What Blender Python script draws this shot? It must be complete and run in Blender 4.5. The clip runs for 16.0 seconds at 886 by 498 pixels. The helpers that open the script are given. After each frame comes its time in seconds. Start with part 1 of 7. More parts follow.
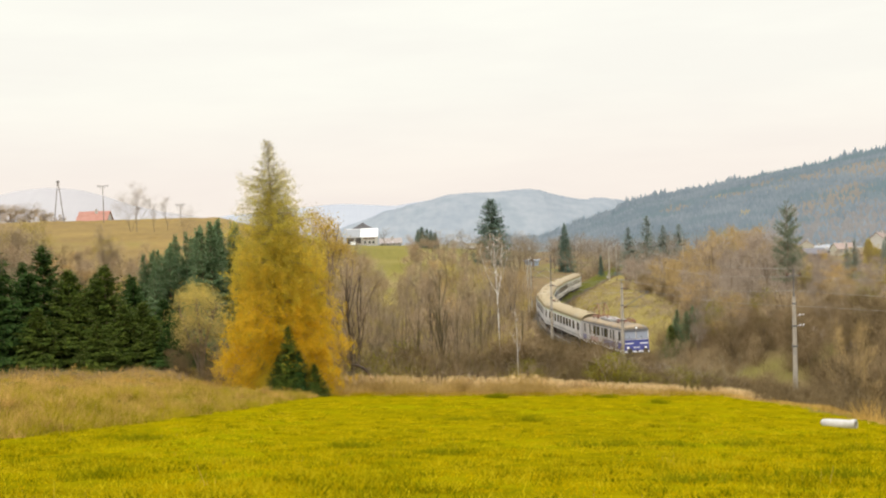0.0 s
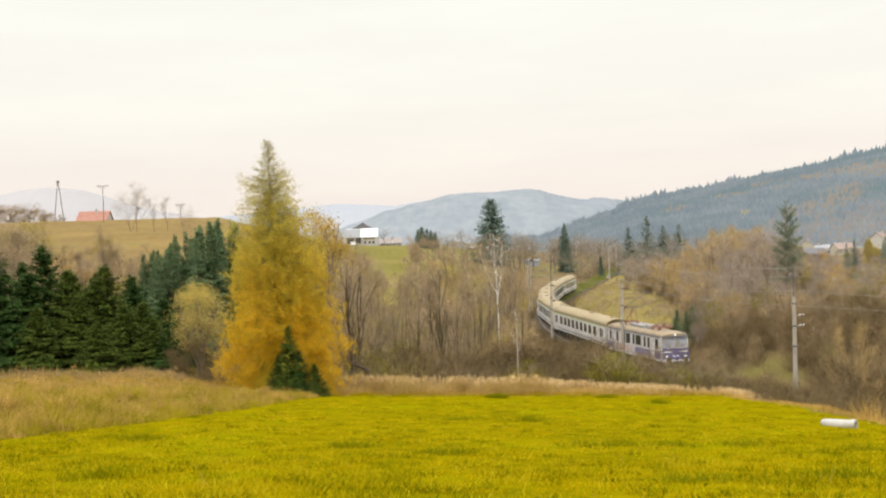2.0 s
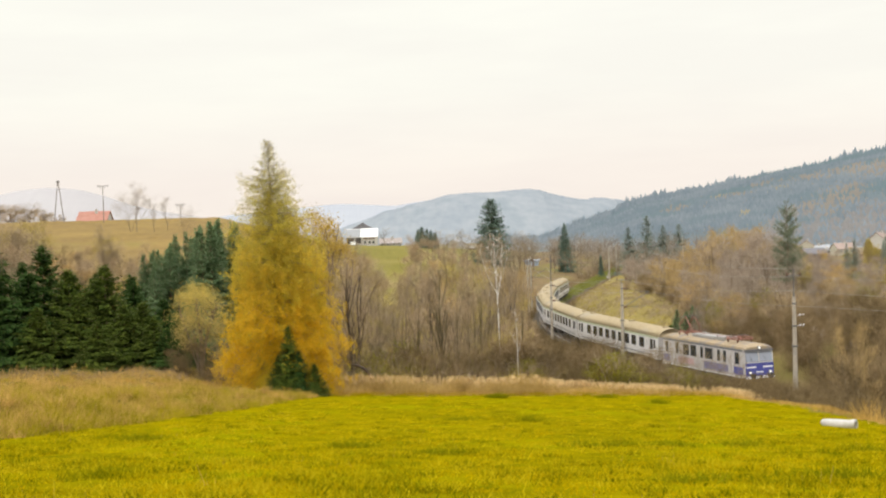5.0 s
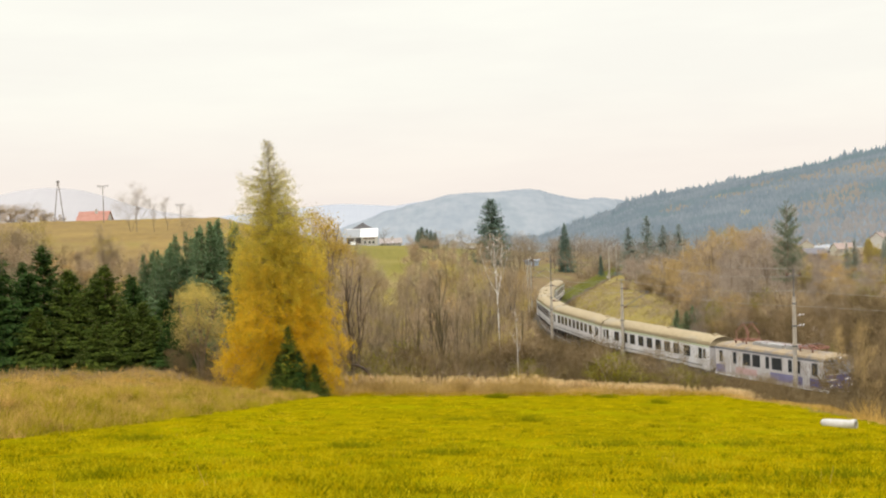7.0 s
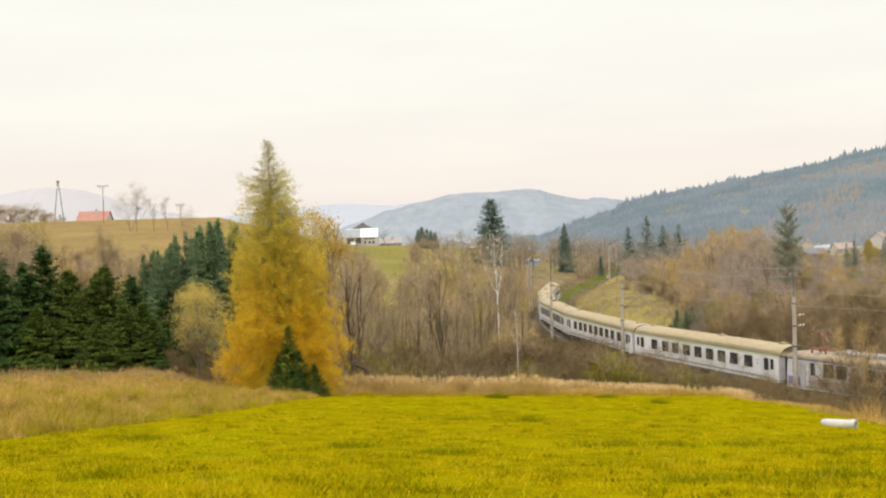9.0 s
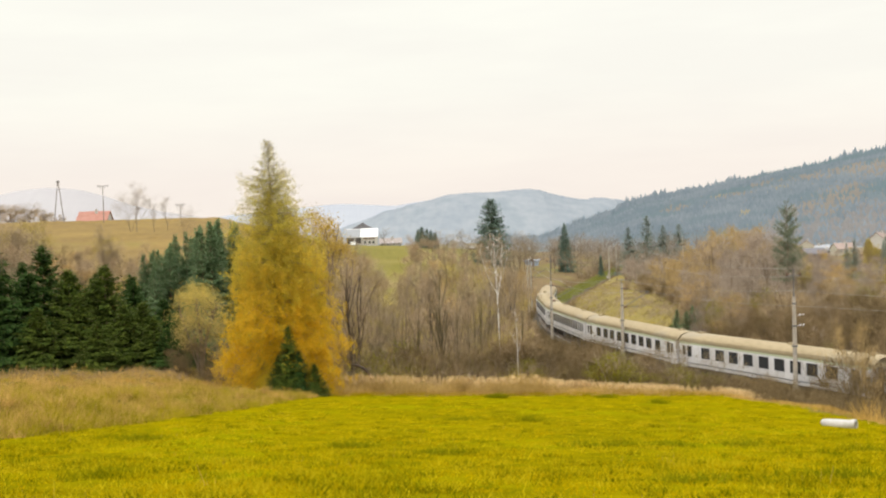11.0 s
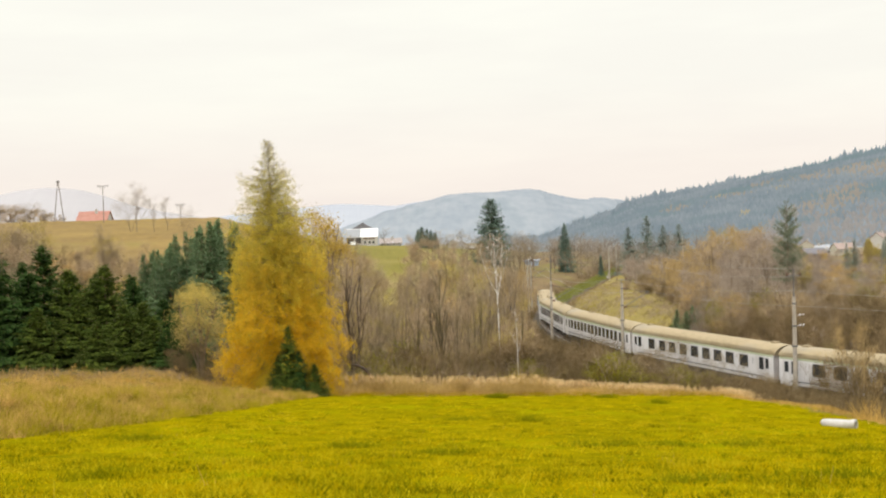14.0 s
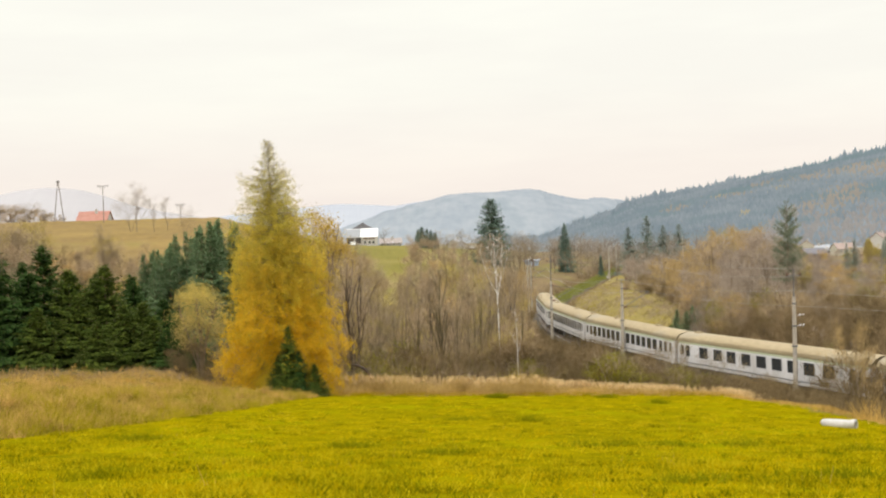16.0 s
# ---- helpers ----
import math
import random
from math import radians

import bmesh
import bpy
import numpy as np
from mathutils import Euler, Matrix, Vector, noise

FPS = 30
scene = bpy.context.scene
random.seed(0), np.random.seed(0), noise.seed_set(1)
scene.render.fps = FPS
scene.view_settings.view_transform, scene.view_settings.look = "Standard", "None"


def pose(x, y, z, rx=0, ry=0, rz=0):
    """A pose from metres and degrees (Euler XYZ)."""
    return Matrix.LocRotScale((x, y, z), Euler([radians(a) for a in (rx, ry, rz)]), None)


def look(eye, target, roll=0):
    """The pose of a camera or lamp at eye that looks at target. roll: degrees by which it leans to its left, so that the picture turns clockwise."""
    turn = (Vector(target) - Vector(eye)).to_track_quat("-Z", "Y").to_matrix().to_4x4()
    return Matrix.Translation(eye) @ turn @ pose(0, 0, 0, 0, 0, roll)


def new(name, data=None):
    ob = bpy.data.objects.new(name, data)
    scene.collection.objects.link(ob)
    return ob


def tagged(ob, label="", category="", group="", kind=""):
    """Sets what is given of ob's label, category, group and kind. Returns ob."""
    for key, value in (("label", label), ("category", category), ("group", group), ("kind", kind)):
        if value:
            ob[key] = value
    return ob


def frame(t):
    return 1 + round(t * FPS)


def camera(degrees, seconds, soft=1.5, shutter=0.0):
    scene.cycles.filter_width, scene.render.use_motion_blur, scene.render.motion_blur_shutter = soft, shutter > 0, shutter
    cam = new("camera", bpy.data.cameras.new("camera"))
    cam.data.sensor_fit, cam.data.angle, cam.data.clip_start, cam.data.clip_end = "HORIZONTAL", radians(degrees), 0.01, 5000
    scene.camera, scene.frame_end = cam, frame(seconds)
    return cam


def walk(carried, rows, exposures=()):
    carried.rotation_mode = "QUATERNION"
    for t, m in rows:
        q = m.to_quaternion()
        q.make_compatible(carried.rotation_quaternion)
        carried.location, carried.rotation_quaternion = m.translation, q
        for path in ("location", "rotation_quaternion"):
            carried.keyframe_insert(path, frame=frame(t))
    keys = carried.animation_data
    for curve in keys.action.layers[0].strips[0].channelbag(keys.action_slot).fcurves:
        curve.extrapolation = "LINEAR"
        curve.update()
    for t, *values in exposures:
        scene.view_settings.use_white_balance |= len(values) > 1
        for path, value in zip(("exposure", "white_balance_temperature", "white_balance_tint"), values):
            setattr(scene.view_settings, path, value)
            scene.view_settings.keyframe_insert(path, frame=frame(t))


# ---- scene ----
cam = camera(43.3, 16.0, soft=2.1)
EYE = (0.0, 0.0, 1.6)
AIM = (0.0, 100.0, 1.6 - 100.0 * math.tan(radians(0.70)))
walk(cam, [(0.0, look(EYE, AIM, roll=-2.0)), (16.0, look(EYE, AIM, roll=-2.0))])

# ---- sky and sun: a bright overcast, paler and warmer low down ----
SUN_UP, SUN_TURN = 32.0, 215.0


def make_world():
    world = bpy.data.worlds.new("overcast_sky")
    scene.world = world
    world.use_nodes = True
    nt = world.node_tree
    n, link = nt.nodes, nt.links.new
    n.clear()
    out = n.new("ShaderNodeOutputWorld")
    sky = n.new("ShaderNodeTexSky")
    sky.sky_type, sky.sun_disc = "NISHITA", False
    sky.sun_elevation, sky.sun_rotation = radians(SUN_UP), radians(SUN_TURN)
    clear = n.new("ShaderNodeBackground")
    clear.inputs["Strength"].default_value = 0.05
    link(sky.outputs["Color"], clear.inputs["Color"])
    # cloud deck: three times brighter overhead than at the horizon, as an overcast is
    coord = n.new("ShaderNodeTexCoord")
    split = n.new("ShaderNodeSeparateXYZ")
    link(coord.outputs["Generated"], split.inputs[0])
    ramp = n.new("ShaderNodeValToRGB")
    ramp.color_ramp.elements[0].position = 0.0
    ramp.color_ramp.elements[0].color = (0.825, 0.745, 0.685, 1)
    ramp.color_ramp.elements[1].position = 1.0
    ramp.color_ramp.elements[1].color = (2.9, 2.9, 2.85, 1)
    for pos, col in ((0.055, (0.855, 0.785, 0.715, 1)), (0.13, (0.875, 0.855, 0.775, 1)), (0.24, (0.895, 0.89, 0.81, 1)),
                     (0.5, (1.6, 1.6, 1.55, 1))):
        e = ramp.color_ramp.elements.new(pos)
        e.color = col
    link(split.outputs["Z"], ramp.inputs["Fac"])
    # soft streaks of thicker cloud
    squash = n.new("ShaderNodeMapping")
    squash.inputs["Scale"].default_value = (1.6, 1.6, 9.0)
    link(coord.outputs["Generated"], squash.inputs["Vector"])
    puff = n.new("ShaderNodeTexNoise")
    puff.inputs["Scale"].default_value = 2.2
    puff.inputs["Detail"].default_value = 5.0
    puff.inputs["Roughness"].default_value = 0.55
    link(squash.outputs["Vector"], puff.inputs["Vector"])
    soft = n.new("ShaderNodeValToRGB")
    soft.color_ramp.elements[0].position, soft.color_ramp.elements[0].color = 0.40, (0.975, 0.965, 0.972, 1)
    soft.color_ramp.elements[1].position, soft.color_ramp.elements[1].color = 0.64, (1.015, 1.015, 1.01, 1)
    link(puff.outputs["Fac"], soft.inputs["Fac"])
    mul = n.new("ShaderNodeMix")
    mul.data_type, mul.blend_type = "RGBA", "MULTIPLY"
    mul.inputs["Factor"].default_value = 1.0
    link(ramp.outputs["Color"], mul.inputs["A"])
    link(soft.outputs["Color"], mul.inputs["B"])
    cloud = n.new("ShaderNodeBackground")
    cloud.inputs["Strength"].default_value = 1.0
    link(mul.outputs["Result"], cloud.inputs["Color"])
    both = n.new("ShaderNodeMixShader")
    both.inputs["Fac"].default_value = 0.93
    link(clear.outputs[0], both.inputs[1])
    link(cloud.outputs[0], both.inputs[2])
    link(both.outputs[0], out.inputs["Surface"])


make_world()
sun = new("sun", bpy.data.lights.new("sun", "SUN"))
sun.data.energy, sun.data.angle, sun.data.color = 1.1, radians(25), (1.0, 0.95, 0.86)
_d = Vector((math.sin(radians(SUN_TURN)) * math.cos(radians(SUN_UP)), math.cos(radians(SUN_TURN)) * math.cos(radians(SUN_UP)),
             math.sin(radians(SUN_UP))))
sun.matrix_world = look(_d * 200, (0, 0, 0))
scene.view_settings.exposure = 0.25


# ---- materials ----
def lin(c):
    return tuple(c) + (1.0,)


def material(name, dark, light, scale=1.0, fine=None, rough=0.9, bump=0.0, island=0.0, metal=0.0, spot=None, spot_scale=0.3,
             through_light=0.0, spec=0.3, stretch=(1, 1, 1), high=None):
    """Two colours mixed by coarse and fine noise in metres; island: random value per leaf or piece; spot: a third colour in patches;
    high: (colour, z0, z1), a tint that needles take on from z0 up to z1 on their tree."""
    m = bpy.data.materials.new(name)
    m.use_nodes = True
    nt = m.node_tree
    n, link = nt.nodes, nt.links.new
    bsdf = n["Principled BSDF"]
    geo = n.new("ShaderNodeNewGeometry")
    coord = n.new("ShaderNodeTexCoord")
    place = n.new("ShaderNodeMapping")
    place.inputs["Scale"].default_value = stretch
    link(coord.outputs["Object"], place.inputs["Vector"])
    a = n.new("ShaderNodeTexNoise")
    a.inputs["Scale"].default_value, a.inputs["Detail"].default_value = scale, 4
    link(place.outputs["Vector"], a.inputs["Vector"])
    b = n.new("ShaderNodeTexNoise")
    b.inputs["Scale"].default_value, b.inputs["Detail"].default_value = fine or scale * 9, 3
    link(place.outputs["Vector"], b.inputs["Vector"])
    add = n.new("ShaderNodeMath")
    add.operation = "ADD"
    link(a.outputs["Fac"], add.inputs[0])
    link(b.outputs["Fac"], add.inputs[1])
    total = add
    if island:
        isl = n.new("ShaderNodeMath")
        isl.operation = "MULTIPLY_ADD"
        isl.inputs[1].default_value, isl.inputs[2].default_value = island, -island / 2
        link(geo.outputs["Random Per Island"], isl.inputs[0])
        more = n.new("ShaderNodeMath")
        more.operation = "ADD"
        link(add.outputs[0], more.inputs[0])
        link(isl.outputs[0], more.inputs[1])
        total = more
    span = n.new("ShaderNodeMapRange")
    span.inputs["From Min"].default_value, span.inputs["From Max"].default_value = 0.7, 1.3
    link(total.outputs[0], span.inputs["Value"])
    mix = n.new("ShaderNodeMix")
    mix.data_type = "RGBA"
    mix.inputs["A"].default_value, mix.inputs["B"].default_value = lin(dark), lin(light)
    link(span.outputs["Result"], mix.inputs["Factor"])
    colour = mix.outputs["Result"]
    if spot:
        s = n.new("ShaderNodeTexNoise")
        s.inputs["Scale"].default_value, s.inputs["Detail"].default_value = spot_scale, 5
        link(place.outputs["Vector"], s.inputs["Vector"])
        cut = n.new("ShaderNodeMapRange")
        cut.inputs["From Min"].default_value, cut.inputs["From Max"].default_value = 0.52, 0.66
        link(s.outputs["Fac"], cut.inputs["Value"])
        over = n.new("ShaderNodeMix")
        over.data_type = "RGBA"
        over.inputs["B"].default_value = lin(spot)
        link(colour, over.inputs["A"])
        link(cut.outputs["Result"], over.inputs["Factor"])
        colour = over.outputs["Result"]
    if high:
        rise = n.new("ShaderNodeSeparateXYZ")
        link(coord.outputs["Object"], rise.inputs[0])
        step = n.new("ShaderNodeMapRange")
        step.inputs["From Min"].default_value, step.inputs["From Max"].default_value = high[1], high[2]
        step.inputs["To Max"].default_value = 0.85
        link(rise.outputs["Z"], step.inputs["Value"])
        tint = n.new("ShaderNodeMix")
        tint.data_type = "RGBA"
        tint.inputs["B"].default_value = lin(high[0])
        link(colour, tint.inputs["A"])
        link(step.outputs["Result"], tint.inputs["Factor"])
        colour = tint.outputs["Result"]
    link(colour, bsdf.inputs["Base Color"])
    bsdf.inputs["Roughness"].default_value = rough
    bsdf.inputs["Metallic"].default_value = metal
    bsdf.inputs["Specular IOR Level"].default_value = spec
    if bump:
        bn = n.new("ShaderNodeBump")
        bn.inputs["Strength"].default_value, bn.inputs["Distance"].default_value = bump, 0.1
        link(b.outputs["Fac"], bn.inputs["Height"])
        link(bn.outputs["Normal"], bsdf.inputs["Normal"])
    if through_light:
        thin = n.new("ShaderNodeBsdfTranslucent")
        link(colour, thin.inputs["Color"])
        share = n.new("ShaderNodeMixShader")
        share.inputs["Fac"].default_value = through_light
        link(bsdf.outputs[0], share.inputs[1])
        link(thin.outputs[0], share.inputs[2])
        link(share.outputs[0], n["Material Output"].inputs["Surface"])
    return m


M = {}
M["meadow"] = material("meadow_grass", (0.115, 0.105, 0.001), (0.235, 0.178, 0.001), 0.45, 2.2, 1.0, 0.6, spot=(0.18, 0.165, 0.001), spot_scale=0.25, spec=0.0)
M["blade"] = material("grass_blade", (0.20, 0.168, 0.001), (0.435, 0.305, 0.001), 0.5, 1.6, 0.9, island=0.5, through_light=0.35, spec=0.0)
M["pale_blade"] = material("pale_grass_blade", (0.30, 0.255, 0.003), (0.50, 0.395, 0.01), 0.5, 3.0, 0.9, island=0.5, through_light=0.35, spec=0.0)
M["deep_blade"] = material("deep_green_blade", (0.09, 0.10, 0.001), (0.17, 0.16, 0.002), 0.5, 3.0, 0.9, island=0.5, through_light=0.3, spec=0.0)
M["lush"] = material("lush_blade", (0.12, 0.13, 0.002), (0.225, 0.215, 0.004), 0.5, 3.0, 0.95, island=0.4, through_light=0.3, spec=0.0)
# Dry ground colour, darkened to paint shade into the gaps between tussocks.
M["dry_ground"] = material("dry_grass_ground_and_shade", (0.11, 0.082, 0.016), (0.18, 0.13, 0.03), 0.15, 4.0, 1.0, 0.6, spot=(0.20, 0.17, 0.015), spot_scale=0.12, spec=0.1)
M["straw"] = material("dry_straw", (0.29, 0.185, 0.045), (0.62, 0.40, 0.115), 0.3, 3.0, 0.9, island=0.7, through_light=0.3, spec=0.15)
M["tuft"] = material("greenish_dry_tuft", (0.185, 0.155, 0.012), (0.38, 0.295, 0.03), 0.4, 3.0, 0.9, island=0.5, through_light=0.3, spec=0.15)
M["edge_green"] = material("green_tussock_blade", (0.20, 0.17, 0.008), (0.44, 0.345, 0.022), 0.4, 3.0, 0.9, island=0.5, through_light=0.35, spec=0.1)
M["litter"] = material("leaf_litter_ground", (0.10, 0.07, 0.035), (0.18, 0.125, 0.06), 0.15, 2.0, 1.0, 0.6, spot=(0.15, 0.13, 0.035), spot_scale=0.06, spec=0.1)
M["hill_grass"] = material("autumn_hill_grass", (0.145, 0.095, 0.034), (0.225, 0.152, 0.046), 0.05, 0.5, 1.0, 0.4, spot=(0.17, 0.132, 0.036), spot_scale=0.025, spec=0.1)
M["pasture"] = material("green_pasture", (0.12, 0.108, 0.02), (0.19, 0.155, 0.03), 0.03, 0.6, 1.0, 0.4, spot=(0.19, 0.15, 0.05), spot_scale=0.03, spec=0.1)
M["bank"] = material("yellowed_bank_grass", (0.155, 0.122, 0.035), (0.245, 0.19, 0.05), 0.1, 1.5, 1.0, 0.5, spot=(0.14, 0.105, 0.045), spot_scale=0.12, spec=0.1)
M["far_ground"] = material("far_valley_ground", (0.12, 0.10, 0.06), (0.20, 0.15, 0.08), 0.01, 0.1, 1.0, 0.0, spec=0.1)
M["bark"] = material("grey_brown_bark", (0.12, 0.092, 0.06), (0.25, 0.195, 0.135), 0.8, 9.0, 0.95, 0.4, spec=0.1, stretch=(1, 1, 0.3))
M["twig"] = material("brown_twig", (0.21, 0.16, 0.10), (0.39, 0.305, 0.20), 0.2, 2.0, 0.95, island=0.5, spec=0.1)
M["bud_twig"] = material("russet_twig", (0.225, 0.162, 0.09), (0.39, 0.29, 0.165), 0.2, 2.0, 0.95, island=0.5, spec=0.1)
M["birch"] = material("white_birch_bark", (0.42, 0.38, 0.33), (0.74, 0.70, 0.64), 1.5, 7.0, 0.8, 0.2, spot=(0.10, 0.09, 0.08), spot_scale=2.5, spec=0.2)
M["reed"] = material("pale_reed_straw", (0.36, 0.25, 0.08), (0.64, 0.455, 0.17), 0.3, 3.0, 0.9, island=0.6, through_light=0.3, spec=0.1)
M["dark_twig"] = material("dark_brown_twig", (0.10, 0.07, 0.032), (0.20, 0.145, 0.072), 0.2, 2.0, 0.95, island=0.5, spec=0.1)
M["dark_bark"] = material("dark_wet_bark", (0.055, 0.042, 0.03), (0.125, 0.095, 0.07), 0.8, 9.0, 0.95, 0.4, spec=0.1, stretch=(1, 1, 0.3))
M["gold_twig"] = material("golden_tan_twig", (0.30, 0.21, 0.092), (0.49, 0.355, 0.165), 0.2, 2.0, 0.95, island=0.5, through_light=0.2, spec=0.1)
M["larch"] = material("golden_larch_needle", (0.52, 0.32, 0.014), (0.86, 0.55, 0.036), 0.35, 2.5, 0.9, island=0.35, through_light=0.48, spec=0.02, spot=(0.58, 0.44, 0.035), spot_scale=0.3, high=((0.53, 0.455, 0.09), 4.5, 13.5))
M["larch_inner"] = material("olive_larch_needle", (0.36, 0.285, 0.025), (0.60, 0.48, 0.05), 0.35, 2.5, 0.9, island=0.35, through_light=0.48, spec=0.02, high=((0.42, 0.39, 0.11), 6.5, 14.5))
M["spruce"] = material("dark_spruce_needle", (0.018, 0.046, 0.010), (0.064, 0.112, 0.023), 0.5, 3.0, 0.9, island=0.6, through_light=0.10, spec=0.1)
M["spruce_light"] = material("light_spruce_needle", (0.036, 0.060, 0.008), (0.104, 0.134, 0.02), 0.5, 3.0, 0.9, island=0.6, through_light=0.10, spec=0.1)
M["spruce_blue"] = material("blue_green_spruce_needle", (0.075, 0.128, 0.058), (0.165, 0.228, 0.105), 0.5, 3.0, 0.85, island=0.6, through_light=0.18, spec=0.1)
# Valley spruces: needle colours lightened to paint in the haze of distance.
M["spruce_far"] = material("haze_greyed_spruce_needle", (0.13, 0.165, 0.135), (0.20, 0.235, 0.19), 0.5, 3.0, 0.9, island=0.5, through_light=0.15, spec=0.1)
M["spruce_hazy"] = material("haze_tinted_spruce_needle", (0.07, 0.115, 0.085), (0.14, 0.19, 0.145), 0.5, 3.0, 0.9, island=0.5, through_light=0.12, spec=0.1)
M["olive_twig"] = material("olive_twig", (0.27, 0.21, 0.06), (0.47, 0.37, 0.11), 0.25, 2.0, 0.95, island=0.5, through_light=0.15, spec=0.1)
M["verge_green"] = material("fresh_green_verge_blade", (0.15, 0.165, 0.035), (0.27, 0.275, 0.075), 0.3, 2.0, 0.9, island=0.5, through_light=0.3, spec=0.0)
M["plume"] = material("fluffy_reed_plume", (0.42, 0.30, 0.14), (0.70, 0.52, 0.27), 0.5, 3.0, 0.95, island=0.6, through_light=0.3, spec=0.05)
M["pine"] = material("grey_green_pine_needle", (0.115, 0.142, 0.088), (0.205, 0.228, 0.148), 0.5, 3.0, 0.85, island=0.6, through_light=0.2, spec=0.1)
M["gold_leaf"] = material("yellow_willow_leaf", (0.32, 0.20, 0.03), (0.58, 0.42, 0.10), 0.5, 3.0, 0.9, island=0.6, through_light=0.35, spec=0.1)
M["pale_leaf"] = material("pale_willow_leaf", (0.26, 0.195, 0.06), (0.48, 0.37, 0.13), 0.5, 3.0, 0.9, island=0.5, through_light=0.35, spec=0.1, high=((0.60, 0.47, 0.12), 3.0, 6.6))
M["green_leaf"] = material("yellow_green_leaf", (0.16, 0.16, 0.012), (0.34, 0.29, 0.03), 0.5, 3.0, 0.9, island=0.6, through_light=0.35, spec=0.1)
M["rust_leaf"] = material("rusty_autumn_leaf", (0.26, 0.13, 0.035), (0.46, 0.26, 0.07), 0.3, 2.0, 0.9, island=0.6, through_light=0.3, spec=0.1)
M["concrete"] = material("weathered_concrete", (0.27, 0.235, 0.185), (0.43, 0.38, 0.31), 0.7, 9.0, 0.9, 0.2, spot=(0.26, 0.24, 0.21), spot_scale=0.8)
M["white_concrete"] = material("pale_concrete", (0.34, 0.32, 0.295), (0.52, 0.50, 0.465), 2.0, 14.0, 0.85, 0.15, spot=(0.36, 0.34, 0.28), spot_scale=2.2)
M["steel"] = material("dark_galvanised_steel", (0.10, 0.095, 0.09), (0.20, 0.19, 0.18), 2.0, 20.0, 0.6, metal=0.5)
M["rail"] = material("worn_rail_steel", (0.14, 0.10, 0.08), (0.26, 0.20, 0.16), 1.0, 20.0, 0.5, metal=0.6)
M["ballast"] = material("grey_ballast_stone", (0.05, 0.042, 0.034), (0.12, 0.10, 0.08), 3.0, 14.0, 1.0, 0.9, spot=(0.15, 0.12, 0.045), spot_scale=0.5)
M["sleeper"] = material("concrete_sleeper", (0.20, 0.18, 0.16), (0.33, 0.30, 0.27), 1.5, 12.0, 0.95, 0.2)
M["wire"] = material("worn_wire", (0.24, 0.225, 0.19), (0.34, 0.32, 0.28), 1.0, 8.0, 0.5)
M["wood_pole"] = material("grey_wooden_pole", (0.12, 0.10, 0.085), (0.24, 0.20, 0.17), 1.0, 10.0, 0.9)


# ---- building blocks ----
class Shape:
    """Collects vertices and faces of one mesh."""

    def __init__(self):
        self.v, self.f = [], []

    def box(self, x0, x1, y0, y1, z0, z1):
        b = len(self.v)
        self.v += [(x, y, z) for z in (z0, z1) for y in (y0, y1) for x in (x0, x1)]
        self.f += [tuple(b + i for i in q) for q in
                   ((0, 2, 3, 1), (4, 5, 7, 6), (0, 1, 5, 4), (2, 6, 7, 3), (0, 4, 6, 2), (1, 3, 7, 5))]
        return self

    def tube(self, pts, radii, sides=5, cap=True):
        b = len(self.v)
        k = len(pts)
        for i, p in enumerate(pts):
            p = Vector(p)
            d = (Vector(pts[min(i + 1, k - 1)]) - Vector(pts[max(i - 1, 0)])).normalized()
            a = d.cross((0.0, 0.0, 1.0) if abs(d.z) < 0.95 else (0.0, 1.0, 0.0)).normalized()
            c = d.cross(a)
            for j in range(sides):
                w = 2 * math.pi * j / sides
                self.v.append(tuple(p + (a * math.cos(w) + c * math.sin(w)) * radii[i]))
        for i in range(k - 1):
            for j in range(sides):
                q = (j + 1) % sides
                self.f.append((b + i * sides + j, b + i * sides + q, b + (i + 1) * sides + q, b + (i + 1) * sides + j))
        if cap:
            self.f.append(tuple(b + j for j in range(sides))[::-1])
            self.f.append(tuple(b + (k - 1) * sides + j for j in range(sides)))
        return self

    def prism(self, outline, y0, y1):
        """An outline in x and z, pushed from y0 to y1."""
        b, k = len(self.v), len(outline)
        self.v += [(x, y0, z) for x, z in outline] + [(x, y1, z) for x, z in outline]
        self.f += [(b + i, b + (i + 1) % k, b + k + (i + 1) % k, b + k + i) for i in range(k)]
        self.f += [tuple(b + i for i in range(k))[::-1], tuple(b + k + i for i in range(k))]
        return self

    def tri(self, a, b, c):
        i = len(self.v)
        self.v += [a, b, c]
        self.f.append((i, i + 1, i + 2))

    def mesh(self, name, smooth=False):
        me = bpy.data.meshes.new(name)
        me.from_pydata([tuple(p) for p in self.v], [], self.f)
        me.update()
        if smooth:
            me.polygons.foreach_set("use_smooth", [True] * len(me.polygons))
        return me


def part(name, shape, mat, parent=None, label="", at=None, smooth=False):
    """One mesh object from a Shape, under a thing or part."""
    me = shape if isinstance(shape, bpy.types.Mesh) else shape.mesh(name, smooth)
    if mat and not me.materials:
        me.materials.append(mat)
    ob = new(name, me)
    if parent:
        ob.parent = parent
    if at is not None:
        ob.matrix_basis = at
    if label:
        ob["label"] = label
    return ob


def thing(name, m, label, category, group="", kind=""):
    ob = new(name)
    ob.empty_display_size = 0.3
    ob.matrix_basis = m
    return tagged(ob, label, category, group, kind)


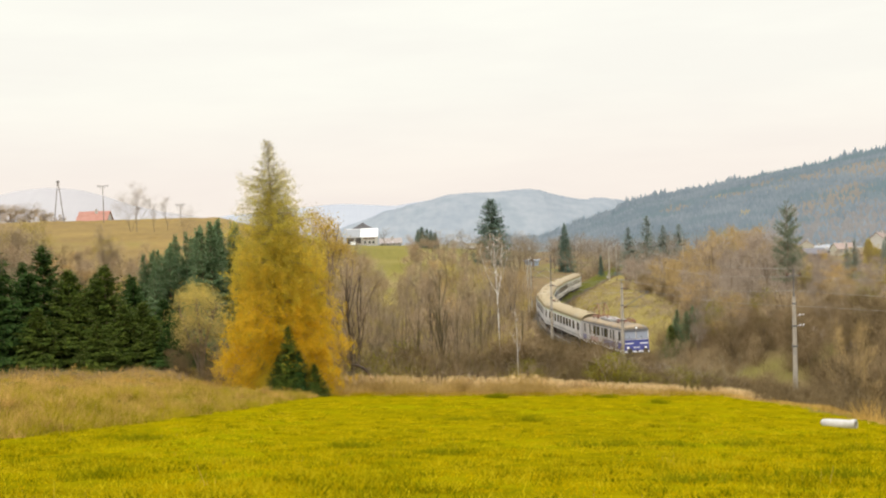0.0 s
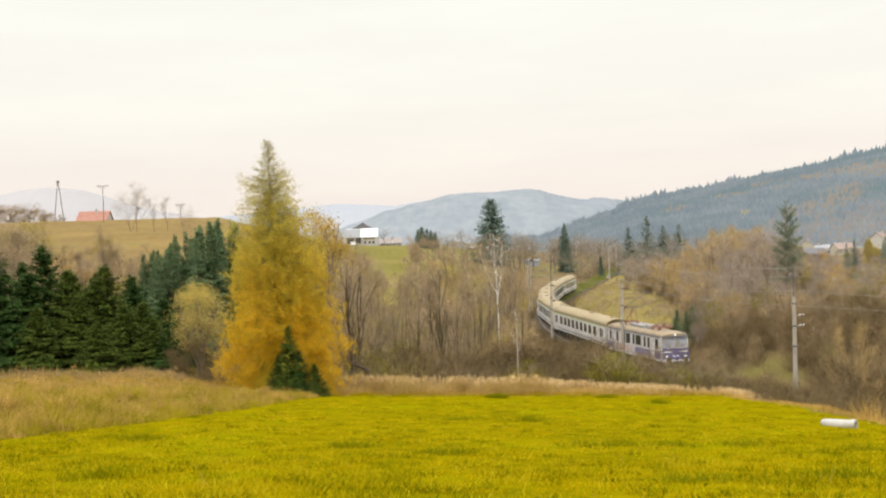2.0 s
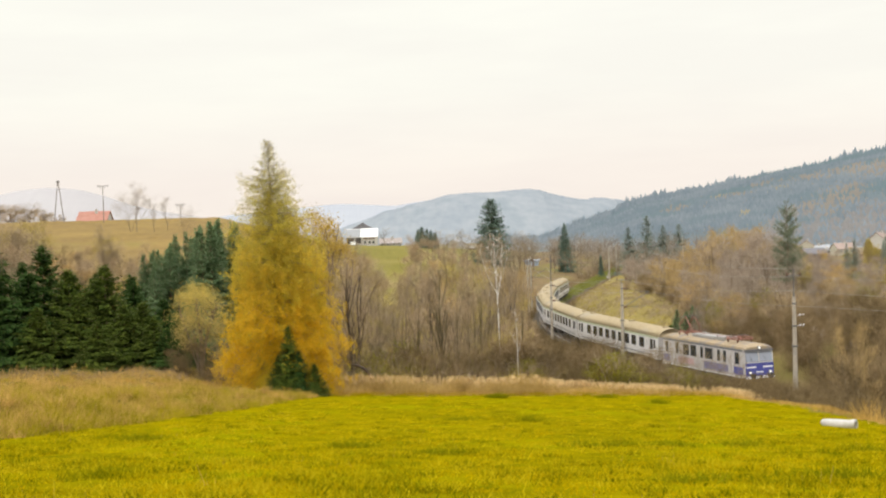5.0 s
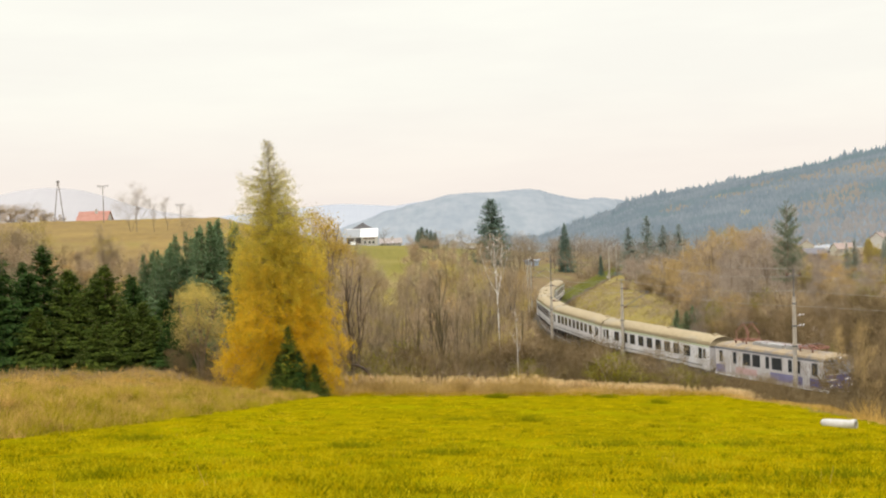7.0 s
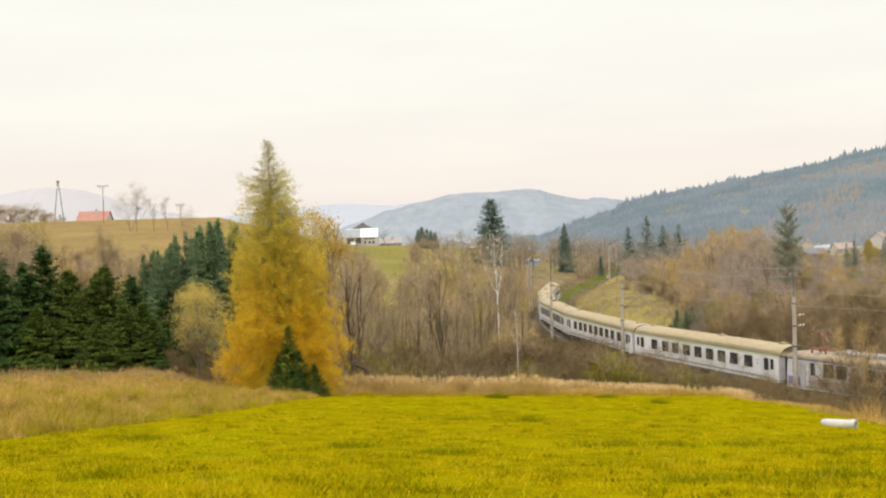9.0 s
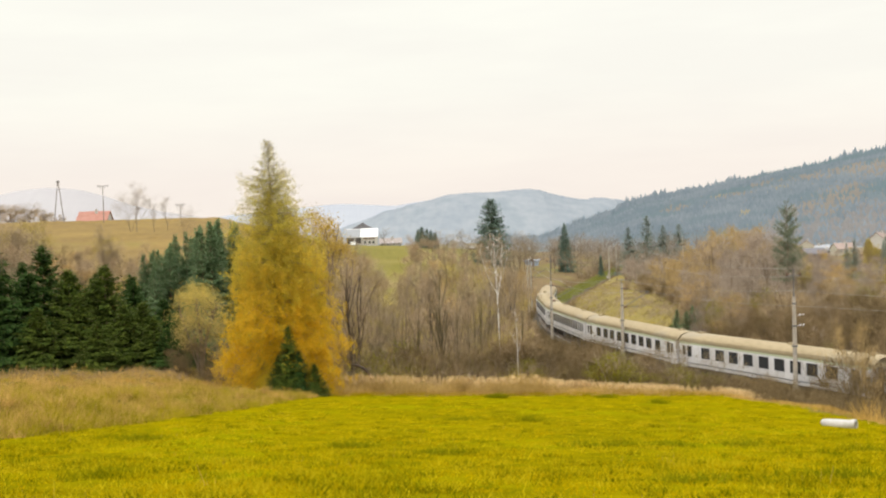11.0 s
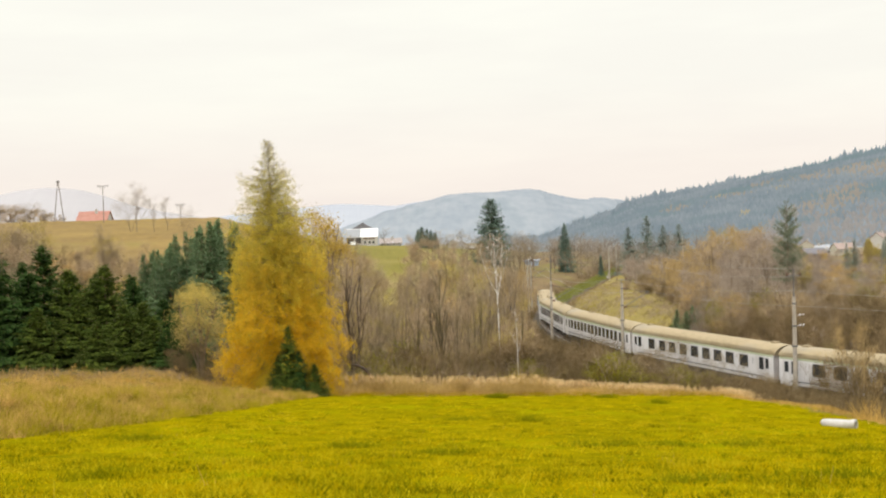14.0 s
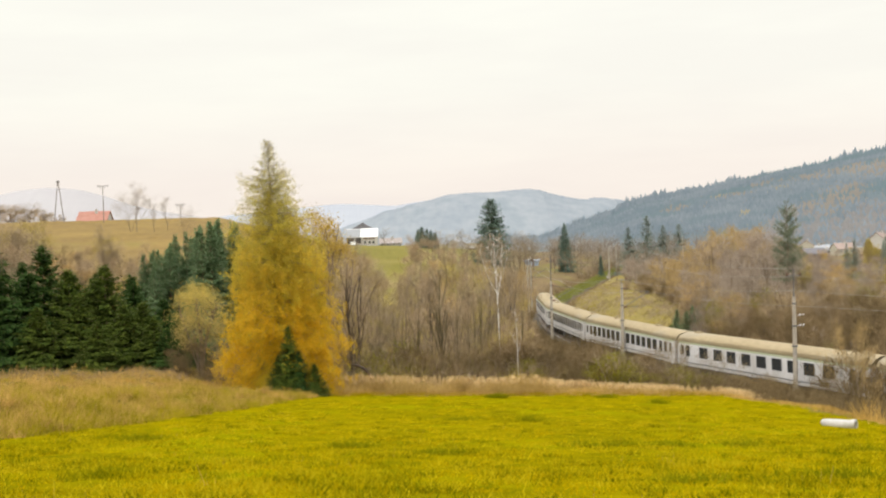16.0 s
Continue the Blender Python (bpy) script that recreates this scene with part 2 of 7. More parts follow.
def slivers(base, way, length, width, rng):
    """Many thin triangles: roots, directions, lengths and widths as arrays."""
    k = len(base)
    side = np.cross(way, rng.normal(size=(k, 3)))
    side /= np.linalg.norm(side, axis=1, keepdims=True) + 1e-9
    w = (width / 2)[:, None]
    v = np.empty((k, 3, 3))
    v[:, 0], v[:, 1], v[:, 2] = base - side * w, base + side * w, base + way * length[:, None]
    return v.reshape(-1, 3)


def sliver_mesh(name, verts):
    me = bpy.data.meshes.new(name)
    k = len(verts) // 3
    me.vertices.add(3 * k)
    me.vertices.foreach_set("co", np.ascontiguousarray(verts, dtype=np.float32).ravel())
    me.loops.add(3 * k)
    me.loops.foreach_set("vertex_index", np.arange(3 * k, dtype=np.int32))
    me.polygons.add(k)
    me.polygons.foreach_set("loop_start", np.arange(0, 3 * k, 3, dtype=np.int32))
    me.update(calc_edges=True)
    return me


def unit(a):
    return a / (np.linalg.norm(a, axis=-1, keepdims=True) + 1e-9)


def smooth_step(a, b, x):
    t = np.clip((x - a) / (b - a), 0, 1)
    return t * t * (3 - 2 * t)


# ---- the railway's line: curvature per 100 m at knots of its length ----
KNOT = np.arange(-230.0, 111.0, 20.0)
BEND = np.array([0.0, 0.0, 0.0, -0.03, -0.05, 0.10, 0.2056, 0.2235, 0.3081, 0.4138, 0.4556, 0.4704, 0.502, 0.6793, 0.7, 0.6, 0.5, 0.4])
RAIL_Z = -12.49
_S = np.arange(-420.0, 121.0, 1.0)


def lay_line():
    k = np.interp(_S, KNOT, BEND) / 100
    i0 = int(np.argmin(abs(_S)))
    th = np.concatenate([[0], np.cumsum((k[1:] + k[:-1]) / 2)])
    th = th - th[i0] + radians(11.16)
    x = np.concatenate([[0], np.cumsum((np.sin(th)[1:] + np.sin(th)[:-1]) / 2)])
    y = np.concatenate([[0], np.cumsum(-(np.cos(th)[1:] + np.cos(th)[:-1]) / 2)])
    return 19.907 + x - x[i0], 122.64 + y - y[i0], th


TX, TY, TH = lay_line()


def on_line(s, off=0.0, z=0.0):
    """A point of the line; off: metres towards its inner, camera-side verge."""
    x, y, h = np.interp(s, _S, TX), np.interp(s, _S, TY), np.interp(s, _S, TH)
    return Vector((x - off * math.cos(h), y - off * math.sin(h), RAIL_Z + z))


def pose_on_line(s, half):
    """A pose with +y ahead, on two pivots half a wheelbase before and behind s."""
    a, b = on_line(s + half), on_line(s - half)
    mid, d = (a + b) / 2, a - b
    return pose(mid.x, mid.y, mid.z, 0, 0, math.degrees(math.atan2(-d.x, d.y)))


# ---- the land ----
def meadow_edge(y):
    """Where the mown field ends and the unmown grass begins on its left."""
    return np.interp(y, [0, 29, 42, 51, 63, 69, 80], [-14.0, -12.0, -11.5, -10.3, -9.0, -8.0, -7.0])


def ground_z(x, y):
    x, y = np.asarray(x, float), np.asarray(y, float)
    b = x / np.maximum(y, 20.0)
    field = np.interp(y, [-60, 0, 6, 12, 20, 30, 41, 55, 70, 90, 115],
                      [6.0, 0.0, -0.55, -1.2, -2.46, -3.84, -5.27, -6.84, -8.47, -9.3, -10.2]) - 0.035 * np.clip(x, -45, 45) - 0.0024 * np.clip(x - 4, 0, 20) ** 2 * np.interp(y, [40, 56], [1, 0])
    # tussocky ground left unmown, and the mown field's soft swells
    wild = smooth_step(0.0, 1.5, meadow_edge(y) - x) * smooth_step(100, 88, y)
    field = field + wild * np.interp(y, [52, 70], [0.58, 0.2]) * np.clip(np.sin(1.7 * x + 1.3 * np.sin(0.8 * y)) * np.sin(1.2 * y + np.sin(0.9 * x)) + 0.2, 0, 1)
    field = field + (1 - wild) * 0.014 * np.sin(1.9 * x + 2 * np.sin(0.7 * y)) * np.sin(1.1 * y + 1.5 * np.sin(0.6 * x))
    # the field breaks off to the railway on two sides
    wob = 1.2 * np.sin(y * 0.21) + 0.8 * np.sin(x * 0.37 + 1)
    over_x = smooth_step(17.5, 31.0, x + wob * 0.6)
    over_y = smooth_step(71.0, 92.0, y + wob) * smooth_step(-22.0, -6.0, x)
    drop = np.maximum(over_x, over_y)
    near = field * (1 - drop) + (-13.9) * drop
    # the far slopes, by bearing
    crest = np.interp(b, [-0.5, -0.2, -0.09, 0.02, 0.08, 0.15, 0.24, 0.3], [12, 11, -1.3, -4.3, -9, -10.5, -11, -13.6])
    foot = np.interp(b, [-0.5, -0.15, 0.0, 0.1], [-9.0, -10.5, -12.6, -13.4])
    up = np.interp(y, [110, 180, 260, 400, 520], [0.0, 0.28, 0.55, 1.0, 1.0])
    rise = foot + (crest - foot) * up
    t = smooth_step(100, 130, y)
    z = near * (1 - t) + rise * t
    # bank inside the railway's curve and the wooded slope behind it
    dist = np.full(x.shape, 1e3)
    sgn = np.zeros(x.shape)
    for i in range(0, len(TX), 4):
        dx, dy = x - TX[i], y - TY[i]
        d = np.hypot(dx, dy)
        m = d < dist
        dist = np.where(m, d, dist)
        sgn = np.where(m, dx * math.cos(TH[i]) + dy * math.sin(TH[i]), sgn)
    inner = smooth_step(3.0, 13.0, sgn) * smooth_step(420, 260, y) * smooth_step(60, 80, y)
    bank = -9.6 + 0.03 * np.clip(sgn - 12, 0, 120) - 0.7 * smooth_step(150, 250, y)
    z = z * (1 - inner) + np.maximum(bank, z) * inner
    bed = 1 - smooth_step(2.6, 7.0, dist)
    z = z * (1 - bed) + (RAIL_Z - 0.62) * bed
    # the land falls away far behind the crests
    far = smooth_step(560, 900, y)
    z = z * (1 - far) + (-14.0) * far
    return z


def sheet():
    """One ground sheet, fine near the camera and coarse towards the horizon."""
    ys = [-300.0]
    while ys[-1] < 4800:
        y = ys[-1]
        ys.append(y + (20.0 if y < -21 else 2.5 if y < 4 else 0.5 if y < 30 else 0.8 if y < 110 else 2.0 if y < 300 else 6.0 if y < 600 else 60.0 if y < 1500 else 400.0))
    ys = np.array(ys)
    us = np.linspace(-1, 1, 251)
    us = np.sign(us) * (0.28 * abs(us) + 0.72 * abs(us) ** 5)
    half = np.maximum(160.0, ys * 0.95)
    X = us[None, :] * half[:, None]
    Y = np.repeat(ys[:, None], len(us), 1)
    Z = ground_z(X, Y)
    rng = np.random.default_rng(3)
    Z = Z + rng.normal(size=Z.shape) * np.where(Y < 100, 0.010, 0.1)
    me = bpy.data.meshes.new("ground")
    r, c = X.shape
    V = np.stack([X, Y, Z], -1).reshape(-1, 3)
    i = np.arange(r * c).reshape(r, c)
    Q = np.stack([i[:-1, :-1], i[:-1, 1:], i[1:, 1:], i[1:, :-1]], -1).reshape(-1, 4)
    me.from_pydata(V.tolist(), [], Q.tolist())
    for k in ("meadow", "dry_ground", "litter", "hill_grass", "pasture", "bank", "far_ground"):
        me.materials.append(M[k])
    cx, cy = V[Q].mean(1)[:, 0], V[Q].mean(1)[:, 1]
    b = cx / np.maximum(cy, 20)
    w = np.sin(cx * 0.9) * 0.5 + np.sin(cy * 0.6 + cx * 0.3) * 0.5
    cover = np.full(len(Q), 2)
    cover[(cy > 115) & (b < -0.1)] = 3
    cover[(cy > 112 + 6 * w) & (b >= -0.1) & (b < 0.05 + 0.012 * w)] = 5
    cover[(cy > 196 + 14 * w) & (b >= -0.1) & (b < 0.05 + 0.012 * w)] = 4
    dist = np.full(len(Q), 1e3)
    sgn = np.zeros(len(Q))
    for k in range(0, len(TX), 4):
        dx, dy = cx - TX[k], cy - TY[k]
        d = np.hypot(dx, dy)
        m = d < dist
        dist, sgn = np.where(m, d, dist), np.where(m, dx * math.cos(TH[k]) + dy * math.sin(TH[k]), sgn)
    cover[(sgn > 3) & (sgn < 30) & (cy > 112) & (cy < 330) & (b < 0.205 + 0.004 * w)] = 5
    cover[cy > 560] = 6
    field = (cy < 73 + w) & (cx < 19 + w)
    cover[field] = 0
    cover[(cy < 74 + w * 2) & (cx > 17.3 + w) & (cx < 21 + w)] = 1
    cover[(cy >= 70 + w) & (cy < 77 + w) & (cx < 20)] = 1
    # unmown dry meadow beyond a line that runs from the camera's left to the larch
    cover[(cx < meadow_edge(cy) + w * 0.3) & (cy < 112)] = 1
    me.polygons.foreach_set("material_index", cover.astype(np.int32))
    me.polygons.foreach_set("use_smooth", [True] * len(Q))
    me.update()
    return tagged(new("ground", me), "mown meadow, dry grass slopes and wooded valley floor", "ground", kind="structure")


ground = sheet()


def gz(x, y):
    return float(ground_z(np.array([x]), np.array([y]))[0])


# ---- distant hills ----
def ridge(name, dist, bearings, tops, base, depth, mat, label, bumps=0.0, seed=1):
    """A far range as solid relief: its skyline by bearing, falling towards the viewer."""
    rng = np.random.default_rng(seed)
    bb = np.linspace(bearings[0], bearings[-1], 240)
    top = np.interp(bb, bearings, tops)
    top = np.convolve(np.pad(top, 4, mode="edge"), np.ones(9) / 9, "valid") + np.cumsum(rng.normal(size=240)) * 0.0
    top = top + bumps * (np.sin(bb * 97) + 0.6 * np.sin(bb * 231 + 1) + 0.5 * rng.normal(size=240))
    rows = 34
    V, F = [], []
    for j in range(rows):
        t = j / (rows - 1)
        y = dist - depth * (1 - t)
        for i in range(240):
            fold = 1 + 0.003 * (math.sin(bb[i] * 60 + 4 * t) + 0.7 * math.sin(bb[i] * 143 - 6 * t + 1)) * math.sin(3.1 * t)
            z = base + (top[i] - base) * math.sin(t * math.pi / 2) ** 1.3 * (fold if 0 < t < 0.95 else 1)
            V.append((bb[i] * (dist if j == rows - 1 else y + (dist - y) * 0.3), y, z))
    for i in range(240):
        V.append((bb[i] * dist, dist + depth * 0.5, base))
    for j in range(rows):
        for i in range(239):
            a = j * 240 + i
            F.append((a, a + 1, a + 241, a + 240))
    me = bpy.data.meshes.new(name)
    me.from_pydata(V, [], F)
    me.polygons.foreach_set("use_smooth", [True] * len(F))
    me.materials.append(mat)
    return tagged(new(name, me), label, "mountain", kind="structure")


# Mountain colours are paled and blued to stand for aerial haze.
M["far_blue"] = material("haze_blued_mountain", (0.29, 0.305, 0.335), (0.315, 0.33, 0.355), 0.002, 0.01, 1.0, spec=0.0)
M["mid_blue"] = material("haze_tinted_wooded_mountain", (0.185, 0.21, 0.235), (0.245, 0.262, 0.275), 0.010, 0.05, 1.0, spec=0.0, spot=(0.178, 0.205, 0.225), spot_scale=0.011, stretch=(1, 0.16, 1.4))
M["far_pale"] = material("haze_paled_mountain", (0.325, 0.312, 0.315), (0.345, 0.332, 0.333), 0.002, 0.01, 1.0, spec=0.0)
# The hillside below the trees, with haze blended into its colour.
M["wood_hill"] = material("haze_tinted_forest_slope", (0.225, 0.255, 0.275), (0.26, 0.28, 0.295), 0.006, 0.05, 1.0, spec=0.0)
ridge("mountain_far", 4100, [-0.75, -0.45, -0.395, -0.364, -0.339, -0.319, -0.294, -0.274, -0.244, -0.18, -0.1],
      [150, 173, 205, 224, 225, 211, 178, 149, 117, 73, 50], -40, 900, M["far_pale"], "distant mountain with haze painted in as pale blue", 1.0, 2)
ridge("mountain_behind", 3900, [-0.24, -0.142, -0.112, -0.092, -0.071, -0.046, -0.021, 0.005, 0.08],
      [80, 110, 117, 124, 120, 108, 121, 133, 100], -40, 900, M["far_blue"], "wooded mountain far down the valley, blued with painted haze", 1.0, 3)
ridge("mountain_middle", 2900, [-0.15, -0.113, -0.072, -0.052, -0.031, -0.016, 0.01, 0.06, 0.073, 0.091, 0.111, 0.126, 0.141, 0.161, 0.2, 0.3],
      [-20, 10, 46, 65, 81, 92, 106, 110, 114, 105, 90, 82, 84, 76, 40, 10], -40, 1100, M["mid_blue"], "wooded mountain with clearings, haze in its blue-grey colour", 1.2, 4)


# ---- the wooded hill across the valley ----
HILL_B = [0.02, 0.09, 0.11, 0.131, 0.151, 0.166, 0.182, 0.202, 0.233, 0.263, 0.284, 0.314, 0.345, 0.365, 0.40, 0.5, 0.75]
HILL_TOP = [-14, -13, -4, 5, 13, 22, 29, 33, 39, 47, 52, 59, 65, 71, 80, 100, 135]


def hill_z(x, y):
    b = x / y
    top = np.interp(b, HILL_B, HILL_TOP)
    t = np.clip((y - 650) / 800, 0, 1)
    return -14 + (top + 14) * np.sin(t * np.pi / 2) ** 1.1 + 2.5 * np.sin(x * 0.02) * np.sin(y * 0.017) * t


def wooded_hill():
    bs, ys = np.linspace(0.02, 0.75, 120), np.linspace(640, 1800, 60)
    B, Y = np.meshgrid(bs, ys)
    X = B * Y
    Z = hill_z(X, np.minimum(Y, 1450)) - np.clip(Y - 1450, 0, None) * 0.2
    i = np.arange(B.size).reshape(B.shape)
    me = bpy.data.meshes.new("wooded_hill")
    me.from_pydata(np.stack([X, Y, Z], -1).reshape(-1, 3).tolist(), [],
                   np.stack([i[:-1, :-1], i[:-1, 1:], i[1:, 1:], i[1:, :-1]], -1).reshape(-1, 4).tolist())
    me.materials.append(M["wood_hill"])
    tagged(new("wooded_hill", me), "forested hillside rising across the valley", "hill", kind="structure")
    rng = np.random.default_rng(11)
    # Dark and light colours per kind, all greyed and blued by painted haze.
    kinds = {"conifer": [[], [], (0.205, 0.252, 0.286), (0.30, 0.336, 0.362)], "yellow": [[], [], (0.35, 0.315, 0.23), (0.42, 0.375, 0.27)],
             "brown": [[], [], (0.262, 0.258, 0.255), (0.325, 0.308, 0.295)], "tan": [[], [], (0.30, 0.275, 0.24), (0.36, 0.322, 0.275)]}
    # stands of broadleaved trees: bearing, share of the slope's depth, and their half-sizes
    stands = (("tan", 0.263, 0.47, 0.02, 0.05), ("tan", 0.293, 0.60, 0.022, 0.07), ("tan", 0.209, 0.42, 0.012, 0.05), ("tan", 0.344, 0.57, 0.035, 0.07), ("tan", 0.392, 0.52, 0.03, 0.12),
              ("tan", 0.359, 0.31, 0.026, 0.09), ("tan", 0.333, 0.23, 0.026, 0.06), ("brown", 0.318, 0.15, 0.03, 0.09), ("yellow", 0.272, 0.26, 0.006, 0.025), ("brown", 0.36, 0.08, 0.05, 0.10),
              ("brown", 0.40, 0.14, 0.04, 0.12), ("brown", 0.30, 0.06, 0.04, 0.07), ("yellow", 0.305, 0.47, 0.012, 0.03), ("yellow", 0.25, 0.52, 0.012, 0.03), ("brown", 0.225, 0.60, 0.025, 0.05))
    for _ in range(32000):
        b, y = rng.uniform(0.05, 0.46), 650 + 830 * rng.uniform() ** 0.95
        x = b * y
        z = float(hill_z(np.array(x), np.array(y))) - 1.0
        up = (y - 650) / 800
        k = "conifer"
        for kind, b0, u0, rb, ru in stands:
            if ((b - b0) / rb) ** 2 + ((up - u0) / ru) ** 2 + rng.normal() * 0.35 < 1.0:
                k = kind
        if k == "conifer" and rng.uniform() < 0.035:
            k = ("yellow", "brown", "tan")[int(rng.integers(0, 3))]
        elif k in ("brown", "tan") and rng.uniform() < 0.14:
            k = "conifer"
        V, F = kinds[k][0], kinds[k][1]
        h = rng.uniform(6, 10.5) * (0.65 + 0.35 * up) if up < 0.8 else rng.uniform(8, 14)
        if up > 0.85:
            h *= rng.uniform(0.5, 0.9) + 0.5 * (rng.uniform() < 0.13) + 0.25 * max(0.0, math.sin(b * 90) * math.sin(b * 37 + 1))
        if k == "conifer":
            r, tiers = h * rng.uniform(0.36, 0.52), ((-0.2, 1.0, 1.0),)
        else:
            h *= rng.uniform(0.55, 0.75)
            r, tiers = h * rng.uniform(0.6, 0.85), ((0.0, 1.0, 1.0),)
        for zz, rr, tip in tiers:
            c = len(V)
            a0 = rng.uniform(0, 6)
            for q in range(6):
                V.append((x + math.cos(a0 + q * 1.0472) * r * rr * rng.uniform(0.75, 1.15), y + math.sin(a0 + q * 1.0472) * r * rr, z + h * zz * rng.uniform(0.85, 1.15)))
            V.append((x + rng.normal() * 0.1 * r, y, z + h * tip))
            F += [(c + q, c + (q + 1) % 6, c + 6) for q in range(6)]
    names = {"conifer": ("conifer_forest", "dense conifers on the hillside, tinted with haze"), "yellow": ("larch_stand", "yellow autumn trees among the conifers"), "tan": ("tan_wood", "tan autumn trees on the hillside"),
             "brown": ("beech_wood", "brown leafless trees on the lower hillside")}
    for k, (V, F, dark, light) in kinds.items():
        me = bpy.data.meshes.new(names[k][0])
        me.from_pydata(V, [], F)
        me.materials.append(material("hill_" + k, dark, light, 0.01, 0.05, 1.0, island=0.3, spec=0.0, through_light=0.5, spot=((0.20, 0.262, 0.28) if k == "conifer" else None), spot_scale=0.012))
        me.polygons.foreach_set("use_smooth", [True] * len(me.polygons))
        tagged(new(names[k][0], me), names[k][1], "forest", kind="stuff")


wooded_hill()


# ---- trees ----
def bare_tree(seed, h, stems=1, spread=0.5, twigs=9, limbs=9, lean=0.12, twig_w=0.022, deep=3, start=0.28, steep=0.0, thick=0.014, fine=0.5, reach=1.0):
    """Trunk with limbs as one Shape, fine twigs as slivers; the foot at the origin."""
    rng = np.random.default_rng(seed)
    wood, base, way, length = Shape(), [], [], []

    def limb(p, d, L, r, level):
        n = (6, 3, 2, 2)[level]
        pts, rad = [p], [r]
        for i in range(n):
            d = unit(d + rng.normal(size=3) * (0.025, 0.14, 0.18, 0.2)[level] + np.array([0, 0, 0.04 if level else 0.0]))
            pts.append(pts[-1] + d * L / n)
            rad.append(r * (1 - (i + 1) / n * (0.8 if level else 0.86)))
        wood.tube(pts, rad, (6, 4, 3, 3)[level], cap=False)
        if level == deep:
            return
        count = (limbs, 5, 5)[level]
        for j in range(count):
            t = (start if level == 0 else 0.2) + (0.98 - (start if level == 0 else 0.25)) * (j + rng.uniform(0, 1)) / count
            t = min(t, 0.98)
            k = min(int(t * n), n - 1)
            q = pts[k] + (pts[k + 1] - pts[k]) * (t * n - k)
            axis = unit(pts[k + 1] - pts[k])
            out = unit(np.cross(axis, rng.normal(size=3)))
            ang = rng.uniform(0.5, 0.9) * (spread + 0.35)
            dd = unit(axis * math.cos(ang) + out * math.sin(ang) + np.array([0, 0, 0.15 + steep]))
            LL = L * rng.uniform(0.34, 0.58) * (reach * (1.25 - 0.75 * t) if level == 0 else 1.0)
            limb(q, dd, LL, max(rad[k] * fine, 0.008), level + 1)
            if level >= 1:
                for _ in range(twigs):
                    f = rng.uniform(0.15, 1.1)
                    base.append(q + dd * LL * f + rng.normal(size=3) * 0.035 * h)
                    way.append(unit(dd * 0.6 + rng.normal(size=3) * 0.5 + np.array([0, 0, 0.55])))
                    length.append(rng.uniform(0.3, 0.9) * h / 9)

    for s in range(stems):
        a = 2 * math.pi * s / max(stems, 1) + rng.uniform(0, 1)
        tilt = lean * (1.0 if stems == 1 else 2.2)
        d = unit(np.array([math.cos(a) * tilt, math.sin(a) * tilt, 1.0]))
        limb(np.array([math.cos(a) * 0.12 * (stems > 1), math.sin(a) * 0.12 * (stems > 1), -0.3]), d, h * rng.uniform(0.8, 1.0) + 0.3, thick * h / stems ** 0.5, 0)
    base, way, length = np.array(base), np.array(way), np.array(length)
    return wood, slivers(base, way, length, np.full(len(base), twig_w), rng)


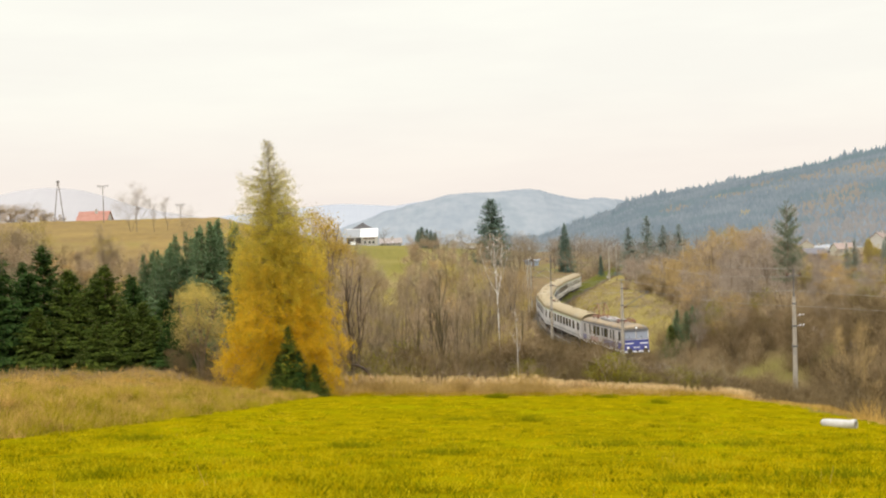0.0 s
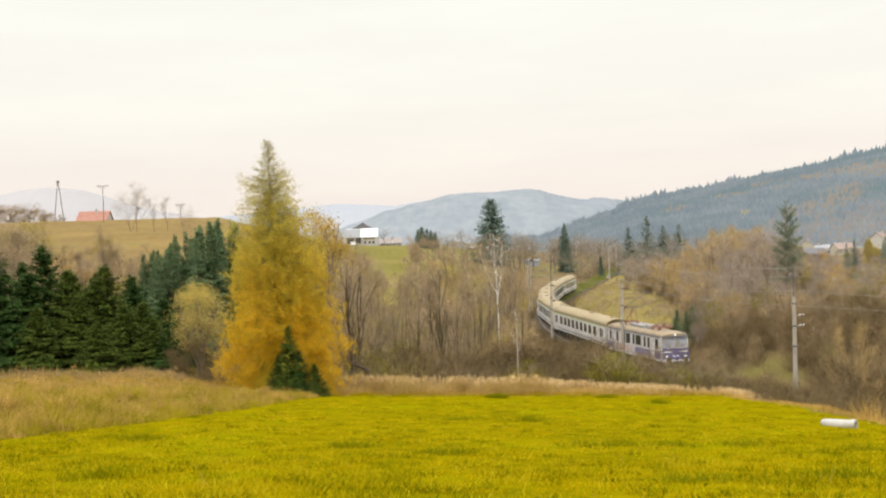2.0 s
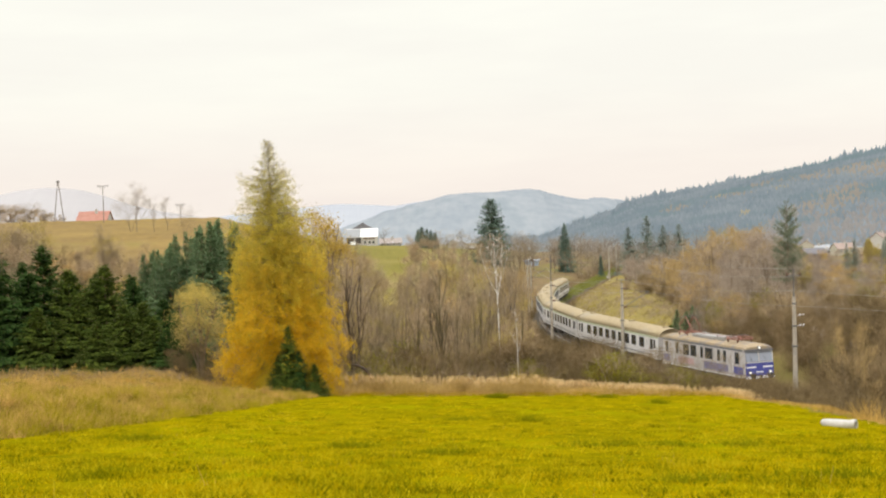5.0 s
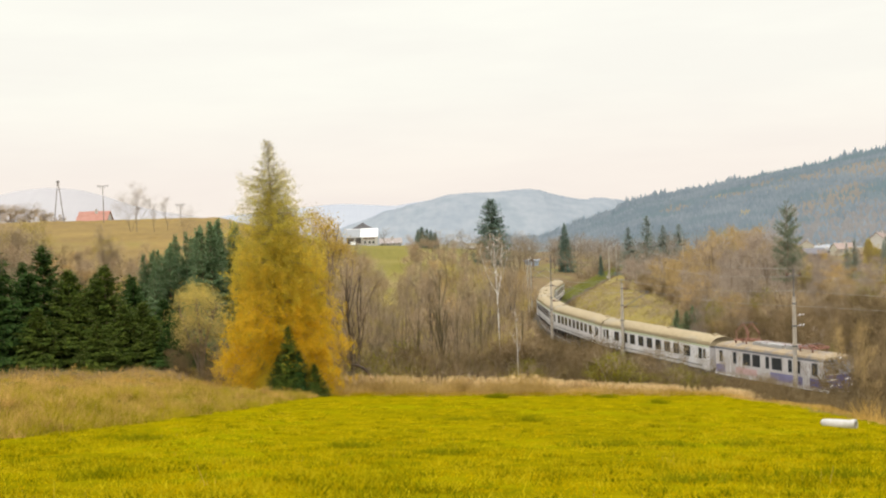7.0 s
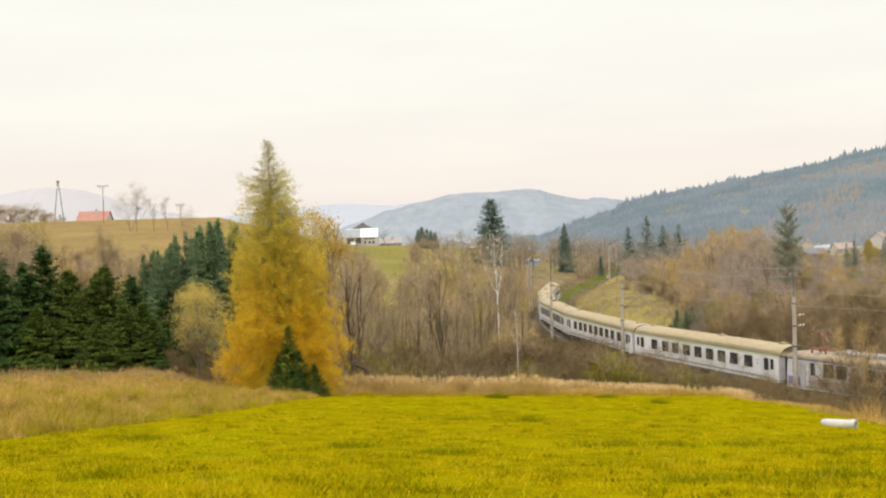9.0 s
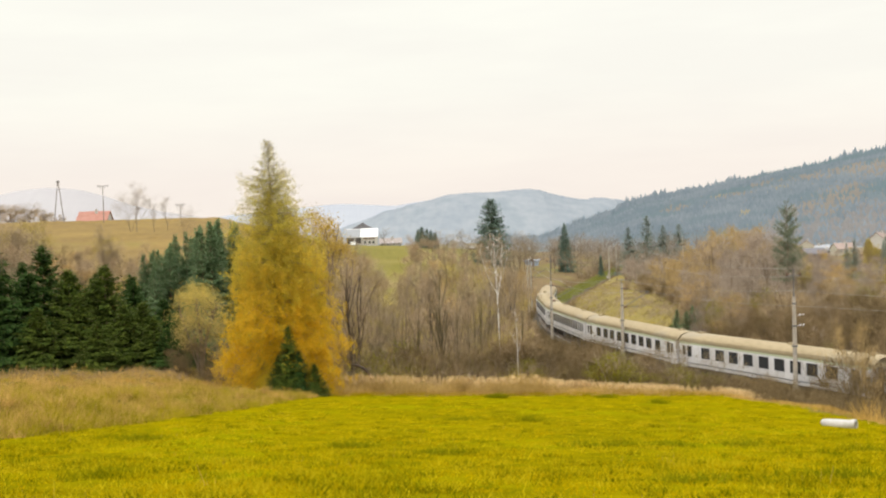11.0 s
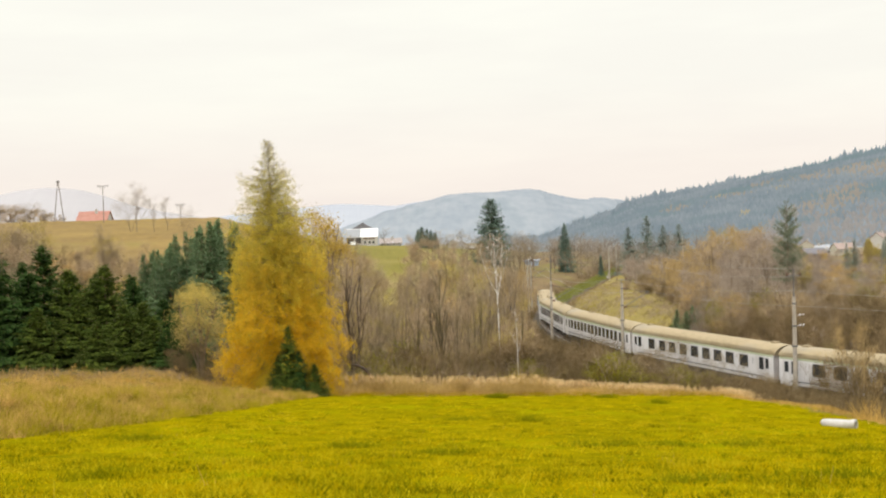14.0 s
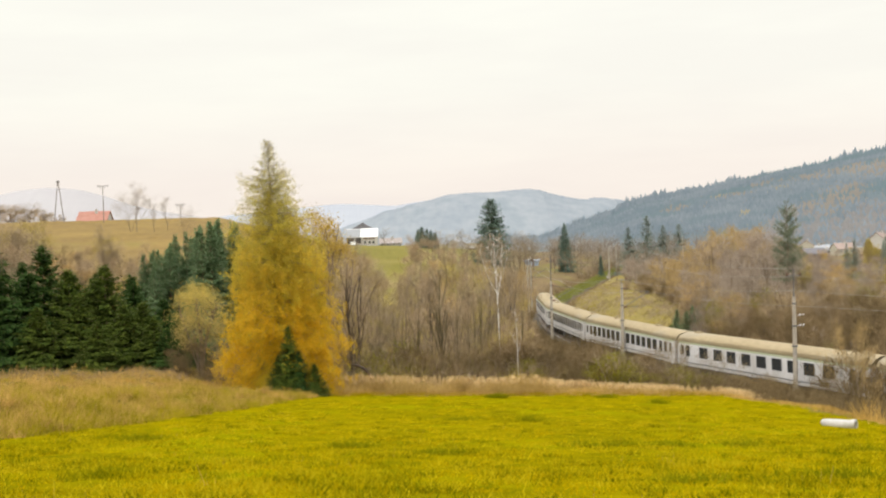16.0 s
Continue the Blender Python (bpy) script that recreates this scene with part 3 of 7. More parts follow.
def conifer(seed, h, profile, whorls, per, sprays, spray, wide, slope=(-0.25, 0.75), tip=0.10, hang=0.25, low=0.03, ragged=0.2, loose=0.25, gap=0.0, fuzz=0.03):
    """A tapering trunk and whorls of branches with needle sprays; profile: radii at even heights from foot to tip.
    slope: rise of the branches at the foot and at the tip; tip: how far their ends turn up (or, below 0, droop); hang: share of sprays that hang."""
    rng = np.random.default_rng(seed)
    wood = Shape()
    bend = rng.normal(size=2) * 0.008 * h
    stem = lambda u: np.array([bend[0] * math.sin(u * 3), bend[1] * math.sin(u * 2.4), u * h])
    us = np.linspace(0, 1, 9)
    pts = [stem(u) for u in us]
    pts[0] = pts[0] - np.array([0, 0, 0.4])
    wood.tube(pts, [max(0.012 * h * (1 - u) ** 0.9, 0.012) for u in us], 7, cap=False)
    heights, big = np.linspace(0, 1, len(profile)), max(profile)
    base, way, length, width = [], [], [], []
    up = np.array([0, 0, 1.0])
    for i in range(whorls):
        u0 = low + (0.985 - low) * ((i + 0.5) / whorls) ** 1.02
        n = max(4, int(per * (1.0 - 0.45 * u0)))
        turn = rng.uniform(0, 6.28)
        for j in range(n):
            u = min(max(u0 + rng.normal() * loose / whorls, low), 0.99)
            R = float(np.interp(u, heights, profile)) * rng.uniform(1 - ragged, 1 + ragged)
            if rng.uniform() < gap:
                R *= 0.5
            az = turn + j * 6.2832 / n + rng.normal() * 0.2
            out = np.array([math.cos(az), math.sin(az), 0.0])
            side = np.cross(out, up)
            rise = slope[0] + (slope[1] - slope[0]) * u ** 1.5 + rng.normal() * 0.08
            p0 = stem(u)
            pt = lambda t: p0 + np.outer(t, out) * R + np.outer(rise * t + tip * t * t, up) * R
            wood.tube(list(pt(np.array([0, 0.5, 0.97]))), [0.008 + 0.008 * R, 0.006 + 0.004 * R, 0.004], 3, cap=False)
            f = 0.3 + 0.7 * R / big
            k = max(5, int(sprays * (0.15 + R / big)))
            t = 0.1 + 0.92 * rng.uniform(size=k) ** 0.8
            sg = rng.choice([-1.0, 1.0], k)
            off = sg * rng.uniform(0, 0.3, k) * R * np.sqrt(t)
            q = pt(t) + off[:, None] * side + up * (rng.normal(size=k) * fuzz)[:, None]
            w = out * 0.75 + (sg * rng.uniform(0.2, 0.9, k))[:, None] * side + up * (rise * 0.6 - rng.uniform(0.0, 0.35, k))[:, None]
            fall = rng.uniform(size=k) < hang
            w[fall] = out * 0.25 - up * 1.0 + rng.normal(size=(int(fall.sum()), 3)) * 0.3
            base.append(q)
            way.append(w + rng.normal(size=(k, 3)) * 0.12)
            length.append(spray * rng.uniform(0.6, 1.35, k) * f * (1.15 - 0.35 * t))
            width.append(wide * rng.uniform(0.7, 1.3, k) * f)
    return wood, slivers(np.concatenate(base), unit(np.concatenate(way)), np.concatenate(length), np.concatenate(width), rng)


def fronds(base, way, face, length, width):
    """Flat needle sprays: triangles that lie in their bough's plane, so that they catch the light from above."""
    side = unit(np.cross(way, face))
    w = (width / 2)[:, None]
    v = np.empty((len(base), 3, 3))
    v[:, 0], v[:, 1], v[:, 2] = base - side * w, base + side * w, base + way * length[:, None]
    return v.reshape(-1, 3)


def spruce(seed, h, wide, whorls=26, per=9, sprays=15, low=0.02, shape=1.0, ragged=0.16):
    """A spruce: a leader, whorls of boughs that droop and turn up, each a flat frond of side sprays."""
    rng = np.random.default_rng(seed)
    wood = Shape()
    us = np.linspace(0, 1, 9)
    bend = rng.normal(size=2) * 0.006 * h
    wood.tube([(bend[0] * math.sin(3 * u), bend[1] * math.sin(2.4 * u), u * h - 0.4 * (u == 0)) for u in us], [max(0.012 * h * (1 - u), 0.012) for u in us], 7, cap=False)
    up = np.array([0, 0, 1.0])
    base, way, face, length, width = [], [], [], [], []
    for i in range(whorls):
        u0 = low + (0.97 - low) * (i + 0.5) / whorls
        turn = rng.uniform(0, 6.28)
        n = max(4, int(per * (1 - 0.4 * u0)))
        for j in range(n):
            u = min(max(u0 + rng.normal() * 0.8 / whorls, low), 0.985)
            R = wide * ((1 - u) ** shape * 0.97 + 0.03) * rng.uniform(1 - ragged, 1 + ragged)
            az = turn + j * 6.2832 / n + rng.normal() * 0.22
            out = np.array([math.cos(az), math.sin(az), 0.0])
            side = np.cross(out, up)
            rise = -0.42 + 1.0 * u ** 1.6 + rng.normal() * 0.13
            root = np.array([bend[0] * math.sin(3 * u), bend[1] * math.sin(2.4 * u), u * h])
            pt = lambda t: root + np.outer(t, out) * R + np.outer(rise * t + 0.22 * t * t, up) * R
            wood.tube(list(pt(np.array([0, 0.5, 0.95]))), [0.01 + 0.006 * R, 0.006 + 0.003 * R, 0.004], 3, cap=False)
            k = max(6, int(sprays * (0.35 + 0.65 * R / wide)))
            t = np.linspace(0.08, 1.0, k)
            sg = np.where(np.arange(k) % 2 == 0, 1.0, -1.0)
            L = (0.065 * wide + 0.19 * R * (1.05 - t)) * rng.uniform(0.6, 1.4, k)
            w = out * 0.85 + (sg * rng.uniform(0.45, 1.0, k))[:, None] * side + up * (rise * 0.7 - rng.uniform(0.0, 0.35, k))[:, None]
            w[-1] = out + up * (rise + 0.3)
            base.append(pt(t) + up * (rng.normal(size=k) * 0.035 * wide)[:, None] + side * (rng.normal(size=k) * 0.09 * R)[:, None])
            way.append(w)
            face.append(np.tile(up - out * rise, (k, 1)) + rng.normal(size=(k, 3)) * 0.45)
            length.append(L)
            width.append(L * rng.uniform(0.28, 0.45, k))
            # hanging side sprays below the bough
            m = k // 2
            t = rng.uniform(0.15, 0.95, m)
            base.append(pt(t) + side * (rng.normal(size=m) * 0.10 * R)[:, None])
            way.append(out * 0.3 - up + rng.normal(size=(m, 3)) * 0.35)
            face.append(np.tile(out, (m, 1)) + rng.normal(size=(m, 3)) * 0.4)
            length.append((0.06 * wide + 0.08 * R) * rng.uniform(0.7, 1.4, m))
            width.append((0.035 * wide + 0.02 * R) * rng.uniform(0.7, 1.4, m))
    top = 26
    base.append(np.stack([rng.normal(size=top) * 0.01 * h, rng.normal(size=top) * 0.01 * h, h * rng.uniform(0.9, 1.0, top)], 1))
    way.append(np.stack([rng.normal(size=top) * 0.5, rng.normal(size=top) * 0.5, np.ones(top)], 1))
    face.append(rng.normal(size=(top, 3)))
    length.append(np.full(top, 0.028 * h))
    width.append(np.full(top, 0.009 * h))
    cat = np.concatenate
    return wood, fronds(cat(base), unit(cat(way)), unit(cat(face)), cat(length), cat(width))


def golden_larch(seed, h, profile):
    """A larch: boughs that sweep out and down, with hanging branchlets full of needle tufts; wood, inner and outer needles."""
    rng = np.random.default_rng(seed)
    wood = Shape()
    heights = np.linspace(0, 1, len(profile))
    stem = lambda u: np.array([0.12 * math.sin(u * 3.1), 0.1 * math.sin(u * 2.4), u * h])
    us = np.linspace(0, 1, 12)
    pts = [stem(u) for u in us]
    pts[0] = pts[0] - np.array([0, 0, 0.5])
    wood.tube(pts, [max(0.015 * h * (1 - u) ** 1.1, 0.012) for u in us], 8, cap=False)
    up = np.array([0, 0, 1.0])
    heaps = ([], [])
    lump = lambda u, az: 1 + 0.15 * math.sin(3 * az + 9 * u) + 0.15 * math.sin(2 * az - 23 * u + 1) + 0.14 * math.sin(5 * az + 37 * u)
    for i in range(900):
        u = 0.05 + 0.94 * ((i + rng.uniform()) / 900) ** 1.1
        if u > 0.84 and rng.uniform() < np.interp(u, [0.84, 1.0], [0.1, 0.75]):
            continue
        az = i * 2.39996 + rng.normal() * 0.25
        sparse = float(np.interp(u, [0.55, 0.75, 0.9, 1.0], [0.0, 0.5, 0.85, 1.0]))
        R = float(np.interp(u, heights, profile)) * lump(u, az) * rng.uniform(0.72 - 0.1 * sparse, 1.06 + 0.3 * sparse)
        out = np.array([math.cos(az), math.sin(az), 0.0])
        side = np.cross(out, up)
        rise = 0.10 + 0.55 * u ** 1.6 + 3.6 * max(0.0, u - 0.85) + rng.normal() * (0.10 + 0.14 * sparse)
        droop = -0.42 * (1 - u) - 0.05
        root = stem(u)
        pt = lambda t: root + np.outer(t, out) * R + np.outer(rise * t + droop * t * t * 1.3, up) * R
        wood.tube(list(pt(np.array([0, 0.45, 0.98]))), [0.010 + 0.010 * R, 0.007 + 0.004 * R, 0.004], 3, cap=False)
        if sparse > 0.1:
            for t0 in rng.uniform(0.35, 1.0, 4):
                q = pt(np.array([t0]))[0]
                e = q + (out * rng.uniform(0.1, 0.5) + side * rng.normal() * 0.5 + up * rng.uniform(0.1, 0.7)) * rng.uniform(0.25, 0.6)
                wood.tube([q, e], [0.010, 0.005], 3, cap=False)
        k = max(3, int((7 + 5.6 * R) * (1 - 0.55 * sparse)))
        t = 0.12 + 0.9 * rng.uniform(size=k) ** 0.75
        q0 = pt(t)
        off = rng.normal(size=k) * 0.2 * R * np.sqrt(t)
        q0 = q0 + off[:, None] * side
        hangs = np.where(rng.uniform(size=k) < np.interp(u, [0.0, 0.6, 0.8, 1.0], [0.8, 0.75, 0.35, 0.1]), 1.0, 0.0)
        w = unit(out * (0.5 - 0.15 * hangs)[:, None] + side * (rng.normal(size=k) * 0.45)[:, None] + up * (0.35 - 1.35 * hangs)[:, None] + rng.normal(size=(k, 3)) * 0.12)
        L = rng.uniform(0.28, 0.95, k) * np.interp(u, [0, 0.7, 0.85, 1.0], [1.0, 0.8, 0.45, 0.16])
        n = int(np.interp(u, [0.55, 0.72, 0.85, 0.95], [18, 11, 6, 4]))
        f = rng.uniform(size=(k, n))
        tuft = q0[:, None, :] + w[:, None, :] * (L[:, None] * f)[:, :, None] + rng.normal(size=(k, n, 3)) * 0.08
        go = w[:, None, :] * 0.75 + rng.normal(size=(k, n, 3)) * 0.42
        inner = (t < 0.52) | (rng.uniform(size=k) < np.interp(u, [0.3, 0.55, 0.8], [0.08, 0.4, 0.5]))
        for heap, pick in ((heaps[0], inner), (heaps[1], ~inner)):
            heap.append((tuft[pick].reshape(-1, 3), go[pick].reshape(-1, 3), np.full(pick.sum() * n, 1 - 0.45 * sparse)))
    made = []
    for heap in heaps:
        base, way, short = np.concatenate([a for a, _, _ in heap]), unit(np.concatenate([b for _, b, _ in heap])), np.concatenate([c for _, _, c in heap])
        k = len(base)
        made.append(slivers(base, way, rng.uniform(0.14, 0.34, k) * short, rng.uniform(0.016, 0.032, k), rng))
    return wood, made[0], made[1]


def hazy_tree(seed, h, r, lumps=12, twigs=150, w=0.02, stems=3, low=0.28, reach=0.42, thick=0.011):
    """A leafless tree or shrub whose fine twigs fill a lumpy rounded crown; limbs lead from the stems to each lump."""
    rng = np.random.default_rng(seed)
    wood, base, way, length = Shape(), [], [], []
    tips = []
    for s in range(stems):
        a = 6.2832 * s / stems + rng.uniform(0, 1.5)
        lean = (0.22 if stems > 1 else 0.04) * r
        foot = np.array([math.cos(a), math.sin(a), 0]) * 0.05 * r
        mid = np.array([math.cos(a) * lean, math.sin(a) * lean, h * 0.42]) + rng.normal(size=3) * 0.04 * r
        tip = np.array([math.cos(a) * lean * 1.9, math.sin(a) * lean * 1.9, h * rng.uniform(0.78, 0.95)])
        wood.tube([foot - np.array([0, 0, 0.4]), (foot + mid) / 2 + rng.normal(size=3) * 0.02 * r, mid, (mid + tip) / 2 + rng.normal(size=3) * 0.05 * r, tip],
                  [thick * h, thick * h * 0.85, thick * h * 0.65, thick * h * 0.38, thick * h * 0.1], 6, cap=False)
        tips.append((foot, mid, tip))
    for c in range(lumps):
        u = rng.uniform(low, 0.97)
        a = c * 2.4 + rng.uniform(0, 0.8)
        rr = r * math.sqrt(max(1 - ((u - 0.55) / 0.5) ** 2 * 0.8, 0.08)) * rng.uniform(0.3, 0.85)
        mid = np.array([math.cos(a) * rr, math.sin(a) * rr, u * h])
        foot, knee, tip = tips[c % stems]
        v = max(u - 0.3, 0.08)
        start = foot + (knee - foot) * (v / 0.42) if v < 0.42 else knee + (tip - knee) * min((v - 0.42) / 0.45, 1.0)
        bend = (start + mid) / 2 + np.array([0, 0, 0.04 * h]) + rng.normal(size=3) * 0.05 * r
        wood.tube([start, bend, mid], [thick * h * 0.34, thick * h * 0.22, thick * h * 0.09], 4, cap=False)
        lr = r * rng.uniform(0.32, 0.52)
        for _ in range(3):
            e = mid + unit(rng.normal(size=3) + np.array([0, 0, 0.6])) * lr * 0.9
            wood.tube([bend + (mid - bend) * rng.uniform(0.3, 1), (mid + e) / 2 + rng.normal(size=3) * 0.06 * r, e], [thick * h * 0.12, thick * h * 0.08, thick * h * 0.03], 3, cap=False)
        k = int(twigs * rng.uniform(0.6, 1.3))
        d = unit(rng.normal(size=(k, 3)))
        base.append(mid + d * (lr * rng.uniform(0.15, 1.0, k))[:, None] * np.array([1, 1, 0.9]))
        way.append(unit(d * 0.7 + rng.normal(size=(k, 3)) * 0.4 + np.array([0, 0, 0.55])))
        length.append(rng.uniform(0.35, 1.0, k) * reach * r)
    base, way, length = np.concatenate(base), np.concatenate(way), np.concatenate(length)
    return wood, slivers(base, way, length, w * rng.uniform(0.6, 1.3, len(base)), rng)


def leafy(seed, h, r, clumps, leaves, leaf, stems=5, hang=0.0, low=0.08):
    """A bush or broad tree: forking stems and clumps of small leaves with gaps between."""
    rng = np.random.default_rng(seed)
    wood, base, way = Shape(), [], []
    for s in range(stems):
        a = s * 2.4 + rng.uniform(0, 0.6)
        tip = np.array([math.cos(a) * r * 0.6, math.sin(a) * r * 0.6, h * rng.uniform(0.7, 0.95)])
        mid = tip * np.array([0.35, 0.35, 0.5]) + rng.normal(size=3) * 0.08 * r
        wood.tube([(0, 0, -0.2), mid, tip], [0.012 * h, 0.008 * h, 0.003 * h], 5, cap=False)
        for _ in range(6):
            q = mid + (tip - mid) * rng.uniform()
            e = q + rng.normal(size=3) * r * 0.35 + np.array([0, 0, 0.12 * h])
            wood.tube([q, (q + e) / 2 + rng.normal(size=3) * 0.05, e], [0.004 * h, 0.003 * h, 0.001 * h], 3, cap=False)
    for c in range(clumps):
        u = rng.uniform(low, 1.0)
        rr = r * math.sqrt(max(1 - (2 * u - 0.85) ** 2 * 0.75, 0.05)) * rng.uniform(0.35, 1.0)
        a = rng.uniform(0, 2 * math.pi)
        mid = np.array([math.cos(a) * rr, math.sin(a) * rr, u * h])
        k = rng.integers(leaves // 2, leaves)
        base.append(mid + rng.normal(size=(k, 3)) * r * 0.13)
        way.append(rng.normal(size=(k, 3)) + np.array([0, 0, 0.3 - hang]))
    base, way = np.concatenate(base), unit(np.concatenate(way))
    k = len(base)
    return wood, slivers(base, way, leaf * rng.uniform(0.6, 1.5, k), leaf * rng.uniform(0.4, 0.8, k), rng)


def tree_model(name, made, wood_mat, leaf_mat):
    wood, crown = made
    a = wood.mesh(name + "_wood", True)
    a.materials.append(wood_mat)
    b = sliver_mesh(name + "_crown", crown)
    b.materials.append(leaf_mat)
    return a, b


def plant(name, model, x, y, label, category, turn=0.0, size=1.0, group="", z=None, wide=1.0):
    t = thing(name, Matrix.Translation((x, y, gz(x, y) if z is None else z)) @ pose(0, 0, 0, 0, 0, turn) @ Matrix.Diagonal((size * wide, size * wide, size, 1)), label, category, group)
    part("trunk", model[0], None, t)
    part("crown", model[1], None, t)
    return t


# the tall golden larch at the meadow's edge, and the young spruces at its foot
_wood, _inner, _outer = golden_larch(21, 16.9, [2.8, 3.6, 3.75, 3.6, 3.35, 3.0, 2.7, 2.3, 1.75, 1.25, 0.6, 0.05])
_t = thing("larch_tree", pose(-10.35, 72.5, -8.75, 0, 2.7, 180), "tall golden autumn larch with drooping branches", "tree")
part("trunk", _wood.mesh("larch_trunk", True), M["bark"], _t)
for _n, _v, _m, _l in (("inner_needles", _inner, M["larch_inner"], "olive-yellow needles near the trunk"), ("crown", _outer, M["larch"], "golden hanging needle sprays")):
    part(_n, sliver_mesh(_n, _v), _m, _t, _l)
SPRUCE = [tree_model("spruce", spruce(31 + i, 10.0, 3.1, 34, 11, 36, 0.02, 0.95, 0.26), M["bark"], M["spruce"]) for i in range(3)]
SPRUCE_L = [tree_model("light_spruce", spruce(41 + i, 10.0, 3.2, 34, 11, 36, 0.02, 0.95, 0.26), M["bark"], M["spruce_light"]) for i in range(2)]
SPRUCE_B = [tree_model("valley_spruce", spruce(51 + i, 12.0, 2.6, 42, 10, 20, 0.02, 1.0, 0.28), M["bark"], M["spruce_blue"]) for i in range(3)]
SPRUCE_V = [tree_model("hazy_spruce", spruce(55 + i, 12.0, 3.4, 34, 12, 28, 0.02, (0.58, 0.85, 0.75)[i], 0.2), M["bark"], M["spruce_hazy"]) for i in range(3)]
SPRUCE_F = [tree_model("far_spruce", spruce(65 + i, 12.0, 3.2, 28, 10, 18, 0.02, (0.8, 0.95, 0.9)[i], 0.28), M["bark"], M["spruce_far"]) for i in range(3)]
PINE = tree_model("pine", conifer(61, 13.5, [0.3, 1.0, 1.7, 2.0, 1.95, 1.8, 1.6, 1.2, 0.3], 34, 8, 85, 0.28, 0.075, (-0.05, 0.7), 0.1, 0.35, 0.28, 0.4, 2.0, 0.25, 0.12), M["bark"], M["pine"])
for i, (x, y, q, w) in enumerate(((-9.7, 68.7, 0.43, 1.0), (-10.4, 68.7, 0.25, 1.4), (-9.1, 68.5, 0.28, 1.3), (-8.2, 68.7, 0.20, 1.7))):
    plant("young_spruce", (SPRUCE_L + SPRUCE)[i % 3], x, y, "young dark green spruce under the larch" if i < 1 else "small dark green spruce under the larch", "tree", 20 + 83 * i, q, "young spruces", wide=w)
for i, (x, y, h, k) in enumerate(((-36.6, 90, 11.4, 0), (-34.3, 92, 8.6, 1), (-34.2, 95, 11.2, 2), (-31.3, 93, 9.0, 3), (-27.2, 87, 4.2, 3), (-28.5, 94, 9.4, 4),
                                  (-26.0, 90.5, 5.8, 4), (-25.3, 93.5, 6.0, 3), (-23.7, 90.5, 4.6, 4), (-22.4, 89.5, 3.7, 0), (-21.3, 90.5, 3.4, 2), (-32.2, 88, 5.6, 4), (-40.5, 92, 10.4, 1), (-20.2, 92.5, 3.0, 0), (-38.5, 88, 8.6, 2), (-30.0, 96, 8.0, 4), (-27.0, 97, 7.6, 0), (-36.0, 86.5, 6.6, 0), (-29.6, 90, 6.6, 3), (-24.2, 96, 6.2, 2), (-22.6, 94, 5.0, 1), (-37.0, 98, 9.6, 0), (-33.4, 99, 8.8, 1), (-40.0, 99, 10.0, 2), (-31.0, 99.5, 8.6, 0), (-28.0, 100, 8.4, 1))):
    model = (SPRUCE + SPRUCE_L)[k]
    plant("spruce_tree", model, x, y, "dense dark green spruce behind the dry meadow" if k < 3 else "lighter green spruce behind the dry meadow", "tree", 47 * i, h / 11.0, "spruce row", wide=(1.6 if h > 9 else 1.75 if h > 6 else 1.9))
_r = np.random.default_rng(58)
for i in range(76):
    y = _r.uniform(116, 138)
    b = _r.uniform(-0.275, -0.176)
    top = float(np.interp(b, [-0.275, -0.256, -0.245, -0.224, -0.203, -0.186, -0.175], [0.4, 2.4, 3.4, 3.8, 5.9, 4.4, 2.4])) * y / 132 - _r.uniform(0.0, 5.0) * (i % 3 > 0)
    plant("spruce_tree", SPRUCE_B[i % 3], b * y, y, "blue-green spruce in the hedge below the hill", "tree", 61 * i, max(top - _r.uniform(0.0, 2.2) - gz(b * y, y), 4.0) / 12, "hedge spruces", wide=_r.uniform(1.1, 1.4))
# spruces in the valley and by the village
for i, (x, y, h, w) in enumerate(((14.5, 330, 19.4, 1.3), (36.0, 330, 14.3, 0.95), (-9.6, 440, 7.5, 1.2), (-8.0, 436, 8.4, 1.2), (-6.2, 446, 8.0, 1.2), (-4.6, 438, 7.2, 1.2), (-3.2, 444, 6.4, 1.2),
                                  (50.8, 306, 12.8, 1.45), (56.0, 306, 15.4, 1.3), (60.8, 308, 12.6, 1.35), (64.8, 306, 12.8, 1.6), (46.5, 330, 7.5, 0.6))):
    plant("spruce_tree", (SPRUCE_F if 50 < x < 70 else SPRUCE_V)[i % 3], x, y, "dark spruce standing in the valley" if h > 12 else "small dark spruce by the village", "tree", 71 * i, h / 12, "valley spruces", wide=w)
plant("pine_tree", PINE, 42.6, 138, "tall sparse grey-green pine above the brown wood", "tree", 15, 1.0, wide=0.78)
for i, (x, y, q, w) in enumerate(((25.1, 124.5, 0.36, 1.4), (25.9, 126, 0.30, 2.0), (27.0, 125, 0.33, 2.3), (27.9, 126, 0.32, 2.2), (28.7, 127, 0.24, 2.3), (26.5, 127.5, 0.33, 2.0))):
    plant("spruce_bush", (SPRUCE_L[1] if i == 0 else SPRUCE_B[i % 3]), x, y, "low bushy dark spruce on the railway bank" if i else "low olive-green spruce on the railway bank", "tree", 133 * i, q, "bank spruces", wide=w)
GOLD = tree_model("gold_bush", leafy(71, 7.0, 2.5, 190, 90, 0.09, 11, 0.3, 0.36), M["bark"], M["pale_leaf"])
plant("willow_bush", GOLD, -19.0, 86, "pale golden willow between spruces and larch", "tree", 0, 1.0)
OCHRE = tree_model("ochre_tree", leafy(72, 9.0, 2.6, 150, 80, 0.13, 6, 0.3), M["bark"], M["gold_leaf"])
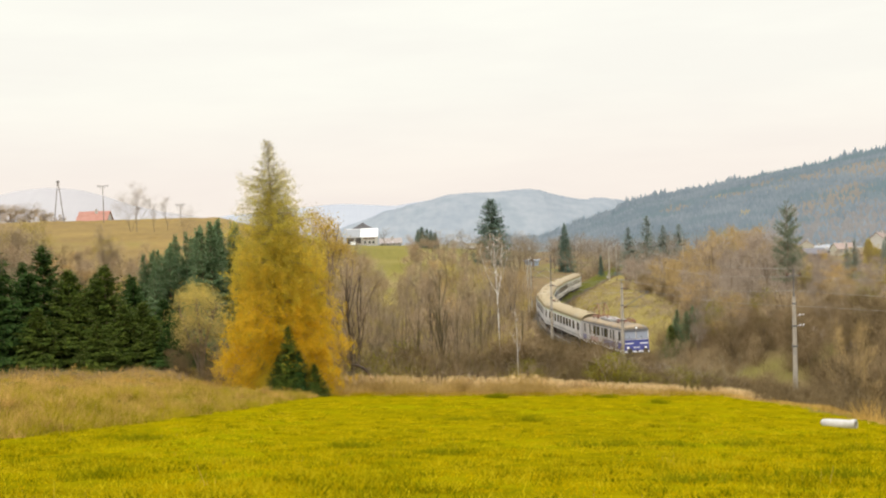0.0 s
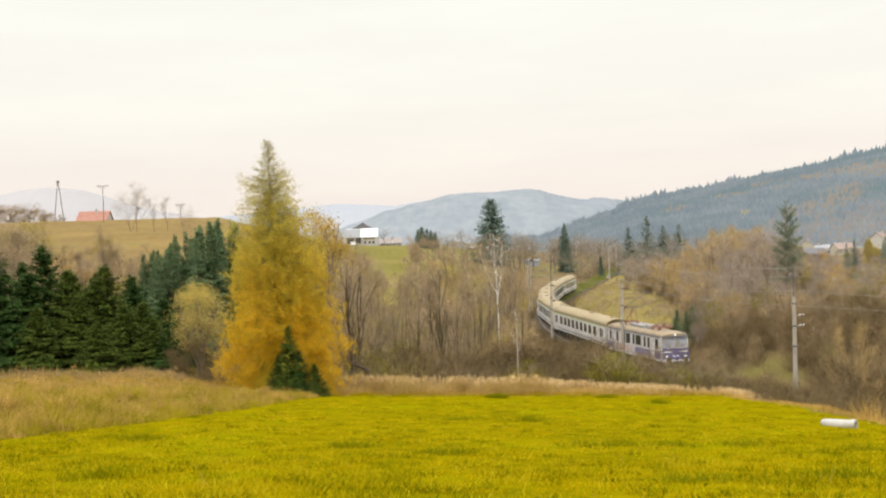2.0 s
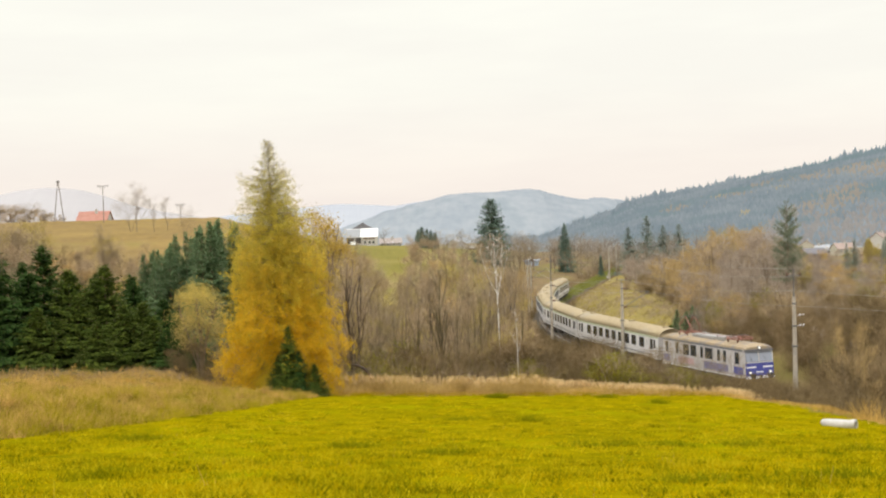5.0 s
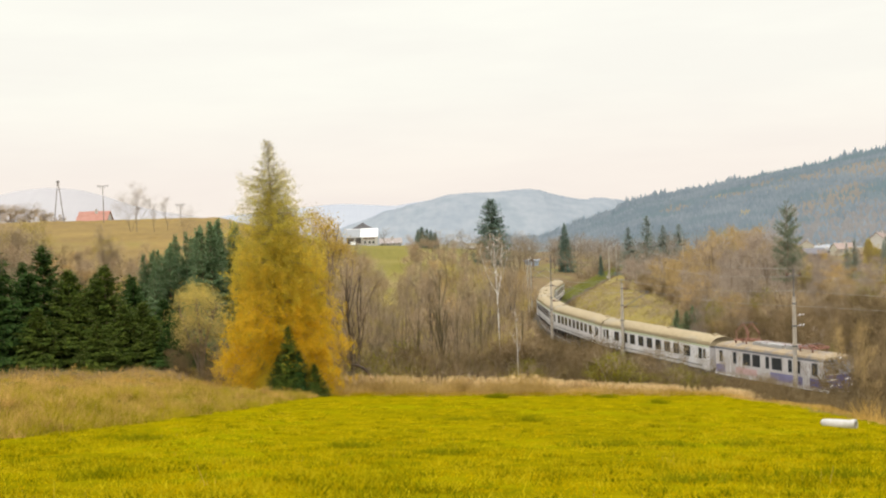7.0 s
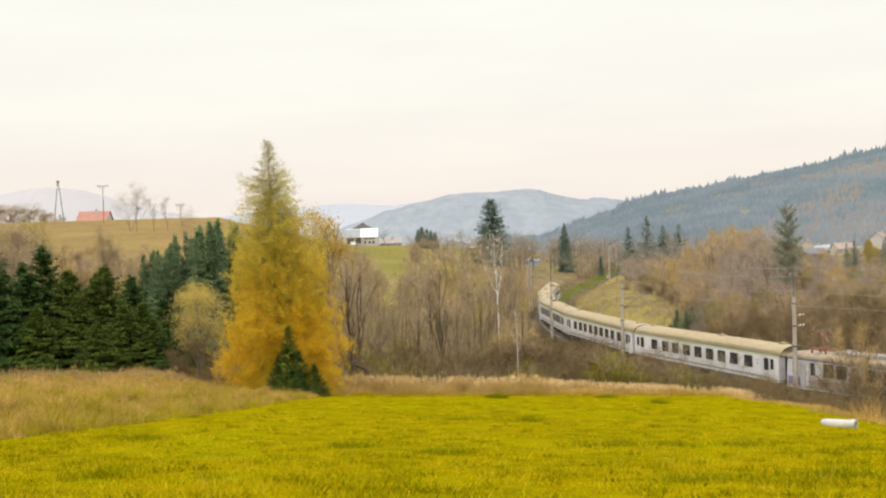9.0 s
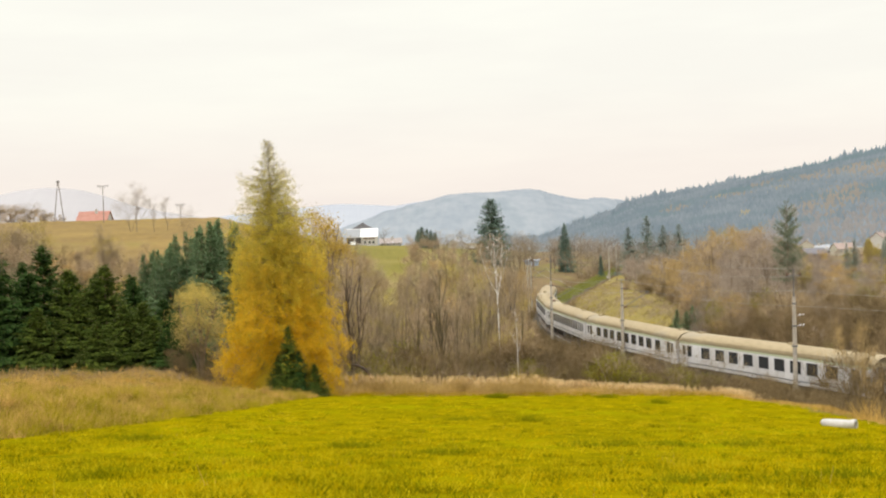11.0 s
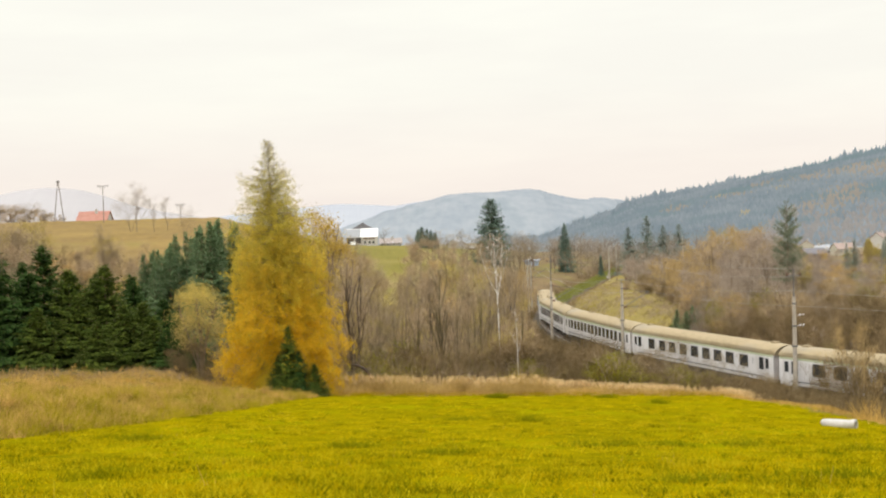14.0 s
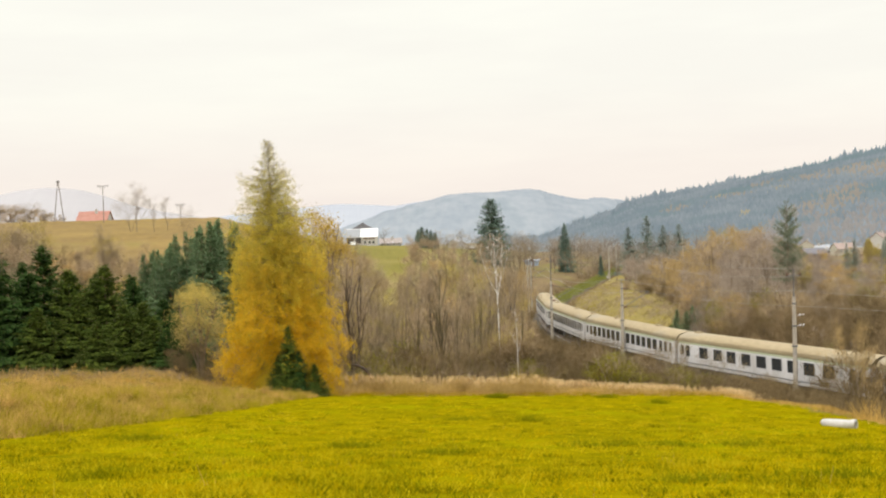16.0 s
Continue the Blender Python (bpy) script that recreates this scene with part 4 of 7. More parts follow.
for i, (x, y, s) in enumerate(((-15.9, 150, 1.5), (-14.6, 152, 1.25), (-17.6, 153, 1.6))):
    plant("yellow_tree", OCHRE, x, y, "ochre-leaved tree behind the larch", "tree", 50 * i, s)

# bare trees
M["grey_twig"] = material("grey_twig", (0.19, 0.145, 0.08), (0.35, 0.27, 0.15), 0.2, 2.0, 0.95, island=0.5, spec=0.1)
M["pale_bark"] = material("pale_grey_bark", (0.20, 0.165, 0.115), (0.36, 0.30, 0.22), 0.8, 9.0, 0.95, 0.4, spec=0.1, stretch=(1, 1, 0.3))
BARE = [tree_model("bare_tree", bare_tree(81 + i, 9.0, (1, 1, 2, 1, 3, 2)[i], (0.45, 0.6, 0.4, 0.35, 0.4, 0.55)[i], 7, (9, 9, 6, 10, 4, 6)[i], thick=0.019, twig_w=0.03), M["dark_bark"], M["twig"]) for i in range(6)]
THICKET = [tree_model("thicket_tree", bare_tree(131 + i, 9.0, (1, 2, 3, 2)[i], 0.42, 14, (10, 7, 5, 7)[i], 0.10, 0.036, 2), (M["bark"], M["bark"], M["pale_bark"], M["pale_bark"])[i], (M["grey_twig"], M["bud_twig"], M["twig"], M["grey_twig"])[i]) for i in range(4)]
# Twig colour of far trees, greyed to paint haze over them.
M["far_twig"] = material("haze_greyed_twig", (0.215, 0.182, 0.145), (0.33, 0.282, 0.228), 0.2, 2.0, 0.95, island=0.5, spec=0.1)
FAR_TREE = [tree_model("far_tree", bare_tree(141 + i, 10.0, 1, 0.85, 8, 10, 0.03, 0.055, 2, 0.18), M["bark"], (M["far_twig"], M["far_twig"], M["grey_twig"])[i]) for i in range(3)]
BRUSH = [tree_model("brush", bare_tree(111 + i, 3.2, 3, 0.6, 5, 4, 0.25, 0.024, 2), M["dark_twig"], (M["dark_twig"], M["dark_twig"], M["bud_twig"])[i]) for i in range(3)]
LEAFY = tree_model("leafy_bush", leafy(121, 3.0, 1.6, 60, 40, 0.09, 6), M["twig"], M["green_leaf"])
RUSTY = tree_model("rusty_bush", leafy(122, 3.4, 1.6, 60, 36, 0.09, 6), M["twig"], M["rust_leaf"])

M["mauve_twig"] = material("mauve_brown_twig", (0.27, 0.195, 0.12), (0.46, 0.345, 0.215), 0.2, 2.0, 0.95, island=0.5, spec=0.1)
M["tan_twig"] = material("warm_tan_twig", (0.33, 0.215, 0.085), (0.53, 0.365, 0.155), 0.2, 2.0, 0.95, island=0.5, spec=0.1)
HAZE = [tree_model("hazy_tree", hazy_tree(201 + i, 9.0, (2.9, 2.6, 3.2, 2.5, 2.8, 3.0, 2.7)[i], 14, 200, 0.025, (1, 2, 3, 2, 1, 3, 2)[i], (0.26, 0.2, 0.15, 0.3, 0.25, 0.12, 0.2)[i]), (M["bark"], M["bark"], M["dark_bark"], M["pale_bark"], M["bark"], M["bark"], M["dark_bark"])[i],
                   M[("mauve_twig", "mauve_twig", "twig", "olive_twig", "tan_twig", "mauve_twig", "bud_twig")[i]]) for i in range(7)]
M["grey_mauve"] = material("grey_mauve_twig", (0.26, 0.205, 0.155), (0.43, 0.35, 0.275), 0.2, 2.0, 0.95, island=0.5, spec=0.1)
M["ash_twig"] = material("ash_brown_twig", (0.205, 0.165, 0.125), (0.365, 0.30, 0.235), 0.2, 2.0, 0.95, island=0.5, spec=0.1)
HAZE_WOOD = [tree_model("wood_tree", hazy_tree(211 + i, 9.0, (2.9, 2.6, 3.2, 2.5, 2.8, 3.0, 2.7)[i], 14, 190, 0.025, (1, 2, 3, 2, 1, 3, 2)[i], (0.26, 0.2, 0.15, 0.3, 0.25, 0.12, 0.2)[i]), M["bark"],
                        M[("grey_mauve", "ash_twig", "ash_twig", "olive_twig", "tan_twig", "grey_mauve", "bud_twig")[i]]) for i in range(7)]
M["shrub_twig"] = material("brown_shrub_twig", (0.15, 0.105, 0.052), (0.28, 0.20, 0.105), 0.2, 2.0, 0.95, island=0.5, spec=0.1)
SHRUB = [tree_model("shrub", hazy_tree(221 + i, 4.0, 2.0, 12, 190, 0.023, 4, 0.06, 0.4, 0.007), M["dark_bark"], M[("dark_twig", "bud_twig", "olive_twig", "shrub_twig")[i]]) for i in range(4)]


def birch(seed, h, fork, lean, limbs, twigs, big=0.42):
    """A slim birch: a white stem that may fork, steep thin limbs and a few fine twigs."""
    rng = np.random.default_rng(seed)
    wood, base, way, length = Shape(), [], [], []
    foot, top = np.array([0, 0, -0.4]), np.array([lean, 0, h])
    at = lambda t: foot + (top - foot) * t + np.array([math.sin(t * 4) * 0.009 * h * t, math.cos(t * 4) * 0.008 * h * t, 0])
    ts = np.linspace(0, 1, 10)
    r0 = 0.0062 * h
    wood.tube([at(t) for t in ts], [max(r0 * (1 - t) ** 0.8, 0.012) for t in ts], 7, cap=False)
    for j in range(limbs):
        t = fork + (0.93 - fork) * j / limbs
        a = j * 2.4 + rng.uniform(0, 0.5)
        L = h * (big if j < 2 else 0.6 * big) * (1.15 - t) / (1.15 - fork) * rng.uniform(0.8, 1.1)
        d = unit(np.array([math.cos(a) * 0.22, math.sin(a) * 0.22, 1.0]))
        q = at(t)
        pts = [q, q + d * L * 0.35 + np.array([math.cos(a), math.sin(a), 0]) * 0.1 * L, q + d * L * 0.7 + np.array([math.cos(a), math.sin(a), 0]) * 0.13 * L, q + d * L + np.array([math.cos(a), math.sin(a), 0]) * 0.15 * L]
        r = max(r0 * (1 - t) ** 0.8 * (0.62 if j < 2 else 0.45), 0.012)
        wood.tube(pts, [r, r * 0.75, r * 0.45, 0.008], 5, cap=False)
        for _ in range(twigs):
            f = rng.uniform(0.2, 1.0)
            k = min(int(f * 3), 2)
            b = pts[k] + (pts[k + 1] - pts[k]) * (f * 3 - k)
            e = b + unit(rng.normal(size=3) * 0.6 + np.array([0, 0, 0.6])) * h * rng.uniform(0.04, 0.09)
            wood.tube([b, (b + e) / 2 + rng.normal(size=3) * 0.03, e], [0.016, 0.011, 0.006], 3, cap=False)
            for _ in range(9):
                base.append(b + (e - b) * rng.uniform(0.2, 1))
                way.append(rng.normal(size=3) * 0.5 + np.array([0, 0, 0.1]))
                length.append(rng.uniform(0.25, 0.6))
    return wood, slivers(np.array(base), unit(np.array(way)), np.array(length), np.full(len(base), 0.013), rng)


BIRCH = tree_model("birch", birch(101, 15.6, 0.64, -0.5, 10, 5, 0.32), M["birch"], M["mauve_twig"])
BIRCH2 = tree_model("slim_birch", birch(104, 11.0, 0.50, -0.05, 7, 3, 0.17), M["birch"], M["mauve_twig"])
plant("birch_tree", BIRCH, 4.7, 96, "slender white-barked leafless birch", "tree", 40, 1.0)
plant("birch_tree", BIRCH2, 4.92, 77.5, "young thin white-barked birch", "tree", 10, (-3.3 - gz(4.92, 77.5)) / 11.0)
plant("birch_tree", BIRCH2, 44.0, 205, "slender white-barked birch on the bank", "tree", 70, 0.9)
for i, (x, y, h, k, w) in enumerate(((-6.4, 93, 8.0, 3, 1.0), (1.2, 92, 8.6, 0, 0.7), (-4.4, 104, 7.6, 0, 0.8), (3.4, 104, 8.0, 3, 0.8),
                                     (5.6, 118, 9.6, 4, 1.1), (6.4, 130, 9.5, 5, 1.1), (-9.8, 118, 8.8, 4, 1.1), (-1.6, 122, 9.0, 0, 1.1))):
    plant("bare_tree", BARE[k], x, y, "leafless grey-brown tree in the valley hedge", "tree", 83 * i, h / 8.2, "valley trees", wide=w)

M["olive_bark"] = material("mossy_dark_bark", (0.10, 0.08, 0.043), (0.20, 0.16, 0.09), 0.8, 9.0, 0.95, 0.4, spec=0.1, stretch=(1, 1, 0.3))
OLD = tree_model("old_tree", hazy_tree(165, 11.4, 2.7, 17, 190, 0.02, 2, 0.36, 0.34, 0.014), M["dark_bark"], M["mauve_twig"])
TALL = tree_model("tall_tree", hazy_tree(166, 13.6, 2.9, 15, 110, 0.018, 1, 0.42, 0.36, 0.017), M["olive_bark"], M["mauve_twig"])
POLE = [tree_model("pole_tree", hazy_tree(181 + i, 11.0, 1.5, 9, 75, 0.018, (1, 2, 1)[i], 0.45, 0.5, 0.009), M["olive_bark"], M[("mauve_twig", "bud_twig", "olive_twig")[i]]) for i in range(3)]
for i, (x, y, q) in enumerate(((0.9, 84.5, 1.0), (2.0, 85, 0.95), (2.7, 87, 1.1), (-2.2, 86, 1.0), (-3.6, 85, 0.85), (-5.0, 86.5, 0.95), (-1.2, 89, 1.05), (3.6, 89, 0.9), (6.4, 92, 0.95), (-5.9, 90, 1.0))):
    plant("bare_tree", POLE[i % 3], x, y, "thin dark-stemmed leafless tree in the thicket", "tree", 97 * i, q, "thicket poles")
plant("bare_tree", OLD, -6.9, 82, "dark forking leafless tree beside the larch", "tree", 0, 1.0, "valley trees")
plant("bare_tree", TALL, -0.1, 83.5, "tall dark-trunked leafless tree in the thicket", "tree", 120, 0.86, "valley trees")
SAPLING = [tree_model("sapling", bare_tree(171 + i, 8.0, 1, 0.25, 4, 7, 0.05, 0.022, 2, 0.35, 0.3, 0.011, 0.45, 0.6), (M["dark_bark"], M["bark"], M["bark"])[i], (M["bud_twig"], M["olive_twig"], M["olive_twig"])[i]) for i in range(3)]
_r = np.random.default_rng(77)
for i in range(13):
    y = _r.uniform(88, 138)
    x = _r.uniform(-0.095, 0.058) * y
    if np.interp(y, TY[::-1], TX[::-1]) - x > 6:
        plant("bare_tree", SAPLING[i % 3], x, y, "thin straight leafless tree in the thicket", "tree", 97 * i, _r.uniform(0.9, 1.45), "thicket poles")
# golden-tan trees on the shoulder of the bank
GOLDEN = [tree_model("golden_tree", bare_tree(151 + i, 8.0, 3, 0.5, 30, 5, 0.12, 0.05, 2), M["bark"], M["gold_twig"]) for i in range(2)]
for i, (x, y, s) in enumerate(((34.5, 172, 0.62), (37.5, 178, 0.7), (36.0, 165, 0.55), (41.0, 182, 0.85), (45.0, 190, 0.95), (48.5, 196, 1.05), (52.5, 205, 1.15), (40.0, 168, 0.6), (57.0, 212, 1.2), (38.0, 190, 0.75), (33.0, 160, 0.42), (44.0, 176, 0.7))):
    plant("golden_tree", GOLDEN[i % 2], x, y, "golden-tan tree on the shoulder of the bank", "tree", 67 * i, s, "golden trees", wide=1.2)
# a dead branch hanging low beside the larch
_t = thing("fallen_branch", pose(-6.2, 76.5, gz(-6.2, 76.5)), "dark crooked dead branch at the thicket's foot", "branch")
part("limb", Shape().tube([(-1.35, 0, 2.75), (-0.9, 0, 2.5), (-0.45, 0.1, 2.1), (0.1, 0.1, 1.95), (0.6, 0, 1.7), (1.0, 0, 1.1), (1.25, 0, -0.1)], [0.03, 0.06, 0.08, 0.10, 0.11, 0.12, 0.14], 7), M["dark_bark"], _t)
part("twig", Shape().tube([(-0.45, 0.1, 2.1), (-0.3, 0, 2.6), (0.05, 0, 2.85), (0.1, 0, 3.3)], [0.06, 0.045, 0.03, 0.012], 5), M["dark_bark"], _t)
part("twig", Shape().tube([(0.1, 0.1, 1.95), (-0.3, 0.1, 1.6), (-0.7, 0, 1.5)], [0.05, 0.03, 0.015], 5), M["dark_bark"], _t)
part("twig", Shape().tube([(-0.9, 0, 2.5), (-1.1, 0.1, 2.9), (-1.0, 0, 3.2)], [0.04, 0.025, 0.012], 5), M["dark_bark"], _t)
for i, (x, y, s) in enumerate(((-5.4, 78.5, 1.0), (-4.6, 79, 0.8), (-3.4, 82, 1.6), (-1.2, 84, 1.2), (-9.4, 80, 1.2), (2.2, 85, 1.5), (6.6, 88, 1.7), (-6.8, 96, 1.8), (3.8, 98, 1.8))):
    plant("leafy_bush", LEAFY, x, y, "yellow-green leafy bush at the thicket's foot", "bush", 43 * i, s, "leafy bushes", wide=1.1)


def joined_wood(name, lots, label):
    """Far trees that nobody could count: stems as one mesh, twigs as another, of kind stuff."""
    for which, tail in ((0, ""), (1, "_twigs")):
        vs, fs, start = [], [], 0
        for model, x, y, turn, size, wide in lots:
            me = model[which]
            v = np.empty(len(me.vertices) * 3)
            me.vertices.foreach_get("co", v)
            c, q = math.cos(radians(turn)), math.sin(radians(turn))
            v = v.reshape(-1, 3) @ np.array([[c * wide, q * wide, 0], [-q * wide, c * wide, 0], [0, 0, 1]]) * size + np.array([x, y, gz(x, y)])
            vs.append(v)
            fs += [tuple(i + start for i in f.vertices) for f in me.polygons]
            start += len(v)
        me = bpy.data.meshes.new(name + tail)
        me.from_pydata(np.concatenate(vs).tolist(), [], fs)
        me.materials.append(M["bark"] if which == 0 else M["far_twig"])
        tagged(new(name + tail, me), label + (" (fine twigs)" if which else ""), "forest", kind="stuff")


def scatter():
    """Woods and brush that fill the valley sides."""
    rng = np.random.default_rng(5)
    def tree(x, y, k, size, wide, label, group):
        plant("russet_tree" if k in (4, 6) else "bare_tree", (HAZE_WOOD if x / y > 0.14 else HAZE)[k], x, y, ("rusty " if k in (4, 6) else "olive-brown " if k == 3 else "grey-brown ") + label, "tree", rng.uniform(0, 360), size, group, wide=wide)

    # between meadow and railway
    for i in range(64):
        y = rng.uniform(90, 178)
        x = rng.uniform(-0.10, 0.075) * y
        if np.interp(y, TY[::-1], TX[::-1]) - x < 5:
            continue
        tree(x, y, int(rng.integers(0, 7)), rng.uniform(0.6, 0.98) * (0.85 if -0.07 < x / y < -0.02 else 1.0), rng.uniform(0.8, 1.1), "leafless thicket tree above the stream", "thicket trees")
    # brown trees and shrubs between the birches and the railway
    for i in range(16):
        y = rng.uniform(93, 112)
        plant("russet_tree", HAZE[(6, 2, 4, 0)[i % 4]], rng.uniform(0.055, 0.083) * y, y, "rusty brown bush beside the railway", "tree", rng.uniform(0, 360), rng.uniform(0.5, 0.78), "railway thicket", wide=0.8)
    for i in range(34):
        y = rng.uniform(86, 104)
        x = rng.uniform(0.085, 0.155) * y
        if np.interp(y, TY[::-1], TX[::-1]) - x > 4.5:
            plant("shrub", SHRUB[(0, 3, 0, 1)[i % 4]], x, y, "dense leafless shrub below the railway", "bush", rng.uniform(0, 360), rng.uniform(0.7, 1.1), "railway thicket", wide=1.1)
    for i in range(44):
        y = rng.uniform(79, 86)
        b = rng.uniform(0.05, 0.135) if i % 3 else rng.uniform(-0.09, 0.04)
        plant("shrub", SHRUB[(0, 3)[i % 2]], b * y, y, "dark leafless shrub behind the meadow's edge", "bush", rng.uniform(0, 360), rng.uniform(0.8, 1.1) * (1.0 if b < 0.1 else 0.8), "railway thicket", wide=1.1)
    for i in range(20):
        p = on_line(rng.uniform(4, 36), rng.uniform(4.0, 7.5))
        plant("shrub", SHRUB[(0, 3, 0)[i % 3]], p.x, p.y, "brown twiggy shrub beside the track", "bush", rng.uniform(0, 360), rng.uniform(0.65, 0.95) * (0.62 if 21 < p.x < 28 else 1.0), "railway thicket", wide=1.0)
    # scrub that bounds the bank's grass towards the wood
    for i in range(26):
        q = i / 25 + rng.normal() * 0.02
        y = 212 - 82 * q
        x = float(np.interp(q, [0, 0.5, 1], [33.5, 33.0, 28.5])) + rng.uniform(0.5, 5.0)
        plant("shrub", SHRUB[(1, 3, 1, 0)[i % 4]], x, y, "brown scrub along the edge of the wood", "bush", rng.uniform(0, 360), rng.uniform(0.5, 0.85), "bank scrub", wide=1.2)
    # low shrubs that close the thicket's foot
    for i in range(36):
        x, y = rng.uniform(-8.5, 13), rng.uniform(84, 93)
        k = int(rng.choice([0, 0, 1, 2, 3])) if x < 5 else int(rng.choice([0, 0, 1, 3]))
        plant("shrub", SHRUB[k], x, y, "dense leafless shrub at the thicket's foot" if k != 2 else "olive-twigged shrub at the thicket's foot", "bush", rng.uniform(0, 360), rng.uniform(0.9, 1.5), "thicket shrubs", wide=1.1)
    for i in range(26):
        x, y = rng.uniform(13, 31), rng.uniform(79, 87)
        plant("shrub", SHRUB[int(rng.choice([0, 0, 3]))], x, y, "dense leafless shrub on the slope above the railway", "bush", rng.uniform(0, 360), rng.uniform(0.45, 0.7) * (1.5 if x > 27.8 else 0.68 if x > 19 else 1.0), "slope shrubs", wide=1.2)
    # wood behind the railway
    made = 0
    while made < 190:
        y = 96 + 205 * rng.uniform() ** 1.3
        x = rng.uniform(0.15, 0.45) * y
        edge = np.interp(y, TY[::-1], TX[::-1])
        if x - edge < 7 or (x / y < 0.205 and x - edge < 27):
            continue
        made += 1
        tree(x, y, int(rng.integers(0, 7)), rng.uniform(0.7, 1.0) * float(np.interp(x / y, [0.19, 0.21, 0.25, 0.30, 0.33, 0.45], [0.55, 0.7, 1.1, 1.0, 0.52, 0.5])) * (1.0 if x - edge > 22 else 0.62), rng.uniform(0.9, 1.25), "leafless tree in the wood beyond the railway", "woodland trees")
    for i in range(7):
        plant("bare_tree", FAR_TREE[i % 3], 31.5 + 1.6 * i, 317 + 3 * (i % 2), "brown leafless tree before the valley spruces", "tree", 70 * i, 0.5 + 0.06 * (i % 3), "far valley trees", wide=1.5)
    # the slope below the pasture
    for i in range(38):
        y = rng.uniform(135, 330)
        b = rng.uniform(-0.085, 0.075)
        if abs(b + 0.045) < 0.032 and y > 190:
            continue
        if np.interp(y, TY[::-1], TX[::-1]) - b * y < 6:
            continue
        if y < 220:
            tree(b * y, y, int(rng.integers(0, 7)), rng.uniform(0.6, 0.95), 1.2, "leafless tree on the slope below the pasture", "slope trees")
        else:
            plant("bare_tree", FAR_TREE[int(rng.integers(0, 3))], b * y, y, "hazy brown leafless tree below the pasture", "tree", rng.uniform(0, 360), rng.uniform(0.5, 0.8), "slope trees", wide=1.4)
    for i, (x, y, s) in enumerate(((9.0, 300, 0.75), (12.5, 305, 0.85), (15.5, 300, 0.8), (18.5, 306, 0.75), (21.5, 312, 0.7), (5.5, 310, 0.7), (-4.5, 330, 0.7), (-1.5, 336, 0.75), (1.5, 332, 0.65), (-26.0, 500, 0.8), (24.0, 330, 0.8), (27.0, 335, 0.7))):
        plant("russet_tree", FAR_TREE[(2, 1)[i % 2]], x, y, "rusty brown tree at the pasture's edge", "tree", 61 * i, s, "slope trees", wide=1.7)
    for i in range(12):  # brush along the pasture's lower edge
        y = rng.uniform(240, 330)
        tree(rng.uniform(-0.032, 0.035) * y, y, (0, 5, 1, 6)[i % 4], rng.uniform(0.6, 0.95), 1.1, "leafless tree at the pasture's lower edge", "slope trees")
    # left hillside
    for i in range(36):
        y = rng.uniform(112, 175)
        x = rng.uniform(-0.42, -0.12) * y
        if -0.275 < x / y < -0.165 and y < 142:
            continue
        tree(x, y, int(rng.integers(0, 5)), rng.uniform(0.6, 0.9), 1.1, "leafless tree at the foot of the hill", "hill foot trees")
    for i in range(20):  # scrub over the lower hill
        y = rng.uniform(132, 175)
        tree(rng.uniform(-0.345, -0.25) * y, y, int(rng.integers(0, 7)), rng.uniform(0.5, 0.85), 1.0, "leafless scrub tree on the lower hill", "hill foot trees")
    for i in range(7):
        y = rng.uniform(125, 160)
        tree(rng.uniform(-0.405, -0.365) * y, y, int(rng.integers(0, 4)), rng.uniform(0.9, 1.25), 1.0, "leafless tree on the lower hill", "hill foot trees")
    # far valley woods
    far = []
    for i in range(96):
        y = rng.uniform(300, 560)
        b = rng.uniform(0.0, 0.45) if i % 2 else rng.uniform(0.06, 0.24)
        if (0.09 < b < 0.17 and y < 345) or (b > 0.29 and y < 530):
            continue
        far.append((FAR_TREE[i % 3], b * y, y, rng.uniform(0, 360), rng.uniform(0.55, 0.95), 1.6))
    for i in range(46):  # woods where the valley bends away
        y = rng.uniform(345, 500)
        far.append((FAR_TREE[i % 3], rng.uniform(0.095, 0.18) * y, y, rng.uniform(0, 360), rng.uniform(0.6, 0.95), 1.6))
    for i in range(14):  # before the valley spruces
        y = rng.uniform(286, 303)
        far.append((FAR_TREE[i % 3], rng.uniform(0.155, 0.215) * y, y, rng.uniform(0, 360), rng.uniform(0.4, 0.6), 1.5))
    for i in range(12):  # by the railway's far bend
        y = rng.uniform(225, 330)
        far.append((FAR_TREE[i % 3], rng.uniform(0.155, 0.2) * y + 4, y, rng.uniform(0, 360), rng.uniform(0.5, 0.8), 1.3))
    joined_wood("valley_wood", far, "brown leafless woods far down the valley, greyed with painted haze")
    # wood that closes in on the bank's grass
    for i in range(64):
        y = rng.uniform(145, 300)
        x = float(np.interp(y, [145, 160, 178, 198, 221, 247, 300], [31.0, 32.6, 34.0, 35.4, 36.8, 38.4, 47.0])) + rng.uniform(0.6, 13.0)
        k = (0, 1, 2, 5)[i % 4]
        tree(x, y, k, rng.uniform(0.34, 0.58), 1.1, "leafless tree at the wood's edge above the bank", "bank wood")
    for i in range(36):
        p = on_line(rng.uniform(6, 52), -rng.uniform(6.0, 22.0))
        plant("shrub", SHRUB[(1, 3, 0)[i % 3]], p.x, p.y, "brown twiggy shrub below the wood", "bush", rng.uniform(0, 360), rng.uniform(0.8, 1.3), "wood shrubs", wide=1.0)

    def brush(x, y, size, group, where):
        k = int(rng.integers(0, 9)) if rng.uniform() < 0.5 else int(rng.integers(0, 7))
        model = (BRUSH * 2 + [BRUSH[0], LEAFY, RUSTY])[k]
